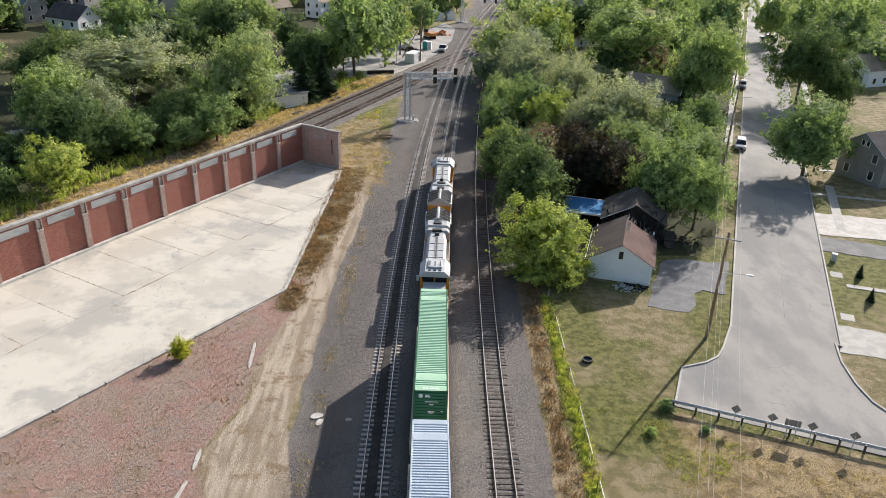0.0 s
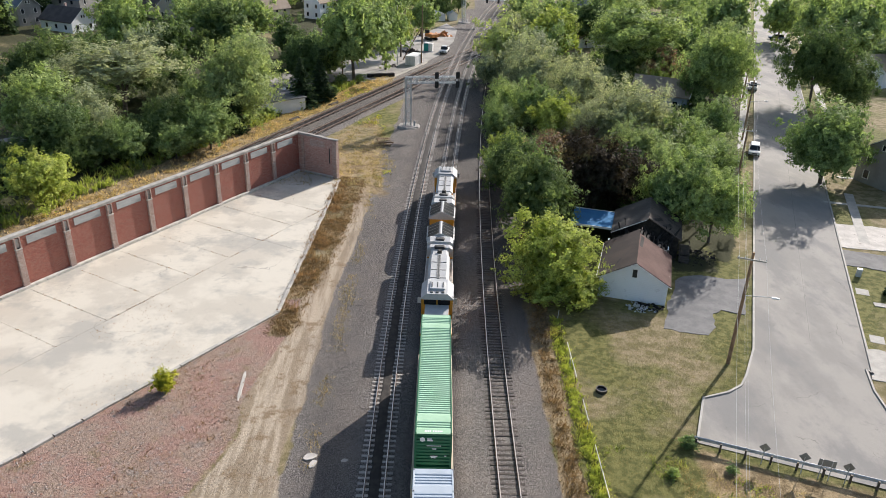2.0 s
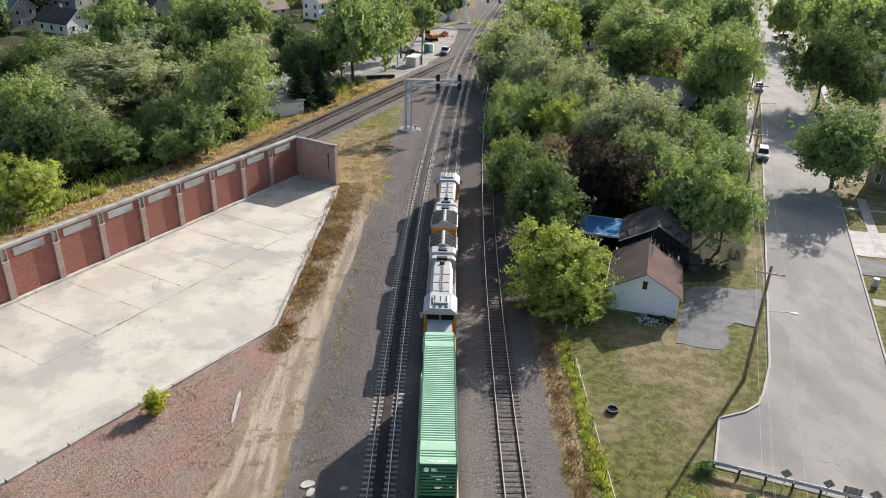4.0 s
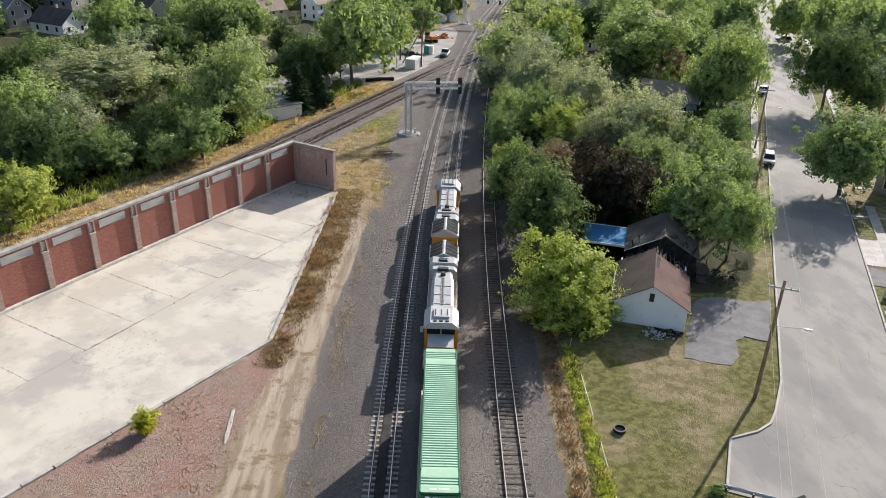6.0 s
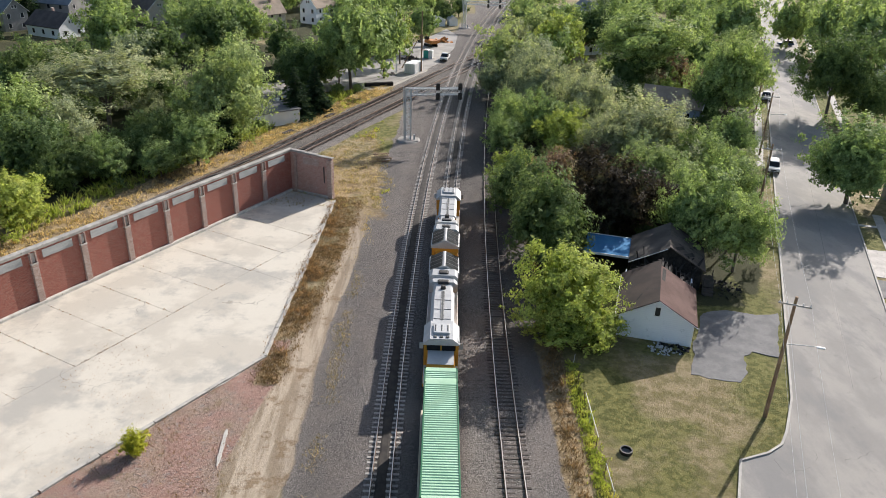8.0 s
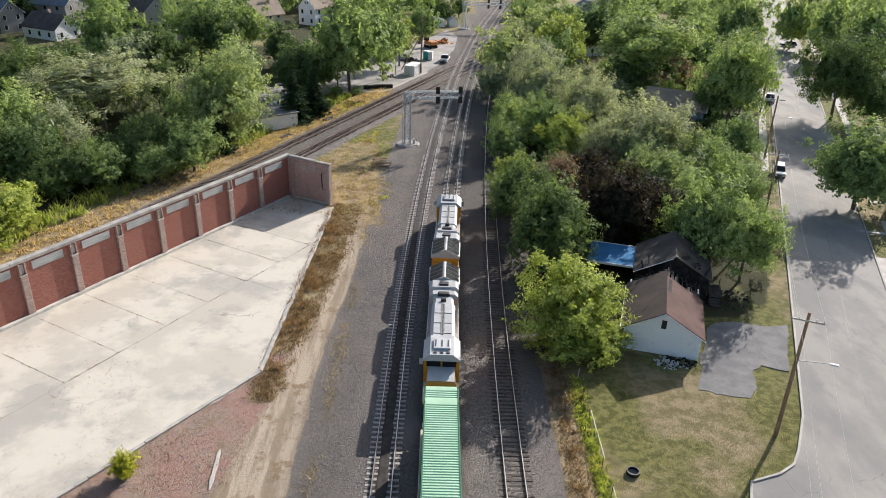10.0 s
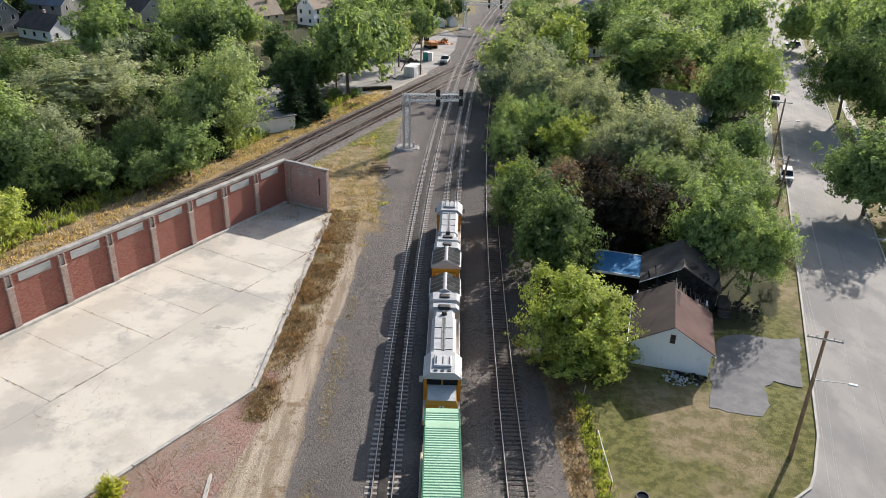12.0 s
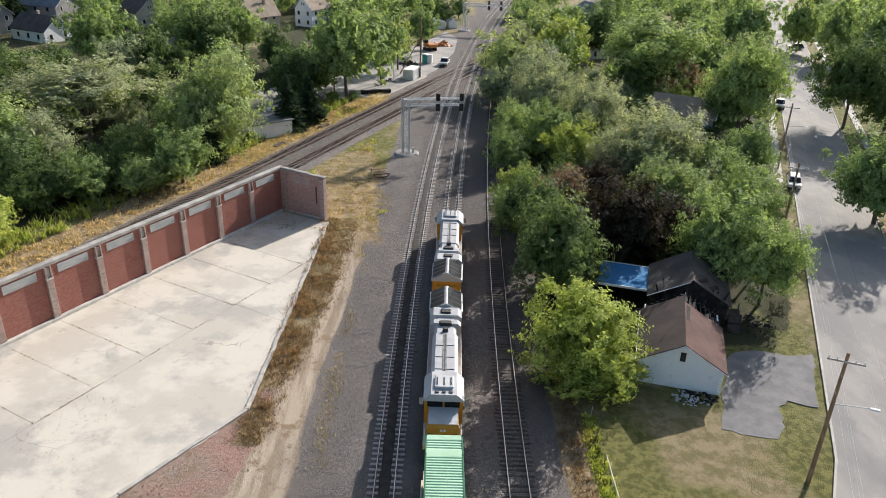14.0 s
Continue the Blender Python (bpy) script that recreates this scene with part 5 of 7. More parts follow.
TREES_LEFT = [
    (-51.7, 98.0, 4.4, 8.0, "y"), (-74.7, 154.5, 6.8, 13.5, "d"), (-71.8, 163.5, 6.0, 12.0, "d"), (-81.0, 155.1, 5.3, 10.5, "d"), (-86.4, 162.6, 3.2, 6.5, "y"), (-64.1, 125.3, 6.2, 12.5, "g"), (-57.6, 125.2, 5.2, 10.4, "o"), (-56.8, 114.3, 5.4, 10.3, "d"),
    (-51.3, 113.4, 3.7, 6.7, "d"), (-47.0, 117.1, 3.7, 7.1, "g"), (-43.9, 124.4, 4.5, 8.5, "d"), (-40.5, 118.9, 3.3, 5.9, "g"), (-36.4, 124.4, 4.7, 8.4, "g"), (-43.1, 145.6, 3.6, 7.5, "g"), (-50.7, 145.8, 3.3, 7.0, "o"), (-49.1, 150.6, 3.5, 7.6, "d"),
    (-34.8, 139.7, 8.1, 17.0, "e"), (-55.1, 209.0, 6.5, 14.2, "d"), (-50.2, 226.3, 6.0, 13.3, "g"), (-63.8, 188.6, 5.8, 12.9, "d"), (-77.7, 199.4, 7.2, 15.9, "g"), (-72.0, 192.5, 4.4, 8.7, "g"), (-61.4, 215.9, 4.0, 7.9, "d"),
    (-58.9, 196.9, 3.6, 7.3, "d"), (-37.1, 203.9, 4.9, 10.8, "d"), (-27.9, 171.6, 5.6, 11.2, "d"), (-24.0, 185.7, 3.7, 7.4, "g"), (-17.0, 177.1, 8.2, 20.5, "g"), (-10.5, 192.3, 6.5, 16.9, "g"), (-7.3, 209.8, 3.9, 12.3, "y"), (-1.6, 230.7, 4.9, 13.7, "g"),
    (5.6, 285.1, 4.0, 8.9, "d"), (11.6, 302.8, 3.4, 7.6, "d"), (1.4, 294.3, 4.6, 10.1, "d"), (-78.0, 253.5, 4.6, 9.3, "g"), (-58.1, 178.5, 3.1, 6.1, "d"), (-60.3, 112.1, 3.3, 5.2, "d"), (-37.2, 143.2, 2.7, 4.9, "g"),
]

for rows, group in ((TREES_WOOD, "trees beside the tracks"), (TREES_STREET, "street trees"), (TREES_LEFT, "trees behind the wall")):
    for x, y, r, h, kind in rows:
        tree(x, y, r, h, kind, group, "near" if y < 172 else "mid")
tree(14.7, 76.0, 5.2, 9.6, "y", "trees beside the tracks")
tree(12.8, 103.0, 4.2, 10.0, "d", "trees beside the tracks")
tree(37.6, 90.5, 3.9, 10.0, "g", "trees beside the tracks")
tree(-63.0, 151.0, 5.0, 7.5, "d", "trees behind the wall")
tree(-51.5, 152.5, 4.5, 7.0, "d", "trees behind the wall")
tree(-57.5, 158.0, 5.0, 8.0, "g", "trees behind the wall")
# two tall spreading trees with bare lower limbs
tree(-57.0, 141.5, 10.2, 14.6, "o", "trees behind the wall", "near", 4.6)
tree(49.0, 184.0, 10.4, 19.0, "g", "trees beside the tracks", "near", 6.6)
for k, (x, y, r, h) in enumerate(((-25.5, 154.2, 3.9, 10.6), (-22.4, 159.0, 3.6, 9.8), (-34.8, 134.5, 2.9, 10.0), (-49.7, 149.0, 2.8, 9.5), (-130.0, 263.0, 5.0, 15.0), (-124, 228, 3.5, 13))):
    spruce(x, y, r, h, k)
# lower trees filling the wood between the large ones
_f, filled = random.Random(33), [(a[0], a[1]) for a in TREES_WOOD]
for k in range(170):
    y = _f.uniform(104, 206)
    x = _f.uniform(track_x(y) + 17.5, road_mid(y) - 11)
    if math.hypot(x - 57, y - 163) < 11 or (x > 46 and y < 162 and y > 132) or any((x - a) ** 2 + (y - b) ** 2 < 22 for a, b in filled):
        continue
    filled.append((x, y))
    tree(x, y, _f.uniform(2.6, 3.8), _f.uniform(5.0, 7.0), "k" if y < 116 and x < 33 else _f.choice("gdo"), "wood trees", "mid")
# the wooded neighbourhood farther off
_r = random.Random(5)
HOUSES_SEEN = [(-106.0, 234.0), (-128.0, 248.0), (-122.0, 272.0), (-92.0, 266.0), (-54.0, 258.0), (-40.0, 270.0), (-66.0, 214.0), (57.0, 160.0), (50.0, 232.0), (-28.0, 160.0), (-36.0, 152.0)]


def hides_house(x, y):
    """Whether a tree at (x, y) would stand on a house or right before its open side."""
    for hx, hy in HOUSES_SEEN:
        ux, uy = hx - 0.0, hy - 8.0
        d = math.hypot(ux, uy)
        ux, uy = ux / d, uy / d
        a = (x - hx) * ux + (y - hy) * uy
        b = abs((x - hx) * uy - (y - hy) * ux)
        if (-75 < a < 12 and b < 8.5) or math.hypot(x - hx, y - hy) < 10:
            return True
    return False


FAR_LEAVES = []
taken = [(a[0], a[1]) for a in TREES_LEFT + TREES_WOOD + TREES_STREET]
for k in range(900):
    y = _r.uniform(176 if k % 3 else 210, 360)
    x = _r.uniform(-190, 240)
    rx, ry = x - road_mid(y), x - track_x(y)
    if abs(rx) < 13 or -26 < ry < 12 or (abs(x - branch_x(y, 2)) < 9) or hides_house(x, y):
        continue
    if any((x - a) ** 2 + (y - b) ** 2 < (52 if x < 0 else 90) for a, b in taken):
        continue
    taken.append((x, y))
    r = _r.uniform(4.2, 6.8) * (1.15 if x < 0 else 1.0)
    if y > 232:
        src = CROWNS_FAR["g"][k % 2]
        co = np.empty(len(src.vertices) * 3, np.float32)
        src.vertices.foreach_get("co", co)
        FAR_LEAVES.append(co.reshape(-1, 3, 3)[k % 3::2] * np.array((r, r, r * 0.95)) * 1.04 + np.array((x, y, r * 0.8)))
        continue
    tree(x, y, r, r * _r.uniform(1.6, 2.1) + (0.2 if x < 0 else 1.5), _r.choice("ggeddo"), "trees of the neighbourhood", "far")
tagged(new("far_woods", tris_mesh("far_woods", np.concatenate(FAR_LEAVES), LEAF["g"])), "distant green tree crowns between the houses", "woods", kind="stuff")


# ---- burnt white house, its wing and the blue-roofed lean-to ----
HX = Vector((0.956, -0.292, 0))
HOUSE_TURN = math.degrees(math.atan2(HX.y, HX.x))
house = thing("house", (19.95, 75.45, -0.15), HOUSE_TURN, "fire-damaged white house with brown shingled gable roof", "house")
W, D, EAVE, APEX = 7.25, 10.6, 2.65, 4.75


def gable_walls(bm, x0, x1, y0, y1, eave, apex, t=0.15, back=True):
    """Four walls of a gabled house, hollow."""
    xm = (x0 + x1) / 2
    for ya, yb in ((y0, y0 + t), (y1 - t, y1))[: 2 if back else 1]:
        lo = [bm.verts.new((x, ya, z)) for x, z in ((x0, 0), (x1, 0), (x1, eave), (xm, apex), (x0, eave))]
        hi = [bm.verts.new((v.co.x, yb, v.co.z)) for v in lo]
        for i in range(5):
            bm.faces.new((lo[i], lo[(i + 1) % 5], hi[(i + 1) % 5], hi[i]))
        bm.faces.new(lo[::-1])
        bm.faces.new(hi)
    box(bm, x0, x0 + t, y0 + t, y1 - t, 0, eave)
    box(bm, x1 - t, x1, y0 + t, y1 - t, 0, eave)


def roof_slab(bm, xe, xr, y0, y1, ze, zr, t=0.14, over=0.35):
    """One pitch of a roof from the eave to the ridge, with an overhang."""
    k = over / abs(xr - xe)
    xo, zo = xe + (xe - xr) * k, ze - (zr - ze) * k
    p = [(xo, y0, zo), (xr, y0, zr), (xr, y1, zr), (xo, y1, zo)]
    lo = [bm.verts.new(q) for q in p]
    hi = [bm.verts.new((q[0], q[1], q[2] + t)) for q in p]
    for i in range(4):
        bm.faces.new((lo[i], lo[(i + 1) % 4], hi[(i + 1) % 4], hi[i]))
    bm.faces.new(hi)
    bm.faces.new(lo[::-1])


bm = bmesh.new()
gable_walls(bm, 0, W, 0, D, EAVE, APEX, 0.15, False)
part("wall", bm, SIDING_WHITE, house, "white horizontal siding")
for xx in np.arange(0.2, W, 0.55):
    bm = bmesh.new()
    bar(bm, (xx, D - 0.1, 0), (xx, D - 0.1, EAVE + min(xx, W - xx) / (W / 2) * (APEX - EAVE) - 0.3), 0.5, 0.1)
    part("back_wall_board", bm, CHARRED, house, "blackened board of the back wall")
bm = bmesh.new()
for k in range(int(APEX / 0.22)):
    z = 0.25 + k * 0.22
    half = W / 2 if z < EAVE else W / 2 * (APEX - z) / (APEX - EAVE)
    if half > 0.25:
        box(bm, W / 2 - half + 0.05, W / 2 + half - 0.05, -0.025, 0, z, z + 0.03)
part("siding_lap", bm, SIDING_WHITE, house)
bm = bmesh.new()
roof_slab(bm, 0, W / 2, -0.3, D - 1.2, EAVE, APEX)
part("roof_west", bm, SHINGLE_BROWN, house, "brown shingles with dark scorched patches")
bm = bmesh.new()
roof_slab(bm, W, W / 2, -0.3, D - 2.6, EAVE, APEX)
part("roof_east", bm, mat("shingles_red_brown", (0.092, 0.046, 0.037), (0.135, 0.074, 0.061), 0.35, 0.95, bump=0.6, fine=12, vary=0.14, stain=(0.25, 0.18, 0.15), stain_at=(0.64, 0.70)), house, "faded red-brown shingles")
bm = bmesh.new()
for y0, y1, f0, f1 in ((D - 2.6, D - 1.6, 0.05, 0.35), (D - 2.6, D - 1.2, 0.75, 0.97)):
    for f in np.linspace(f0, f1, 3):
        bar(bm, (W - f * W / 2, y0, EAVE + f * (APEX - EAVE) + 0.05), (W - f * W / 2 + 0.1, y1, EAVE + f * (APEX - EAVE) + 0.02), 0.25, 0.06)
for f in np.linspace(0.1, 0.95, 7):
    bar(bm, (W - f * W / 2, D - 2.7, EAVE + f * (APEX - EAVE)), (W - f * W / 2, D + 0.4, EAVE + f * (APEX - EAVE) - 0.25), 0.09, 0.1)
part("charred_rafter", bm, CHARRED, house, "exposed charred roof boards")
bm = bmesh.new()
for x0, y0, ln in ((1.35, 1.3, 1.3), (0.7, 0.9, 0.7), (3.95, 5.2, 0.1)):
    if x0 < W / 2:
        z = EAVE + x0 / (W / 2) * (APEX - EAVE) + 0.15
        q = [bm.verts.new((x0 + a, y0 + b, z + a * (APEX - EAVE) / (W / 2))) for a, b in ((0, 0), (0.25, 0.1), (0.25 + ln * 0.35, ln), (ln * 0.35, ln * 0.9))]
        bm.faces.new(q)
q = [bm.verts.new((W / 2 + 0.12 + a, b, APEX - (0.12 + a) * (APEX - EAVE) / (W / 2) + 0.16)) for a, b in ((0, D - 6.0), (0.35, D - 6.0), (0.45, D - 3.0), (0.05, D - 3.0))]
bm.faces.new(q)
part("roof_hole", bm, CHARRED, house, "black burnt-through patches")
for sx, xe in ((-1, 0), (1, W)):
    bm = bmesh.new()
    bar(bm, (W / 2, -0.32, APEX + 0.03), (xe + sx * 0.38, -0.32, EAVE - 0.2), 0.2, 0.05)
    part("bargeboard", bm, WHITE, house)
gv = new("gable_window")
gv.parent = house
bm = bmesh.new()
box(bm, W / 2 - 0.24, W / 2 + 0.24, -0.06, 0.02, 3.0, 3.95)
part("pane", bm, BLACK, gv, "empty black opening")
bm = bmesh.new()
for a in ((W / 2 - 0.33, W / 2 - 0.24, 2.91, 4.04), (W / 2 + 0.24, W / 2 + 0.33, 2.91, 4.04), (W / 2 - 0.24, W / 2 + 0.24, 3.95, 4.04), (W / 2 - 0.24, W / 2 + 0.24, 2.91, 3.0)):
    box(bm, a[0], a[1], -0.08, 0.0, a[2], a[3])
part("frame", bm, WHITE, gv)
for xx in (0.0, W):
    bm = bmesh.new()
    tube(bm, (xx, -0.1, 0), (xx, -0.1, EAVE - 0.1), 0.05, 0.05, 6)
    part("downpipe", bm, WHITE, house)
bm = bmesh.new()
box(bm, -0.45, -0.35, -0.3, D - 1.5, EAVE - 0.28, EAVE - 0.14)
part("gutter", bm, WHITE, house)
# wing behind, roof collapsed at the joint
wing = thing("house_wing", (19.95 + 0.956 * 0.5 + 0.292 * 12.4, 75.45 - 0.292 * 0.5 + 0.956 * 12.4, -0.15), HOUSE_TURN, "burnt rear wing with sagging charred roof", "house")
W2, D2, E2, A2 = 7.9, 7.8, 2.75, 5.0
bm = bmesh.new()
gable_walls(bm, 0, W2, 0.6, D2, E2, A2 - 0.1)
part("wall", bm, CHARRED, wing, "blackened walls")
bm = bmesh.new()
roof_slab(bm, 0, W2 / 2, 0.0, D2, E2, A2)
part("roof_west", bm, SHINGLE_GREY, wing, "dark grey-brown shingles")
bm = bmesh.new()
roof_slab(bm, W2, W2 / 2, 0.3, D2, E2, A2)
part("roof_east", bm, mat("shingles_scorched", (0.080, 0.066, 0.056), (0.14, 0.115, 0.095), 0.5, 0.95, bump=0.6, fine=12, vary=0.14, stain=(0.03, 0.027, 0.024), stain_at=(0.55, 0.66)), wing, "scorched shingles")
rr = random.Random(3)
for k in range(16):
    bm = bmesh.new()
    x = rr.uniform(0.5, W2 - 0.3)
    bar(bm, (x, rr.uniform(-1.6, 0.4), rr.uniform(1.2, 3.2)), (x + rr.uniform(-1.4, 1.4), rr.uniform(0.4, 2.0), rr.uniform(2.4, 4.2)), rr.uniform(0.08, 0.3), 0.06)
    part("charred_beam", bm, CHARRED, wing)
bm = bmesh.new()
bar(bm, (-0.35, -0.05, E2 - 0.1), (W2 / 2 - 0.2, -0.05, A2 - 0.05), 0.16, 0.05)
part("bargeboard", bm, WHITE, wing)
bm = bmesh.new()
for f in (0.25, 0.55):
    q = [bm.verts.new((W2 / 2 + f * W2 / 2 + a, b, A2 - (f * W2 / 2 + a) * (A2 - E2) / (W2 / 2) + 0.16)) for a, b in ((-0.5, 0.9), (-0.1, 0.7), (0.9, 2.4), (0.6, 3.0))]
    bm.faces.new(q)
part("roof_hole", bm, CHARRED, wing)
# joint between house and wing
joint = thing("burnt_passage", (19.95 + 0.956 * 2.8 + 0.292 * 10.6, 75.45 - 0.292 * 2.8 + 0.956 * 10.6, -0.15), HOUSE_TURN, "collapsed burnt-out passage between house and wing", "ruin")
bm = bmesh.new()
box(bm, 0, 3.8, 0, 2.1, 0, 2.2)
for k in range(22):
    x, y = rr.uniform(-0.3, 3.9), rr.uniform(-0.5, 2.4)
    bar(bm, (x, y, 2.1), (x + rr.uniform(-1.2, 1.2), y + rr.uniform(-0.8, 0.8), rr.uniform(2.3, 3.4)), rr.uniform(0.06, 0.25), 0.05)
part("debris", bm, CHARRED, joint)
bm = bmesh.new()
bar(bm, (3.9, -0.6, 0.0), (3.9, -0.6, 2.3), 0.9, 0.08)
part("wall_remnant", bm, SIDING_WHITE, joint, "pale standing wall remnant")
tp = thing("lean_to", (19.95 - 0.956 * 5.2 + 0.292 * 13.9, 75.45 + 0.292 * 5.2 + 0.956 * 13.9, -0.15), HOUSE_TURN, "open lean-to with flat bright blue roof", "lean-to")
bm = bmesh.new()
box(bm, 0, 5.6, 0, 5.6, 2.45, 2.55, 0.02)
part("roof", bm, BLUE_ROOF, tp, "bright blue roof sheet")
bm = bmesh.new()
box(bm, -0.05, 5.65, -0.1, 0.0, 2.35, 2.62, 0.01)
box(bm, 5.6, 5.7, 0.0, 5.6, 2.35, 2.62, 0.01)
box(bm, -0.05, 5.65, 5.6, 5.7, 2.35, 2.62, 0.01)
part("fascia", bm, WHITE, tp)
for xx in (0.1, 2.8, 5.5):
    for yy in (0.1, 5.4):
        bm = bmesh.new()
        box(bm, xx - 0.06, xx + 0.06, yy - 0.06, yy + 0.06, -0.1, 2.45)
        part("post", bm, CHARRED, tp)
bm = bmesh.new()
box(bm, 0.1, 5.5, 5.35, 5.45, -0.1, 2.45)
box(bm, 0.0, 0.1, 0.1, 5.4, -0.1, 2.0)
part("back_wall", bm, CHARRED, tp)
# debris piles
def rubble_heap(name, x, y, r, n, material, label, zmax=0.45, size=(0.1, 0.5)):
    q = random.Random(int(x * 10 + y))
    bm = bmesh.new()
    for _ in range(n):
        a, d = q.uniform(0, 6.28), r * math.sqrt(q.random())
        s = q.uniform(*size)
        m = Matrix.Translation((d * math.cos(a), d * math.sin(a) * 0.7, q.uniform(0, zmax) * (1 - d / r))) @ Euler((q.uniform(-0.7, 0.7), q.uniform(-0.7, 0.7), q.uniform(0, 6))).to_matrix().to_4x4() @ Matrix.Diagonal((s, s * q.uniform(0.2, 0.8), s * q.uniform(0.1, 0.4), 1))
        bmesh.ops.create_cube(bm, size=1.0, matrix=m)
    solid(name, bm, material, label, "debris", kind="stuff", m=Matrix.Translation((x, y, -0.12)))


rubble_heap("debris_pile", 24.4, 72.9, 1.8, 90, GALV, "pile of broken pale siding beside the house", 0.35, (0.08, 0.45))
rubble_heap("charred_debris", 24.8, 73.0, 2.0, 70, CHARRED, "blackened debris beside the house")
rubble_heap("charred_debris", 33.5, 86.0, 3.6, 130, CHARRED, "scattered burnt debris by the house")
porch = thing("porch", (32.0, 85.2, -0.15), HOUSE_TURN, "dark wooden porch with steps beside the burnt wing", "porch")
bm = bmesh.new()
box(bm, 0, 1.3, 0, 3.0, 0.75, 0.9, 0.02)
part("deck", bm, STEEL_DARK, porch)
for a in (0.08, 1.2):
    for b in (0.1, 2.9):
        bm = bmesh.new()
        bar(bm, (a, b, -0.1), (a, b, 1.7), 0.09, 0.09)
        part("post", bm, STEEL_DARK, porch)
for k in range(3):
    bm = bmesh.new()
    box(bm, 0.05, 1.25, -0.3 * (k + 1), -0.3 * k, -0.1, 0.65 - 0.2 * k)
    part("step", bm, STEEL_DARK, porch)


# ---- other houses of the neighbourhood ----
def simple_house(x, y, turn, w, d, eave, apex, wall_m, roof_m, label, storeys=1, chimney=False):
    g = thing("house", (x, y, -0.2), turn, label, "house", "houses of the neighbourhood")
    bm = bmesh.new()
    gable_walls(bm, -w / 2, w / 2, 0, d, eave, apex, 0.2)
    part("wall", bm, wall_m, g)
    for nm, sx in (("roof_west", -1), ("roof_east", 1)):
        bm = bmesh.new()
        roof_slab(bm, sx * w / 2, 0, -0.45, d + 0.45, eave, apex, 0.2, 0.5)
        part(nm, bm, roof_m, g)
        bm = bmesh.new()
        bar(bm, (0, -0.47, apex + 0.08), (sx * (w / 2 + 0.5), -0.47, eave - 0.5 * (apex - eave) / (w / 2) + 0.08), 0.3, 0.06)
        part("bargeboard", bm, WHITE, g)
    spots = [(xx, z) for z in [1.0 + 2.8 * s for s in range(storeys)] for xx in (-w * 0.27, w * 0.27)] + [(-0.45, eave + (apex - eave) * 0.25), (0.45, eave + (apex - eave) * 0.25)]
    for xx, z in spots:
        wd_ = 0.5 if z < eave - 0.4 else 0.3
        win = new("window")
        win.parent = g
        bm = bmesh.new()
        box(bm, xx - wd_, xx + wd_, -0.03, 0.03, z, z + 1.3 * wd_ / 0.5)
        part("pane", bm, GLASS_DARK, win)
        bm = bmesh.new()
        for sx in (-1, 1):
            box(bm, xx + sx * wd_ - 0.06, xx + sx * wd_ + 0.06, -0.07, 0.0, z - 0.08, z + 1.3 * wd_ / 0.5 + 0.08)
        box(bm, xx - wd_, xx + wd_, -0.07, 0.0, z - 0.08, z)
        part("frame", bm, WHITE, win)
    for sx in (-1, 1):
        for k in range(3):
            for s in range(storeys):
                bm = bmesh.new()
                yy = d * (0.2 + 0.3 * k)
                box(bm, sx * w / 2 - 0.04, sx * w / 2 + 0.04, yy - 0.45, yy + 0.45, 1.0 + 2.8 * s, 2.3 + 2.8 * s)
                part("side_window", bm, GLASS_DARK, g)
    if chimney:
        bm = bmesh.new()
        box(bm, w * 0.12, w * 0.12 + 0.7, d * 0.6, d * 0.6 + 0.7, eave, apex + 0.9, 0.03)
        part("chimney", bm, BRICK_PIER, g, "brick chimney")


SIDING_GREY = mat("siding_grey", (0.24, 0.235, 0.235), (0.30, 0.295, 0.29), 0.5, 0.7, bump=0.1, vary=0.06)
SIDING_BEIGE = mat("siding_beige", (0.50, 0.45, 0.37), (0.56, 0.51, 0.43), 0.5, 0.7, bump=0.1, vary=0.06)
SIDING_BLUE = mat("siding_blue_grey", (0.22, 0.27, 0.32), (0.28, 0.33, 0.38), 0.5, 0.7, bump=0.1, vary=0.06)
ROOF_BLUE = mat("shingles_blue_grey", (0.12, 0.15, 0.19), (0.17, 0.20, 0.24), 0.5, 0.9, bump=0.4, vary=0.1)
ROOF_DARK = mat("shingles_dark", (0.075, 0.062, 0.062), (0.11, 0.092, 0.09), 0.5, 0.9, bump=0.4, vary=0.1)
ROOF_TAN = mat("shingles_tan", (0.27, 0.215, 0.165), (0.34, 0.275, 0.215), 0.5, 0.9, bump=0.4, vary=0.1)
simple_house(-104.0, 235.0, 62, 8.5, 14, 3.4, 6.8, SIDING_WHITE, ROOF_DARK, "white gabled house with dark brown roof and chimney", 1, True)
simple_house(-124.3, 243.9, 55, 7.5, 12, 5.8, 9.2, SIDING_GREY, ROOF_BLUE, "grey two-storey house with blue-grey roof and white trim", 2)
simple_house(-116.0, 270.0, 72, 11.0, 16, 5.4, 9.4, SIDING_GREY, ROOF_BLUE, "large grey house with blue-grey roof and chimney", 2, True)
simple_house(-140.0, 282.0, 80, 11.0, 18, 5.2, 9.0, SIDING_BEIGE, ROOF_BLUE, "long house with blue-grey roof", 2)
simple_house(-88.5, 266.0, 48, 9.0, 12, 4.6, 8.4, SIDING_BEIGE, ROOF_DARK, "house with dark roof and pale gable", 1)
simple_house(-57.0, 259.0, -38, 7.5, 11, 5.2, 9.6, SIDING_BEIGE, ROOF_TAN, "beige gabled house with tan roof and chimney", 2, True)
simple_house(-41.0, 274.0, -30, 7.0, 11, 6.0, 10.0, SIDING_WHITE, ROOF_TAN, "white house among trees", 2, True)
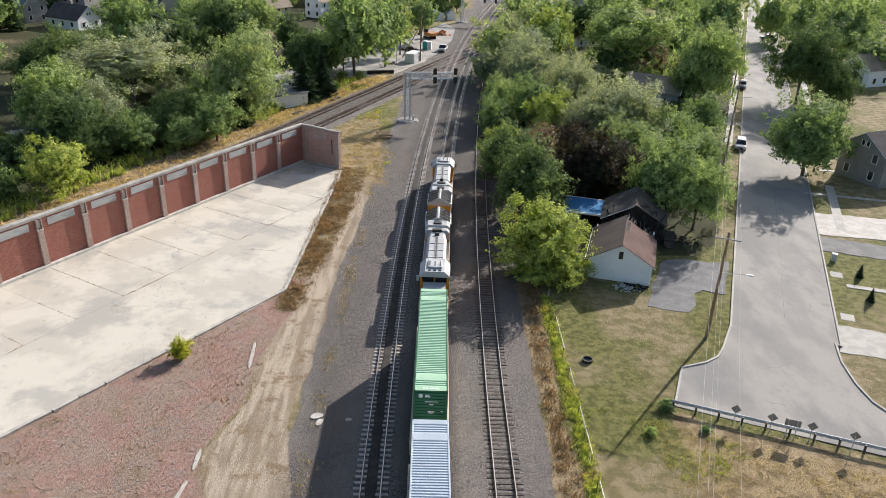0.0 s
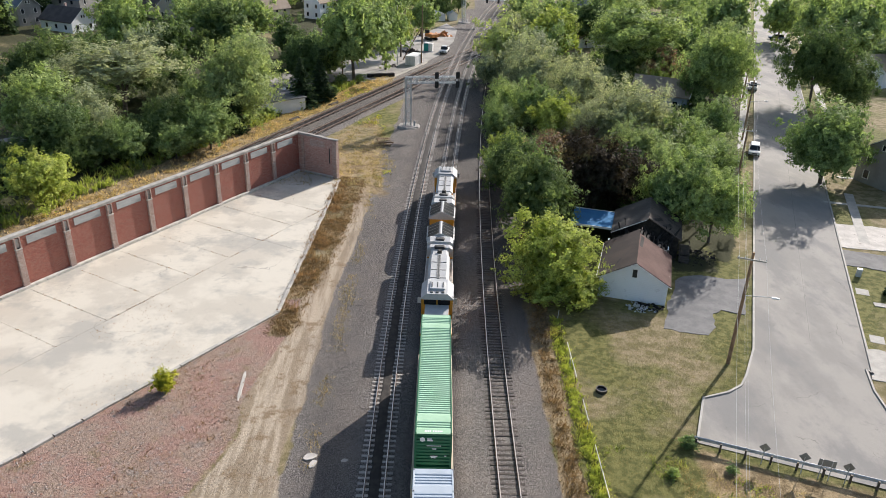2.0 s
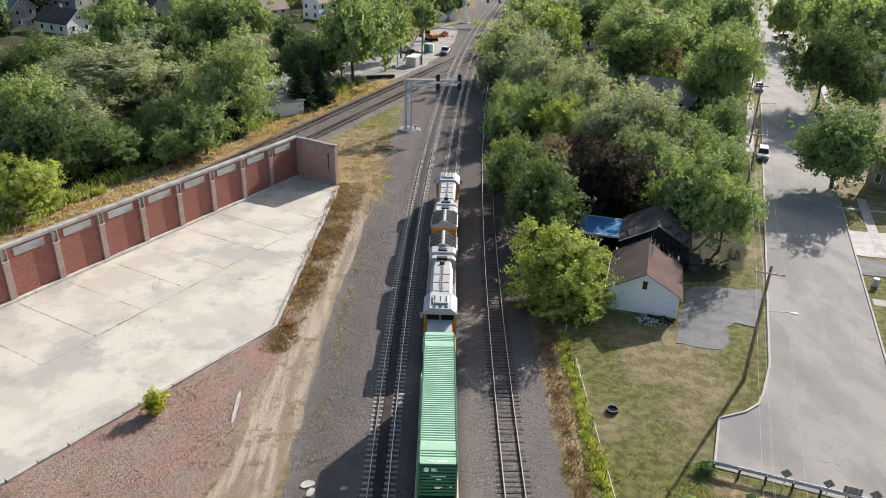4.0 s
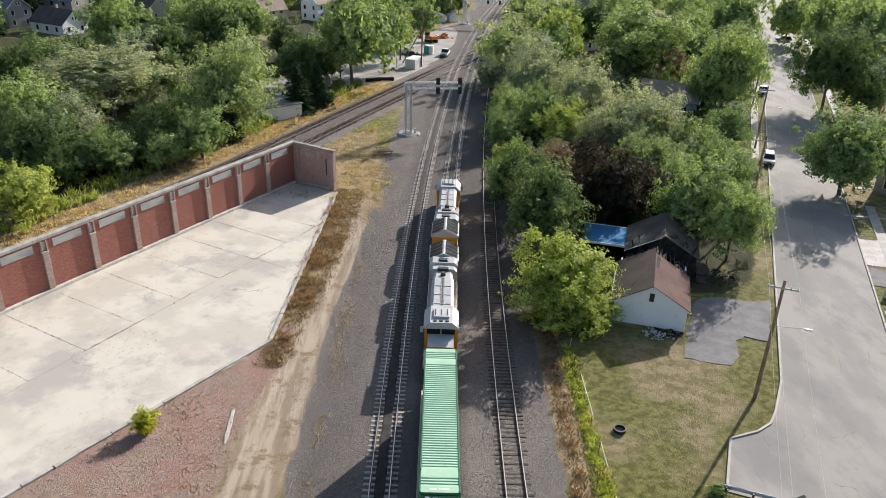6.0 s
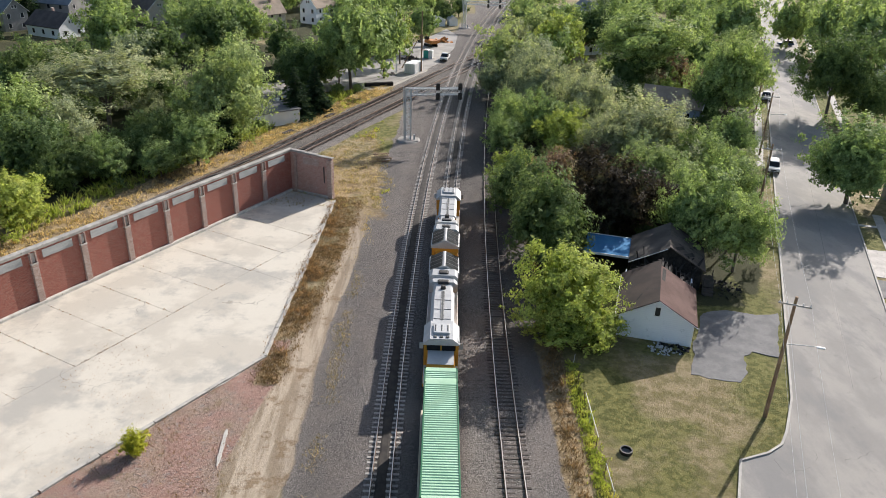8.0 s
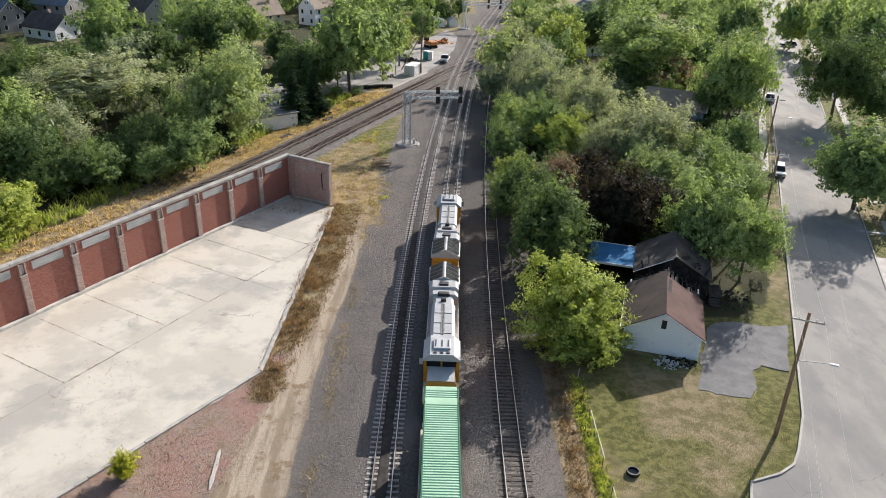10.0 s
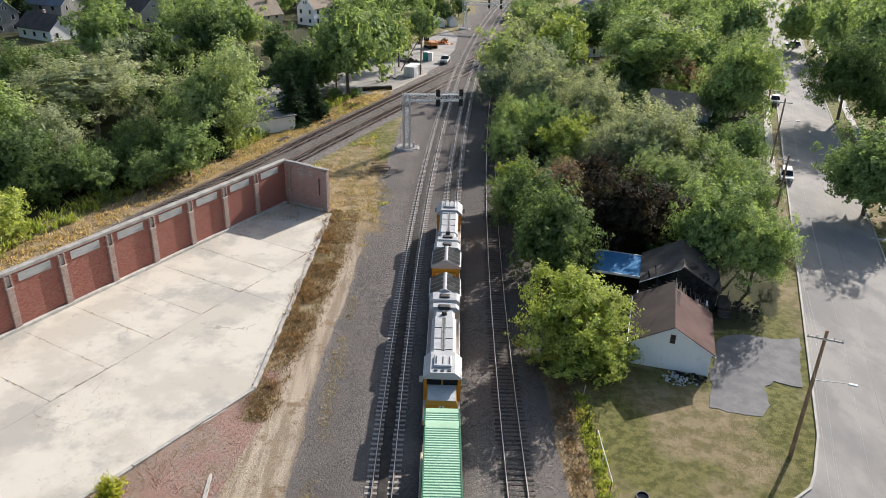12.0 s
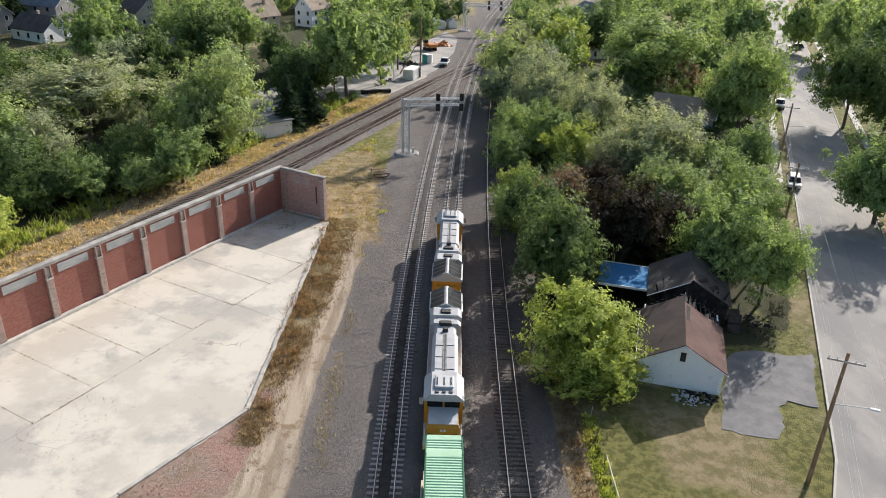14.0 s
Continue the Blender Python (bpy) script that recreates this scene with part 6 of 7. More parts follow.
simple_house(-66.0, 213.0, 10, 7.0, 9, 2.6, 4.4, SIDING_BEIGE, ROOF_TAN, "low garage with pale tan roof", 1)
simple_house(-100.0, 300.0, 60, 10.0, 14, 5.4, 9.0, SIDING_WHITE, ROOF_BLUE, "white house with blue-grey roof", 2)
simple_house(-168.0, 272.0, 70, 10.0, 14, 5.4, 9.0, SIDING_BLUE, ROOF_BLUE, "blue-grey house with blue-grey roof", 2)
simple_house(57.0, 160.0, 62, 8.0, 12, 3.6, 6.2, SIDING_BLUE, ROOF_TAN, "blue-grey house with tan roof under the trees", 1)
simple_house(50.0, 232.0, 20, 8.0, 13, 3.0, 5.0, SIDING_WHITE, ROOF_TAN, "low white house among trees", 1)
simple_house(72.4, 113.0, -68, 8.6, 12, 5.4, 8.2, SIDING_GREY, ROOF_DARK, "grey-sided two-storey house with white trim", 2)
simple_house(80.0, 268.0, 20, 9.0, 12, 3.4, 6.0, SIDING_BEIGE, ROOF_TAN, "beige house with tan roof", 1)
simple_house(66.0, 305.0, 20, 9.0, 14, 3.4, 6.0, SIDING_WHITE, ROOF_BLUE, "white house with blue-grey roof", 1)
simple_house(112.0, 190.0, -68, 9.0, 12, 4.6, 7.6, SIDING_WHITE, ROOF_TAN, "white house with tan roof", 1)
# low shed near the spruces
shed = thing("shed", (-38.2, 149.5, -0.2), -52, "low white shed with flat grey roof", "shed")
bm = bmesh.new()
box(bm, 0, 7.0, 0, 12.0, 0, 2.7)
part("wall", bm, WHITE, shed)
bm = bmesh.new()
box(bm, -0.3, 7.3, -0.3, 12.3, 2.7, 2.9, 0.03)
part("roof", bm, ASPHALT_OLD, shed, "grey flat roof")


for sx, sy, sw in ((3.6, 277.5, 5.0), (9.0, 279.5, 3.0)):
    g = thing("garden_shed", (sx, sy, -0.2), 12, "small white shed with pale gable roof", "shed", "white sheds")
    bm = bmesh.new()
    gable_walls(bm, -sw / 2, sw / 2, 0, 4.0, 2.3, 3.4)
    part("wall", bm, WHITE, g)
    for nm, k in (("roof_west", -1), ("roof_east", 1)):
        bm = bmesh.new()
        roof_slab(bm, k * sw / 2, 0, -0.2, 4.2, 2.3, 3.4, 0.1, 0.2)
        part(nm, bm, GALV, g)


# ---- utility poles, wires, vehicles ----
ARM_WOOD = mat("weathered_wood", (0.34, 0.32, 0.29), (0.48, 0.46, 0.43), 2.0, 0.9, bump=0.4, fine=20)


def utility_pole(x, y, h, turn, arm=True, lamp=False, label="wooden utility pole with crossarm"):
    g = thing("utility_pole", (x, y, -0.2), turn, label, "utility pole", "utility poles")
    bm = bmesh.new()
    tube(bm, (0, 0, -0.3), (0, 0, h), 0.19, 0.12, 10)
    part("pole", bm, POLE_WOOD, g)
    if arm:
        bm = bmesh.new()
        box(bm, -1.25, 1.25, -0.2, -0.09, h - 0.75, h - 0.62)
        part("crossarm", bm, ARM_WOOD, g, "pale weathered crossarm")
        for xx in (-1.15, -0.6, 0.6, 1.15):
            bm = bmesh.new()
            tube(bm, (xx, -0.14, h - 0.62), (xx, -0.14, h - 0.42), 0.05, 0.03, 6)
            part("insulator", bm, WHITE, g)
    if lamp:
        lm = new("lamp_arm")
        lm.parent = g
        bm = bmesh.new()
        tube(bm, (0.1, 0, 7.6), (2.4, -0.2, 8.0), 0.035, 0.035, 6)
        part("arm", bm, GALV, lm)
        bm = bmesh.new()
        box(bm, 2.3, 3.0, -0.36, -0.06, 7.9, 8.05, 0.06)
        part("lamp_head", bm, WHITE, lm, "pale street lamp head")
    return g


POLES = [(29.97, 62.4, 12.0), (46.9, 106.5, 11.5), (60.2, 137.7, 11.5), (73.0, 170.8, 11.0), (87.0, 205.0, 11.0)]
for k, (x, y, h) in enumerate(POLES):
    utility_pole(x, y, h, -21.8, True, k in (0, 2))
utility_pole(16.5, 27.0, 11.5, -21.8)


def wire(a, b, sag, r=0.012):
    bm = bmesh.new()
    a, b = Vector(a), Vector(b)
    side = Vector((b.y - a.y, a.x - b.x, 0)).normalized() * r
    up = Vector((0, 0, r))
    prev = None
    for f in np.linspace(0, 1, 11):
        p = a.lerp(b, f) - Vector((0, 0, sag * 4 * f * (1 - f)))
        ring = [bm.verts.new(p + o) for o in (side, up, -side, -up)]
        if prev:
            for i in range(4):
                bm.faces.new((prev[i], prev[(i + 1) % 4], ring[(i + 1) % 4], ring[i]))
        else:
            bm.faces.new(ring)
        prev = ring
    bm.faces.new(prev[::-1])
    return solid("overhead_wire", bm, GALV, "thin overhead wire strung between poles", "wire", "overhead wires")


chain = [(16.5, 27.0, 11.5)] + POLES
for (x0, y0, h0), (x1, y1, h1) in zip(chain, chain[1:]):
    for o, dz in ((-1.15, -0.6), (-0.6, -0.6), (1.15, -0.6), (0.0, -2.6)):
        wire((x0 + o * 0.93, y0 - o * 0.37, h0 + dz), (x1 + o * 0.93, y1 - o * 0.37, h1 + dz), 0.7, 0.0065)
utility_pole(-20.2, 181.4, 8.6, 20, False, False, "grey wooden pole with transformer box")
utility_pole(-10.5, 195.4, 8.4, 20, False, False, "thin grey wooden pole")
utility_pole(-1.5, 201.5, 15.0, 0, False, False, "tall dark wooden pole")
wire((-20.2, 181.4, 7.6), (-10.5, 195.4, 8.0), 2.0, 0.03)
bm = bmesh.new()
tube(bm, (0, 0, -0.2), (0, 0, 15.0), 0.13, 0.08, 8)
solid("light_mast", bm, GALV, "tall slender grey steel mast", "mast", m=pose(-7.8, 198.8, -0.1))
bm = bmesh.new()
tube(bm, (-5.0, 1.0, 0.3), (-0.3, 0.0, 9.0), 0.16, 0.1, 8)
solid("leaning_pole", bm, POLE_WOOD, "wooden pole leaning beside the tall one", "pole", m=pose(-1.5, 203.0, -0.1))
bm = bmesh.new()
box(bm, -0.35, 0.35, -0.55, -0.15, 6.2, 7.2, 0.06)
solid("transformer", bm, GALV, "grey transformer box fixed to a pole", "transformer", m=pose(-20.2, 181.4, 0))


def car(x, y, turn, paint, label, kind="suv"):
    g = thing("car", (x, y, ROAD_Z), turn, label, "car", "parked vehicles")
    L, Wd, Hb, Ht = (5.0, 0.95, 1.0, 1.75) if kind == "suv" else (5.8, 1.0, 1.1, 1.95)
    bm = bmesh.new()
    sec = [(-L / 2, 0.45), (-L / 2, 0.85), (-L / 2 + 0.15, Hb), (L / 2 - 0.1, Hb), (L / 2, 0.85), (L / 2, 0.45)]
    lo = [bm.verts.new((-Wd, a, b)) for a, b in sec]
    hi = [bm.verts.new((Wd, a, b)) for a, b in sec]
    for i in range(6):
        bm.faces.new((lo[i], lo[(i + 1) % 6], hi[(i + 1) % 6], hi[i]))
    bm.faces.new(lo)
    bm.faces.new(hi[::-1])
    bmesh.ops.bevel(bm, geom=bm.edges[:], offset=0.06, segments=2, affect="EDGES")
    part("body", bm, paint, g)
    c1 = L / 2 - 0.25 if kind == "suv" else 0.7
    c0 = -L / 2 + 1.35
    for nm, mt, gap in (("cabin_glass", GLASS_DARK, 0.0), ("cabin_roof", paint, 0.02)):
        bm = bmesh.new()
        if nm == "cabin_glass":
            p = [(-Wd + 0.04, c0, Hb), (Wd - 0.04, c0, Hb), (Wd - 0.04, c1, Hb), (-Wd + 0.04, c1, Hb), (-Wd + 0.22, c0 + 0.7, Ht - 0.05), (Wd - 0.22, c0 + 0.7, Ht - 0.05), (Wd - 0.22, c1 - 0.25, Ht - 0.05), (-Wd + 0.22, c1 - 0.25, Ht - 0.05)]
        else:
            p = [(-Wd + 0.2, c0 + 0.62, Ht - 0.08), (Wd - 0.2, c0 + 0.62, Ht - 0.08), (Wd - 0.2, c1 - 0.2, Ht - 0.08), (-Wd + 0.2, c1 - 0.2, Ht - 0.08), (-Wd + 0.28, c0 + 0.75, Ht), (Wd - 0.28, c0 + 0.75, Ht), (Wd - 0.28, c1 - 0.3, Ht), (-Wd + 0.28, c1 - 0.3, Ht)]
        v = [bm.verts.new(q) for q in p]
        for f in ((3, 2, 1, 0), (4, 5, 6, 7), (0, 1, 5, 4), (1, 2, 6, 5), (2, 3, 7, 6), (3, 0, 4, 7)):
            bm.faces.new([v[i] for i in f])
        part(nm, bm, mt, g)
    for sx in (-1, 1):
        for yy in (-L / 2 + 0.95, L / 2 - 0.95):
            wh = new("wheel")
            wh.parent = g
            wh.location = (sx * (Wd - 0.12), yy, 0.36)
            bm = bmesh.new()
            tube(bm, (-0.12, 0, 0), (0.12, 0, 0), 0.36, 0.36, 16)
            part("tyre", bm, RUBBER, wh)
            bm = bmesh.new()
            tube(bm, (-0.13, 0, 0), (0.13, 0, 0), 0.21, 0.21, 12)
            part("rim", bm, GALV, wh)
        bm = bmesh.new()
        box(bm, sx * 0.68 - 0.2, sx * 0.68 + 0.2, -L / 2 - 0.02, -L / 2 + 0.05, 0.68, 0.85, 0.02)
        part("headlight", bm, GALV, g)
    bm = bmesh.new()
    box(bm, -0.42, 0.42, -L / 2 - 0.02, -L / 2 + 0.05, 0.6, 0.82, 0.02)
    box(bm, -Wd + 0.05, Wd - 0.05, -L / 2 - 0.05, -L / 2 + 0.06, 0.42, 0.55, 0.03)
    part("grille", bm, BLACK, g)
    return g


car(59.1, 129.3, -21.8, CAR_WHITE, "white sport utility vehicle parked at the kerb")
car(79.3, 181.0, -21.8, CAR_SILVER, "silver pickup truck parked at the kerb", "truck")
car(4.9, 217.5, -10.0, CAR_WHITE, "white work truck standing in the gravel yard", "truck")
car(118.0, 258.0, -100.0, CAR_BLUE, "dark car parked off the street")
car(128.5, 283.0, -21.8, CAR_SILVER, "silver car far along the street")
car(-29.5, 163.5, 60.0, CAR_SILVER, "silver pickup parked by the shed", "truck")
car(-26.6, 158.8, 60.0, CAR_BLUE, "blue car parked by the shed")

# ---- work yard ----
g = thing("portable_toilet", (-0.3, 219.5, -0.1), -15, "teal and white portable toilet cabin", "portable toilet")
bm = bmesh.new()
box(bm, -0.65, 0.65, -0.65, 0.65, 0.05, 2.2, 0.04)
part("cabin", bm, TEAL, g)
bm = bmesh.new()
loft(bm, [(-0.7, 2.2), (0.7, 2.2), (0.5, 2.45), (-0.5, 2.45)], (-0.7, 0.7))
part("roof", bm, WHITE, g)
bm = bmesh.new()
box(bm, 0.72, 1.9, -0.6, 0.6, 0.0, 2.3, 0.05)
part("side_cabin", bm, WHITE, g)
g = thing("storage_container", (-4.4, 198.2, -0.1), -20, "small white steel storage container", "container")
bm = bmesh.new()
box(bm, -1.4, 1.4, 0, 5.5, 0.1, 2.5, 0.03)
part("body", bm, WHITE, g)
bm = bmesh.new()
for k in range(14):
    box(bm, 1.4, 1.43, 0.3 + k * 0.36, 0.45 + k * 0.36, 0.2, 2.4)
    box(bm, -1.43, -1.4, 0.3 + k * 0.36, 0.45 + k * 0.36, 0.2, 2.4)
part("ribs", bm, WHITE, g)
bm = bmesh.new()
for xx in (-0.7, -0.2, 0.2, 0.7):
    tube(bm, (xx, -0.04, 0.2), (xx, -0.04, 2.4), 0.03, 0.03, 6)
part("lock_rod", bm, GALV, g)
g = thing("excavator", (1.0, 238.0, -0.1), 35, "orange tracked excavator with folded boom", "excavator")
for sx in (-1, 1):
    bm = bmesh.new()
    box(bm, sx * 1.1 - 0.3, sx * 1.1 + 0.3, -1.9, 1.9, 0, 0.85, 0.25)
    part("track", bm, RUBBER, g)
bm = bmesh.new()
box(bm, -1.3, 1.3, -2.0, 1.7, 0.95, 2.0, 0.15)
part("house_body", bm, ORANGE, g)
bm = bmesh.new()
box(bm, -1.25, -0.3, 0.3, 1.8, 2.0, 3.0, 0.12)
part("cab", bm, GLASS_DARK, g)
bm = bmesh.new()
bar(bm, (0.3, 1.5, 1.6), (0.6, 4.2, 4.2), 0.5, 0.6)
bar(bm, (0.6, 4.2, 4.2), (0.8, 6.6, 2.6), 0.4, 0.45)
part("boom", bm, ORANGE, g)
bm = bmesh.new()
bar(bm, (0.8, 6.6, 2.7), (0.8, 6.9, 0.6), 0.3, 0.35)
box(bm, 0.3, 1.3, 6.4, 7.4, 0.0, 0.8, 0.1)
part("bucket", bm, STEEL_DARK, g)
rubble_heap("scrap_heap", -4.8, 216.5, 2.6, 60, STEEL_DARK, "heap of dark scrap and machinery in the yard", 1.6, (0.3, 1.4))
rubble_heap("scrap_heap", 4.5, 246.0, 3.2, 50, ORANGE, "orange machine parts in the yard", 1.4, (0.3, 1.5))
rubble_heap("scrap_heap", -8.6, 196.2, 1.3, 25, STEEL_DARK, "small heap of scrap beside the mast", 0.8, (0.2, 0.8))
rubble_heap("scrap_heap", -31.5, 147.0, 3.0, 60, STEEL_DARK, "scrap stacked beside the shed", 0.9, (0.3, 1.2))
bm = bmesh.new()
box(bm, -3.4, 3.4, -0.5, 0.5, -0.2, 0.75, 0.06)
solid("culvert_head", bm, CHARRED, "dark timber culvert head beside the branch line", "culvert", m=pose(-11.2, 184.0, 0, 0, 0, 20))
for k, (x, y, a) in enumerate(((-25.3, 144.0, 62), (-19.0, 156.4, 60))):
    bm = bmesh.new()
    for j in range(3):
        bar(bm, (-1.5, j * 0.28, 0.12 + 0.1 * (j % 2)), (1.4, j * 0.28 + 0.1, 0.14 + 0.1 * (j % 2)), 0.23, 0.2)
    solid("tie_stack", bm, TIE_WOOD, "few discarded wooden ties beside the branch line", "timber", "discarded ties", m=pose(x, y, -0.05, 0, 0, a))
bm = bmesh.new()
for j in range(6):
    bar(bm, (-1.1 + 0.4 * j, -1.4, 0.55), (-1.0 + 0.38 * j, 1.4, 0.6), 0.13, 0.1)
for yy in (-1.3, 1.2):
    bar(bm, (-1.4, yy, 0.42), (1.4, yy + 0.2, 0.42), 0.14, 0.12)
    for xx in (-1.1, 1.1):
        bar(bm, (xx, yy, -0.2), (xx, yy, 0.5), 0.14, 0.14)
bar(bm, (-2.2, -1.9, 0.1), (0.8, -1.8, 0.2), 0.2, 0.18)
solid("pallet_rack", bm, POLE_WOOD, "weathered wooden rack standing in dry grass", "timber rack", m=pose(-7.2, 130.6, -0.15, 0, 0, 15))
# fire ring on the lawn
bm = bmesh.new()
n = 24
for r0, r1, z0, z1 in ((0.42, 0.52, -0.2, 0.22),):
    rings = [[bm.verts.new((r * math.cos(2 * math.pi * i / n), r * math.sin(2 * math.pi * i / n), z)) for i in range(n)] for r, z in ((r0, z0), (r0, z1), (r1, z1), (r1, z0))]
    for a, b in zip(rings, rings[1:]):
        for i in range(n):
            bm.faces.new((a[i], a[(i + 1) % n], b[(i + 1) % n], b[i]))
fr = thing("fire_ring", (16.6, 57.5, 0.0), 0, "rusty black steel fire ring with ash", "fire ring")
part("ring", bm, BLACK, fr)
bm = bmesh.new()
bmesh.ops.create_circle(bm, cap_ends=True, segments=24, radius=0.43, matrix=Matrix.Translation((0, 0, -0.02)))
part("ash", bm, ASPHALT_OLD, fr, "grey ash bed")
# flat pale stones on the ballast edge
for x, y, s, a in ((-8.2, 48.3, 0.95, 20), (-7.9, 47.5, 0.7, 70), (-5.5, 47.9, 0.45, 10)):
    bm = bmesh.new()
    pts = [(s * rr.uniform(0.55, 0.8) * math.cos(t), s * rr.uniform(0.3, 0.5) * math.sin(t)) for t in np.linspace(0, 5.6, 8)]
    prism(bm, pts, -0.15, 0.09)
    solid("flat_stone", bm, CONCRETE_OLD, "flat pale concrete fragment on the ballast", "stone", "pale stones", m=pose(x, y, -0.08, 0, 0, a))
for x, y in ((43.5, 55.6), (47.3, 67.2), (51.3, 77.6)):
    bm = bmesh.new()
    box(bm, -0.7, 0.7, -0.8, 0.8, -0.2, 0.03, 0.02)
    solid("utility_cover", bm, KERB, "pale concrete slab in the verge", "utility cover", "verge slabs", m=pose(x, y, -0.12, 0, 0, -22))

g = thing("utility_box", (52.9, 81.6, -0.15), -22, "small pale green utility box on the verge", "utility box")
bm = bmesh.new()
box(bm, -0.28, 0.28, -0.25, 0.25, 0, 0.95, 0.03)
part("cabinet", bm, GALV, g)
bm = bmesh.new()
box(bm, -0.32, 0.32, -0.29, 0.29, 0.95, 1.05, 0.03)
part("lid", bm, WHITE, g)
# remains of concrete strips lying in the rubble
for (x0, y0), (x1, y1) in (((-15.5, 55.2), (-15.8, 59.6)), ((-16.7, 41.6), (-16.75, 43.9)), ((-17.1, 38.2), (-16.8, 40.4)), ((-19.0, 64.2), (-16.6, 67.4))):
    q, bm = random.Random(int(y0)), bmesh.new()
    n = 9
    left, right = [], []
    for k in range(n):
        f, w = k / (n - 1), q.uniform(0.08, 0.19) * (0.4 if k in (0, n - 1) else 1)
        x, y = x0 + (x1 - x0) * f, y0 + (y1 - y0) * f
        left.append((x - w, y))
        right.append((x + w, y + q.uniform(-0.05, 0.05)))
    prism(bm, right + left[::-1], -0.2, -0.03)
    solid("concrete_strip", bm, CONCRETE_OLD, "pale broken concrete strip flush with the rubble", "concrete strip", "concrete strips")

# old wire fence between ballast and lawn
fence = thing("wire_fence", (13.9, 34.0, -0.2), -1.0, "old leaning wire fence with rusty posts and pale top rail", "fence")
for k in range(13):
    bm = bmesh.new()
    tube(bm, (0.05 * math.sin(k * 2.1), k * 3.0, -0.2), (0.05 * math.sin(k * 2.1) + 0.1 * math.cos(k), k * 3.0, 1.25), 0.035, 0.035, 6)
    part("post", bm, RAIL_RUST if k % 3 else GALV, fence)
for k in (0, 1, 3, 4, 6, 8, 9):
    bm = bmesh.new()
    tube(bm, (0.05, k * 3.0, 1.2), (0.08, k * 3.0 + 3.0, 1.15), 0.03, 0.03, 6)
    part("top_rail", bm, WHITE if k % 2 else GALV, fence)


# ---- weeds, shrubs, rubble ----
def tufts(name, pts, hmin, hmax, kind, label, blades=7, width=0.05, lean=0.45, spread=0.16):
    rng = np.random.default_rng(len(pts))
    n = len(pts) * blades
    base = np.repeat(np.asarray(pts, float), blades, 0)
    base[:, :2] += rng.normal(0, spread, (n, 2))
    h = rng.uniform(hmin, hmax, (n, 1))
    a = rng.uniform(0, 6.283, n)
    side = np.stack([np.cos(a), np.sin(a), np.zeros(n)], 1)
    tip = np.stack([rng.normal(0, lean, n), rng.normal(0, lean, n), np.ones(n)], 1) * h
    w = width * rng.uniform(0.6, 1.5, (n, 1))
    v = np.stack([base - side * w, base + side * w, base + tip * 0.6 + side * w * 1.6, base + tip - side * w * 0.3], 1)
    ob = new(name, quads_mesh(name, v, LEAF[kind]))
    return tagged(ob, label, "weeds", kind="stuff")


def scatter(n, x0, x1, y0, y1, keep, seed):
    rng = np.random.default_rng(seed)
    x, y = rng.uniform(x0, x1, n), rng.uniform(y0, y1, n)
    k = keep(x, y) > rng.random(n)
    x, y = x[k], y[k]
    return np.stack([x, y, ground_z(x, y) - 0.03], 1)


dry_at = lambda x, y: zones(x, y)["dry"]
strip_at = lambda x, y: zones(x, y)["dry"] * (x > np.interp(y, (66, 110), (-15.2, -13.4)))
tufts("dry_weeds_slab_edge", scatter(8000, -15.5, -9.0, 66, 112, strip_at, 1), 0.05, 0.3, "r", "dry brown weeds along the slab edge", 7, 0.022, 0.5, 0.3)
tufts("brown_weeds_slab_edge", scatter(900, -15.3, -11.8, 70, 110, lambda x, y: strip_at(x, y) * (field(x, y, 2.5) > 0.5), 12), 0.2, 0.75, "r", "brown dead weeds along the slab edge", 9, 0.02, 0.4, 0.2)
tufts("dry_grass_verge", scatter(5200, -30, -3, 108, 180, dry_at, 2), 0.08, 0.36, "w", "dry yellow grass between the tracks", 9, 0.035, 0.5, 0.35)
tufts("green_weeds_verge", scatter(900, -18, -4, 112, 170, lambda x, y: dry_at(x, y) * (field(x, y, 9.0) > 0.5), 21), 0.2, 0.6, "t", "green weeds among the dry grass")
tufts("dry_grass_behind_wall", scatter(15000, -75, -8, 60, 185, lambda x, y: soft(np.abs(branch_off(x, y) - 5.5) - 2.3, 0.8), 3), 0.2, 0.55, "w", "dry golden grass strip behind the wall", 8, 0.035, 0.5, 0.3)
tufts("tall_grass_behind_wall", scatter(9000, -80, -14, 60, 175, lambda x, y: soft(np.abs(branch_off(x, y) - 10.3) - 2.4, 1.2), 4), 0.6, 1.5, "t", "tall green grass under the trees", 7, 0.07)
fence_x = lambda y: 13.6 + 0.012 * (y - 40) + np.maximum(y - 66, 0) * 0.05
tufts("green_weeds_fence", scatter(1500, 12.0, 16.0, 34, 70, lambda x, y: soft(np.abs(x - fence_x(y) - 0.2) - 0.5, 0.4), 5), 0.08, 0.42, "t", "bright green weeds along the ballast edge", 16, 0.035, 0.5, 0.22)
tufts("dead_weeds_fence", scatter(1700, 10.0, 14.0, 34, 95, lambda x, y: soft(np.abs(x - fence_x(y) + 1.5) - 0.7, 0.6) * 0.8, 6), 0.08, 0.4, "r", "reddish dead weeds along the ballast edge", 13, 0.025, 0.5, 0.25)
tufts("weeds_ballast", scatter(2600, -9.6, -5.8, 34, 130, lambda x, y: (field(x, y, 4.0) > 0.5) * np.exp(-((x + 8.3 - 0.01 * (y - 40)) / 0.5) ** 2), 7), 0.08, 0.3, "w", "sparse dry weeds in the ballast", 6, 0.02, 0.6, 0.3)
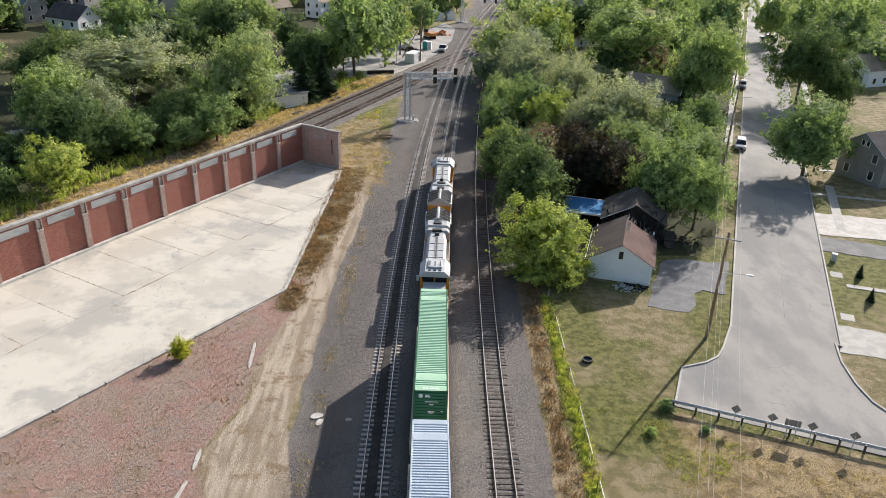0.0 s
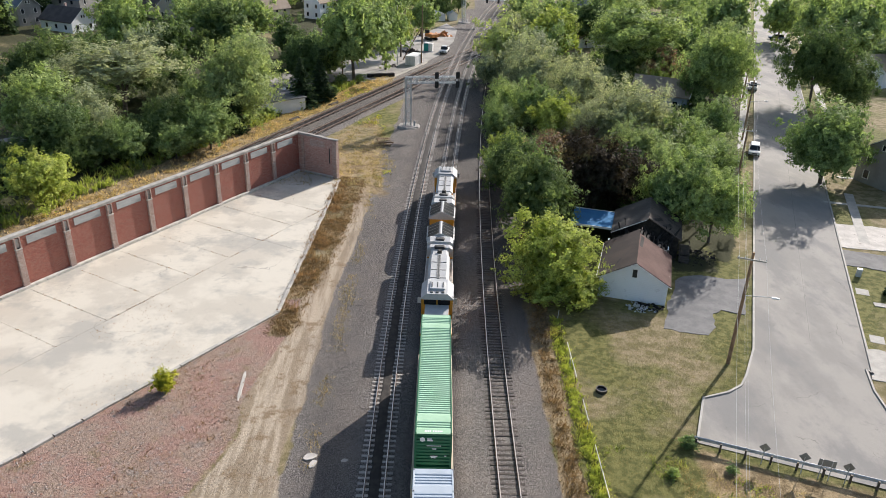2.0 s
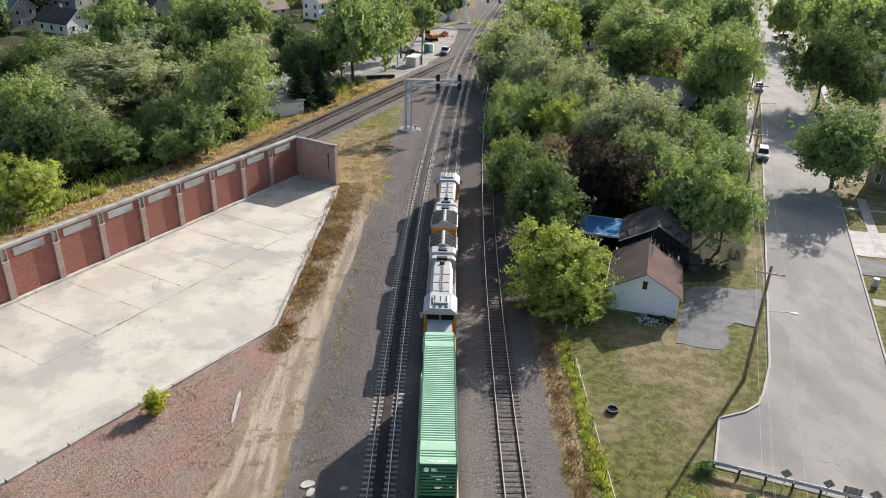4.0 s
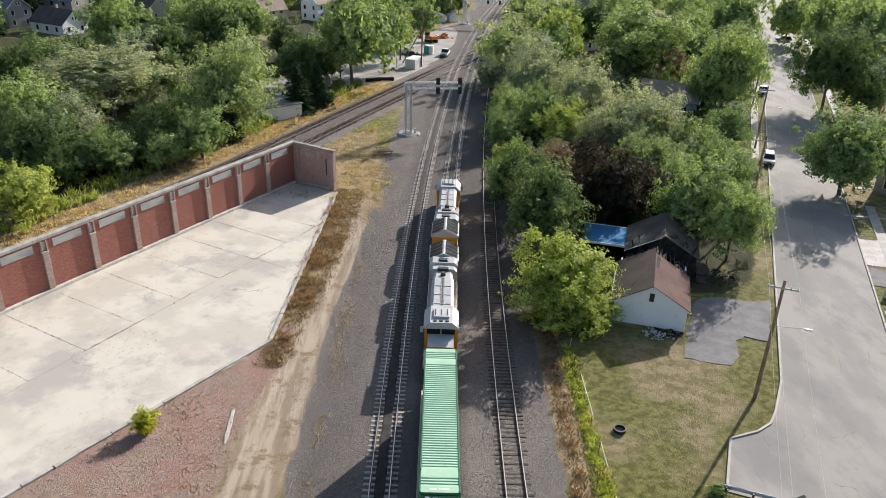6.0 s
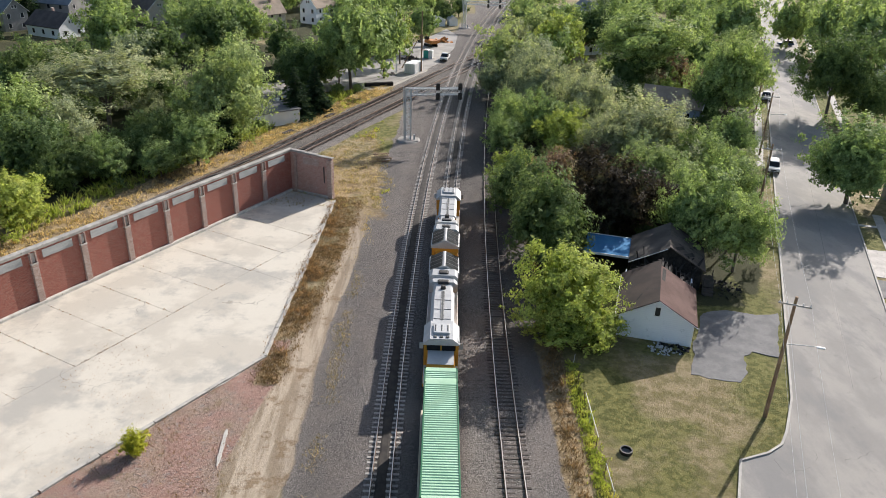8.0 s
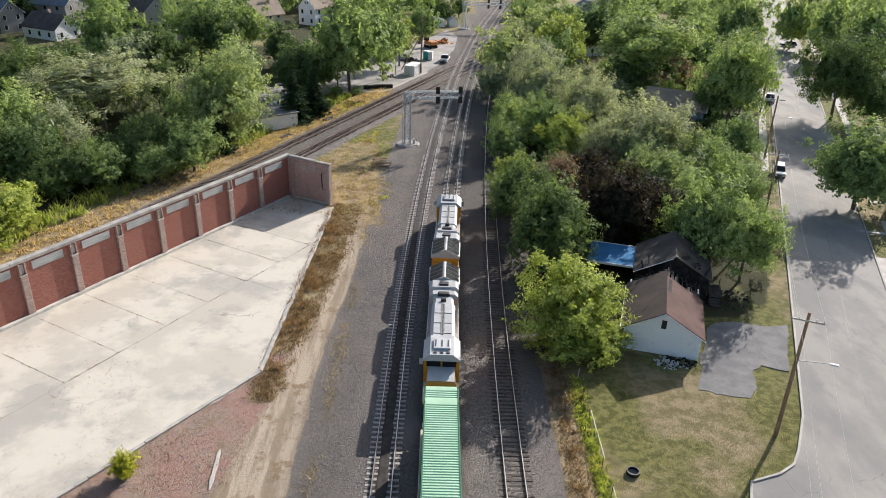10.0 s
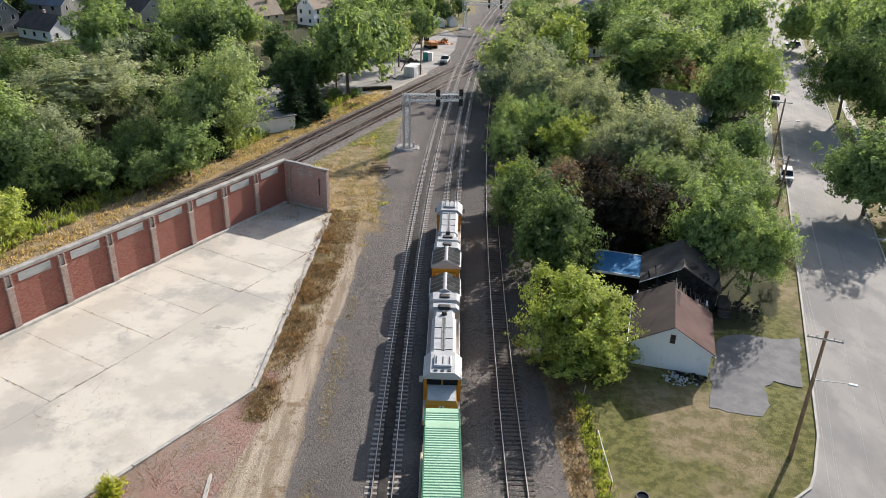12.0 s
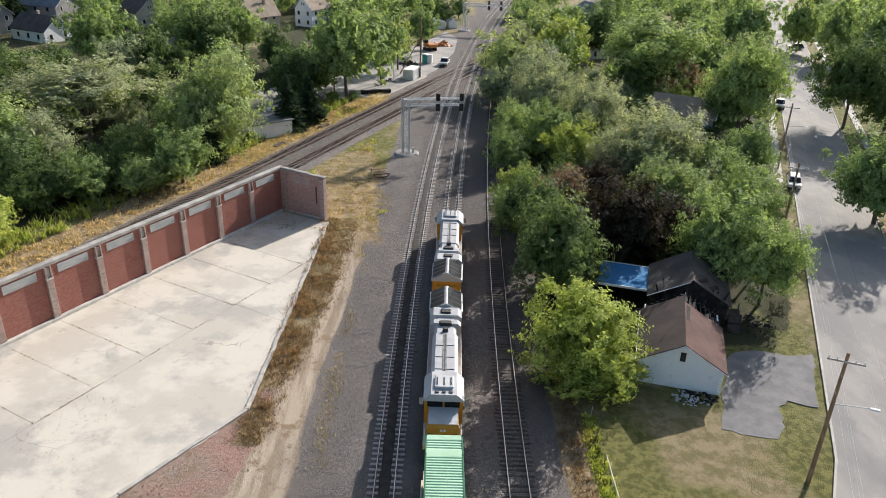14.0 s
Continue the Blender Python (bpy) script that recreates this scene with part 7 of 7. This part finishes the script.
tufts("weeds_rubble", scatter(2600, -32, -12, 34, 72, lambda x, y: zones(x, y)["rubble"] * (field(x, y, 5.0) > 0.55) * 0.5, 8), 0.06, 0.25, "r", "dry brown weeds in the brick rubble", 7, 0.02, 0.6, 0.25)
tufts("grass_lawn", scatter(9000, 13.5, 34, 34, 78, lambda x, y: (1 - zones(x, y)["ballast"]) * (x < road_mid(y) - 6.5) * 0.8 * ((x < 23) | (y > 57)) * ((x < 25) | (y < 67.0)), 9), 0.03, 0.09, "l", "short patchy lawn grass", 6, 0.02, 0.6, 0.25)
tufts("grass_front", scatter(2600, 13.5, 48, 30, 50, lambda x, y: (y < 47.5 - 0.38 * (x - 23)) * (field(x, y, 3.0) > 0.5) * (x < 27), 10), 0.08, 0.3, "t", "rough green grass below the guard rail", 10, 0.025, 0.5, 0.25)
tufts("dry_grass_front", scatter(3800, 20, 50, 30, 49, lambda x, y: (y < 47.5 - 0.38 * (x - 23)) * 0.8, 11), 0.06, 0.2, "w", "dry grass below the guard rail", 10, 0.02, 0.5, 0.25)


def weed_joint_points():
    out = []
    q = random.Random(9)
    for a in cuts_a:
        for b in np.arange(1.5, 13, 0.22):
            if q.random() < 0.34 * (field(np.array(b + a), np.array(a), 2.0) > 0.4):
                out.append((CORNER.x + wd[0] * a + wn[0] * b, CORNER.y + wd[1] * a + wn[1] * b, -0.02))
    for b in cuts_b:
        for a in np.arange(-80, -2, 0.2):
            if q.random() < 0.5 * (field(np.array(a), np.array(b), 3.0) > 0.5):
                out.append((CORNER.x + wd[0] * a + wn[0] * b, CORNER.y + wd[1] * a + wn[1] * b, -0.02))
    inside = lambda p: all((x1 - x0) * (p[1] - y0) - (y1 - y0) * (p[0] - x0) > 0 for (x0, y0), (x1, y1) in zip(SLAB, SLAB[1:] + SLAB[:1]))
    return [p for p in out if inside(p)]


tufts("weeds_in_joints", weed_joint_points(), 0.03, 0.15, "r", "small dry weeds growing in the slab joints", 6, 0.022, 0.5, 0.05)


def shrub(x, y, r, h, kind, label, fine=False):
    g = thing("shrub", (x, y, -0.15), (x * 37) % 360, label, "shrub", "shrubs")
    cr = new("foliage", CROWNS[kind][0] if fine else SHRUBS[kind][int(x * 7) % 2])
    cr.parent = g
    cr.location = (0, 0, h * 0.42)
    cr.scale = (r, r, h * 0.55)


shrub(-22.1, 56.5, 1.05, 2.3, "v", "small bright yellow-green bush at the slab edge", True)
shrub(14.6, 75.2, 4.7, 4.2, "y", "dense low foliage of the yellow-green maple", True)
shrub(17.4, 74.6, 2.8, 3.2, "y", "dense low foliage of the yellow-green maple", True)
for x, y, r, h in ((22.2, 50.2, 0.9, 1.1), (24.7, 47.3, 0.6, 0.7), (20.0, 46.8, 0.6, 0.9)):
    shrub(x, y, r, h, "g", "low green weed bush near the guard rail")
for x, y in ((53.8, 77.0), (51.8, 70.9)):
    spruce(x, y, 0.6, 1.9, int(y))
for x, y, r, h in ((-29.2, 156.0, 1.8, 2.8), (-26.6, 151.6, 1.7, 2.4), (-20.6, 163.2, 1.9, 2.8), (-15.8, 178.0, 1.4, 2.2), (-19.8, 176.0, 1.8, 2.6), (-33.4, 142.0, 2.2, 3.2), (-31.0, 145.6, 1.8, 2.4), (-36.2, 139.0, 2.4, 4.0)):
    shrub(x, y, r, h, "g", "green shrub beside the branch line")
q = random.Random(12)
for k in range(120):
    s = q.uniform(0, 105)
    d = q.uniform(22, 42)
    x, y = CORNER.x - WD.x * (s - 25) - WD.y * d, CORNER.y - WD.y * (s - 25) + WD.x * d
    if y > 170 or branch_off(x, y) < 12.5:
        continue
    shrub(x, y, q.uniform(1.8, 3.2), q.uniform(2.6, 5.5), q.choice("ggdd"), "dense green undergrowth behind the wall")
for k in range(90):
    y = q.uniform(84, 205)
    x = track_x(y) + q.uniform(15.5, 15.5 + min(42, (y - 70) * 0.6))
    if x > road_mid(y) - 10 or (18 < x < 36 and y < 100):
        continue
    shrub(x, y, q.uniform(1.5, 3.0), q.uniform(2.0, 4.5), q.choice("gdod"), "dense undergrowth beneath the trees")


def rubble_field(name, n, keep, x0, x1, y0, y1, size, material, label, seed):
    """Loose small stones and brick bits as four-sided lumps."""
    rng = np.random.default_rng(seed)
    p = scatter(n, x0, x1, y0, y1, keep, seed)
    m = len(p)
    s = rng.uniform(*size, (m, 1, 1)) * rng.uniform(0.6, 1.2, (m, 1, 3))
    corner = np.array([(-1, -1, 0), (1, -1, 0.1), (0.8, 1, 0), (-0.9, 0.8, 0.1), (-0.6, -0.6, 1), (0.6, -0.5, 0.9), (0.5, 0.6, 1), (-0.5, 0.5, 0.8)], float)
    a = rng.uniform(0, 6.283, m)
    c, q_ = np.cos(a)[:, None], np.sin(a)[:, None]
    v = corner[None] * s
    v = np.stack([v[..., 0] * c - v[..., 1] * q_, v[..., 0] * q_ + v[..., 1] * c, v[..., 2]], -1) + p[:, None] + np.array((0, 0, 0.02))
    faces = np.array([(0, 1, 5, 4), (1, 2, 6, 5), (2, 3, 7, 6), (3, 0, 4, 7), (4, 5, 6, 7)])
    ob = new(name, quads_mesh(name, v[:, faces].reshape(-1, 4, 3), material))
    return tagged(ob, label, "rubble", kind="stuff")


BRICKBITS = mat("brick_bits", (0.30, 0.15, 0.11), (0.38, 0.26, 0.22), 4.0, 0.9, vary=0.2)
STONEBITS = mat("stone_bits", (0.27, 0.25, 0.22), (0.42, 0.39, 0.35), 4.0, 0.9, vary=0.2)
BALLASTBITS = mat("ballast_stones", (0.16, 0.145, 0.135), (0.30, 0.27, 0.25), 5.0, 0.9, vary=0.2)
in_rubble = lambda x, y: zones(x, y)["rubble"] * (1 - zones(x, y)["dirt"])
rubble_field("brick_rubble", 4500, in_rubble, -36, -12, 30, 73, (0.02, 0.075), BRICKBITS, "loose broken brick lying on the ground", 31)
rubble_field("stone_rubble", 3500, in_rubble, -36, -12, 30, 73, (0.02, 0.07), STONEBITS, "loose pale rubble lying on the ground", 32)
rubble_field("ballast_stones", 9000, lambda x, y: zones(x, y)["ballast"], -9.5, 13.5, 30, 95, (0.025, 0.06), BALLASTBITS, "loose grey ballast stones", 33)


# ---- ties of the tracks, pieces of their own on shared meshes ----
def tie_mesh(ln, w, h, material, taper=0.0):
    bm = bmesh.new()
    box(bm, -ln / 2, ln / 2, -w / 2, w / 2, -0.2, h, 0.02)
    return mesh_of("tie", bm, material)


def lay(parent, line, y0, y1, step, me, jitter, near, seed):
    q = random.Random(seed)
    y, n, rest = y0, 0, []
    while y < y1:
        x = line(y)
        a = math.atan2(line(y + 0.5) - x, 0.5)
        m = Matrix.Translation((x + q.uniform(-jitter, jitter), y, q.uniform(-0.4 * jitter, 0.008))) @ Matrix.Rotation(-a + q.uniform(-jitter, jitter) * 0.35, 4, "Z")
        if near[0] <= y <= near[1] and n < 300:
            ob = new("tie", me)
            ob.parent = parent
            ob.matrix_world = m
            n += 1
        else:
            rest.append(m)
        y += step + q.uniform(-jitter, jitter) * 0.7
    if rest:
        src = [v.co.copy() for v in me.vertices]
        fs = [tuple(p.vertices) for p in me.polygons]
        vs_, ff = [], []
        for m in rest:
            o = len(vs_)
            vs_ += [tuple(m @ c) for c in src]
            ff += [tuple(i + o for i in f) for f in fs]
        far = bpy.data.meshes.new("far_ties")
        far.from_pydata(vs_, [], ff)
        far.materials.append(me.materials[0])
        ob = new("far_ties", far)
        ob.parent = parent
        tagged(ob, "row of ties farther along the track", kind="stuff")


conc, wood = tie_mesh(2.59, 0.26, 0.0, TIE_CONC), tie_mesh(2.6, 0.23, 0.0, TIE_WOOD)
for k, (tr, line, y0, y1) in enumerate(TRACKS):
    if k < 2:
        lay(tr, line, y0, 400, 0.61, conc, 0.03, (34, 216), k)
    else:
        lay(tr, line, y0, y1, 0.55, wood, 0.09, (34, 190) if k == 2 else (130, 215), k)
# fouled dark ballast that covers the middle of the ties
FOULED = mat("fouled_ballast", (0.030, 0.026, 0.023), (0.062, 0.053, 0.045), 1.2, 0.9, bump=0.5, fine=14, vary=0.2, stain=(0.16, 0.085, 0.05), stain_at=(0.66, 0.72))
for k, (tr, line, y0, y1) in enumerate(TRACKS[:2]):
    q = random.Random(50 + k)
    bm = bmesh.new()
    prev = None
    for y in np.arange(y0, 400, 0.8):
        w = 0.42 + q.uniform(-0.06, 0.06)
        cur = [bm.verts.new((line(y) + s * w, y, z)) for s, z in ((-1, 0.0), (-0.6, 0.035), (0.6, 0.035), (1, 0.0))]
        if prev:
            for i in range(3):
                bm.faces.new((prev[i], prev[i + 1], cur[i + 1], cur[i]))
        prev = cur
    part("fouled_ballast", bm, FOULED, tr, "oily dark ballast between the rails")
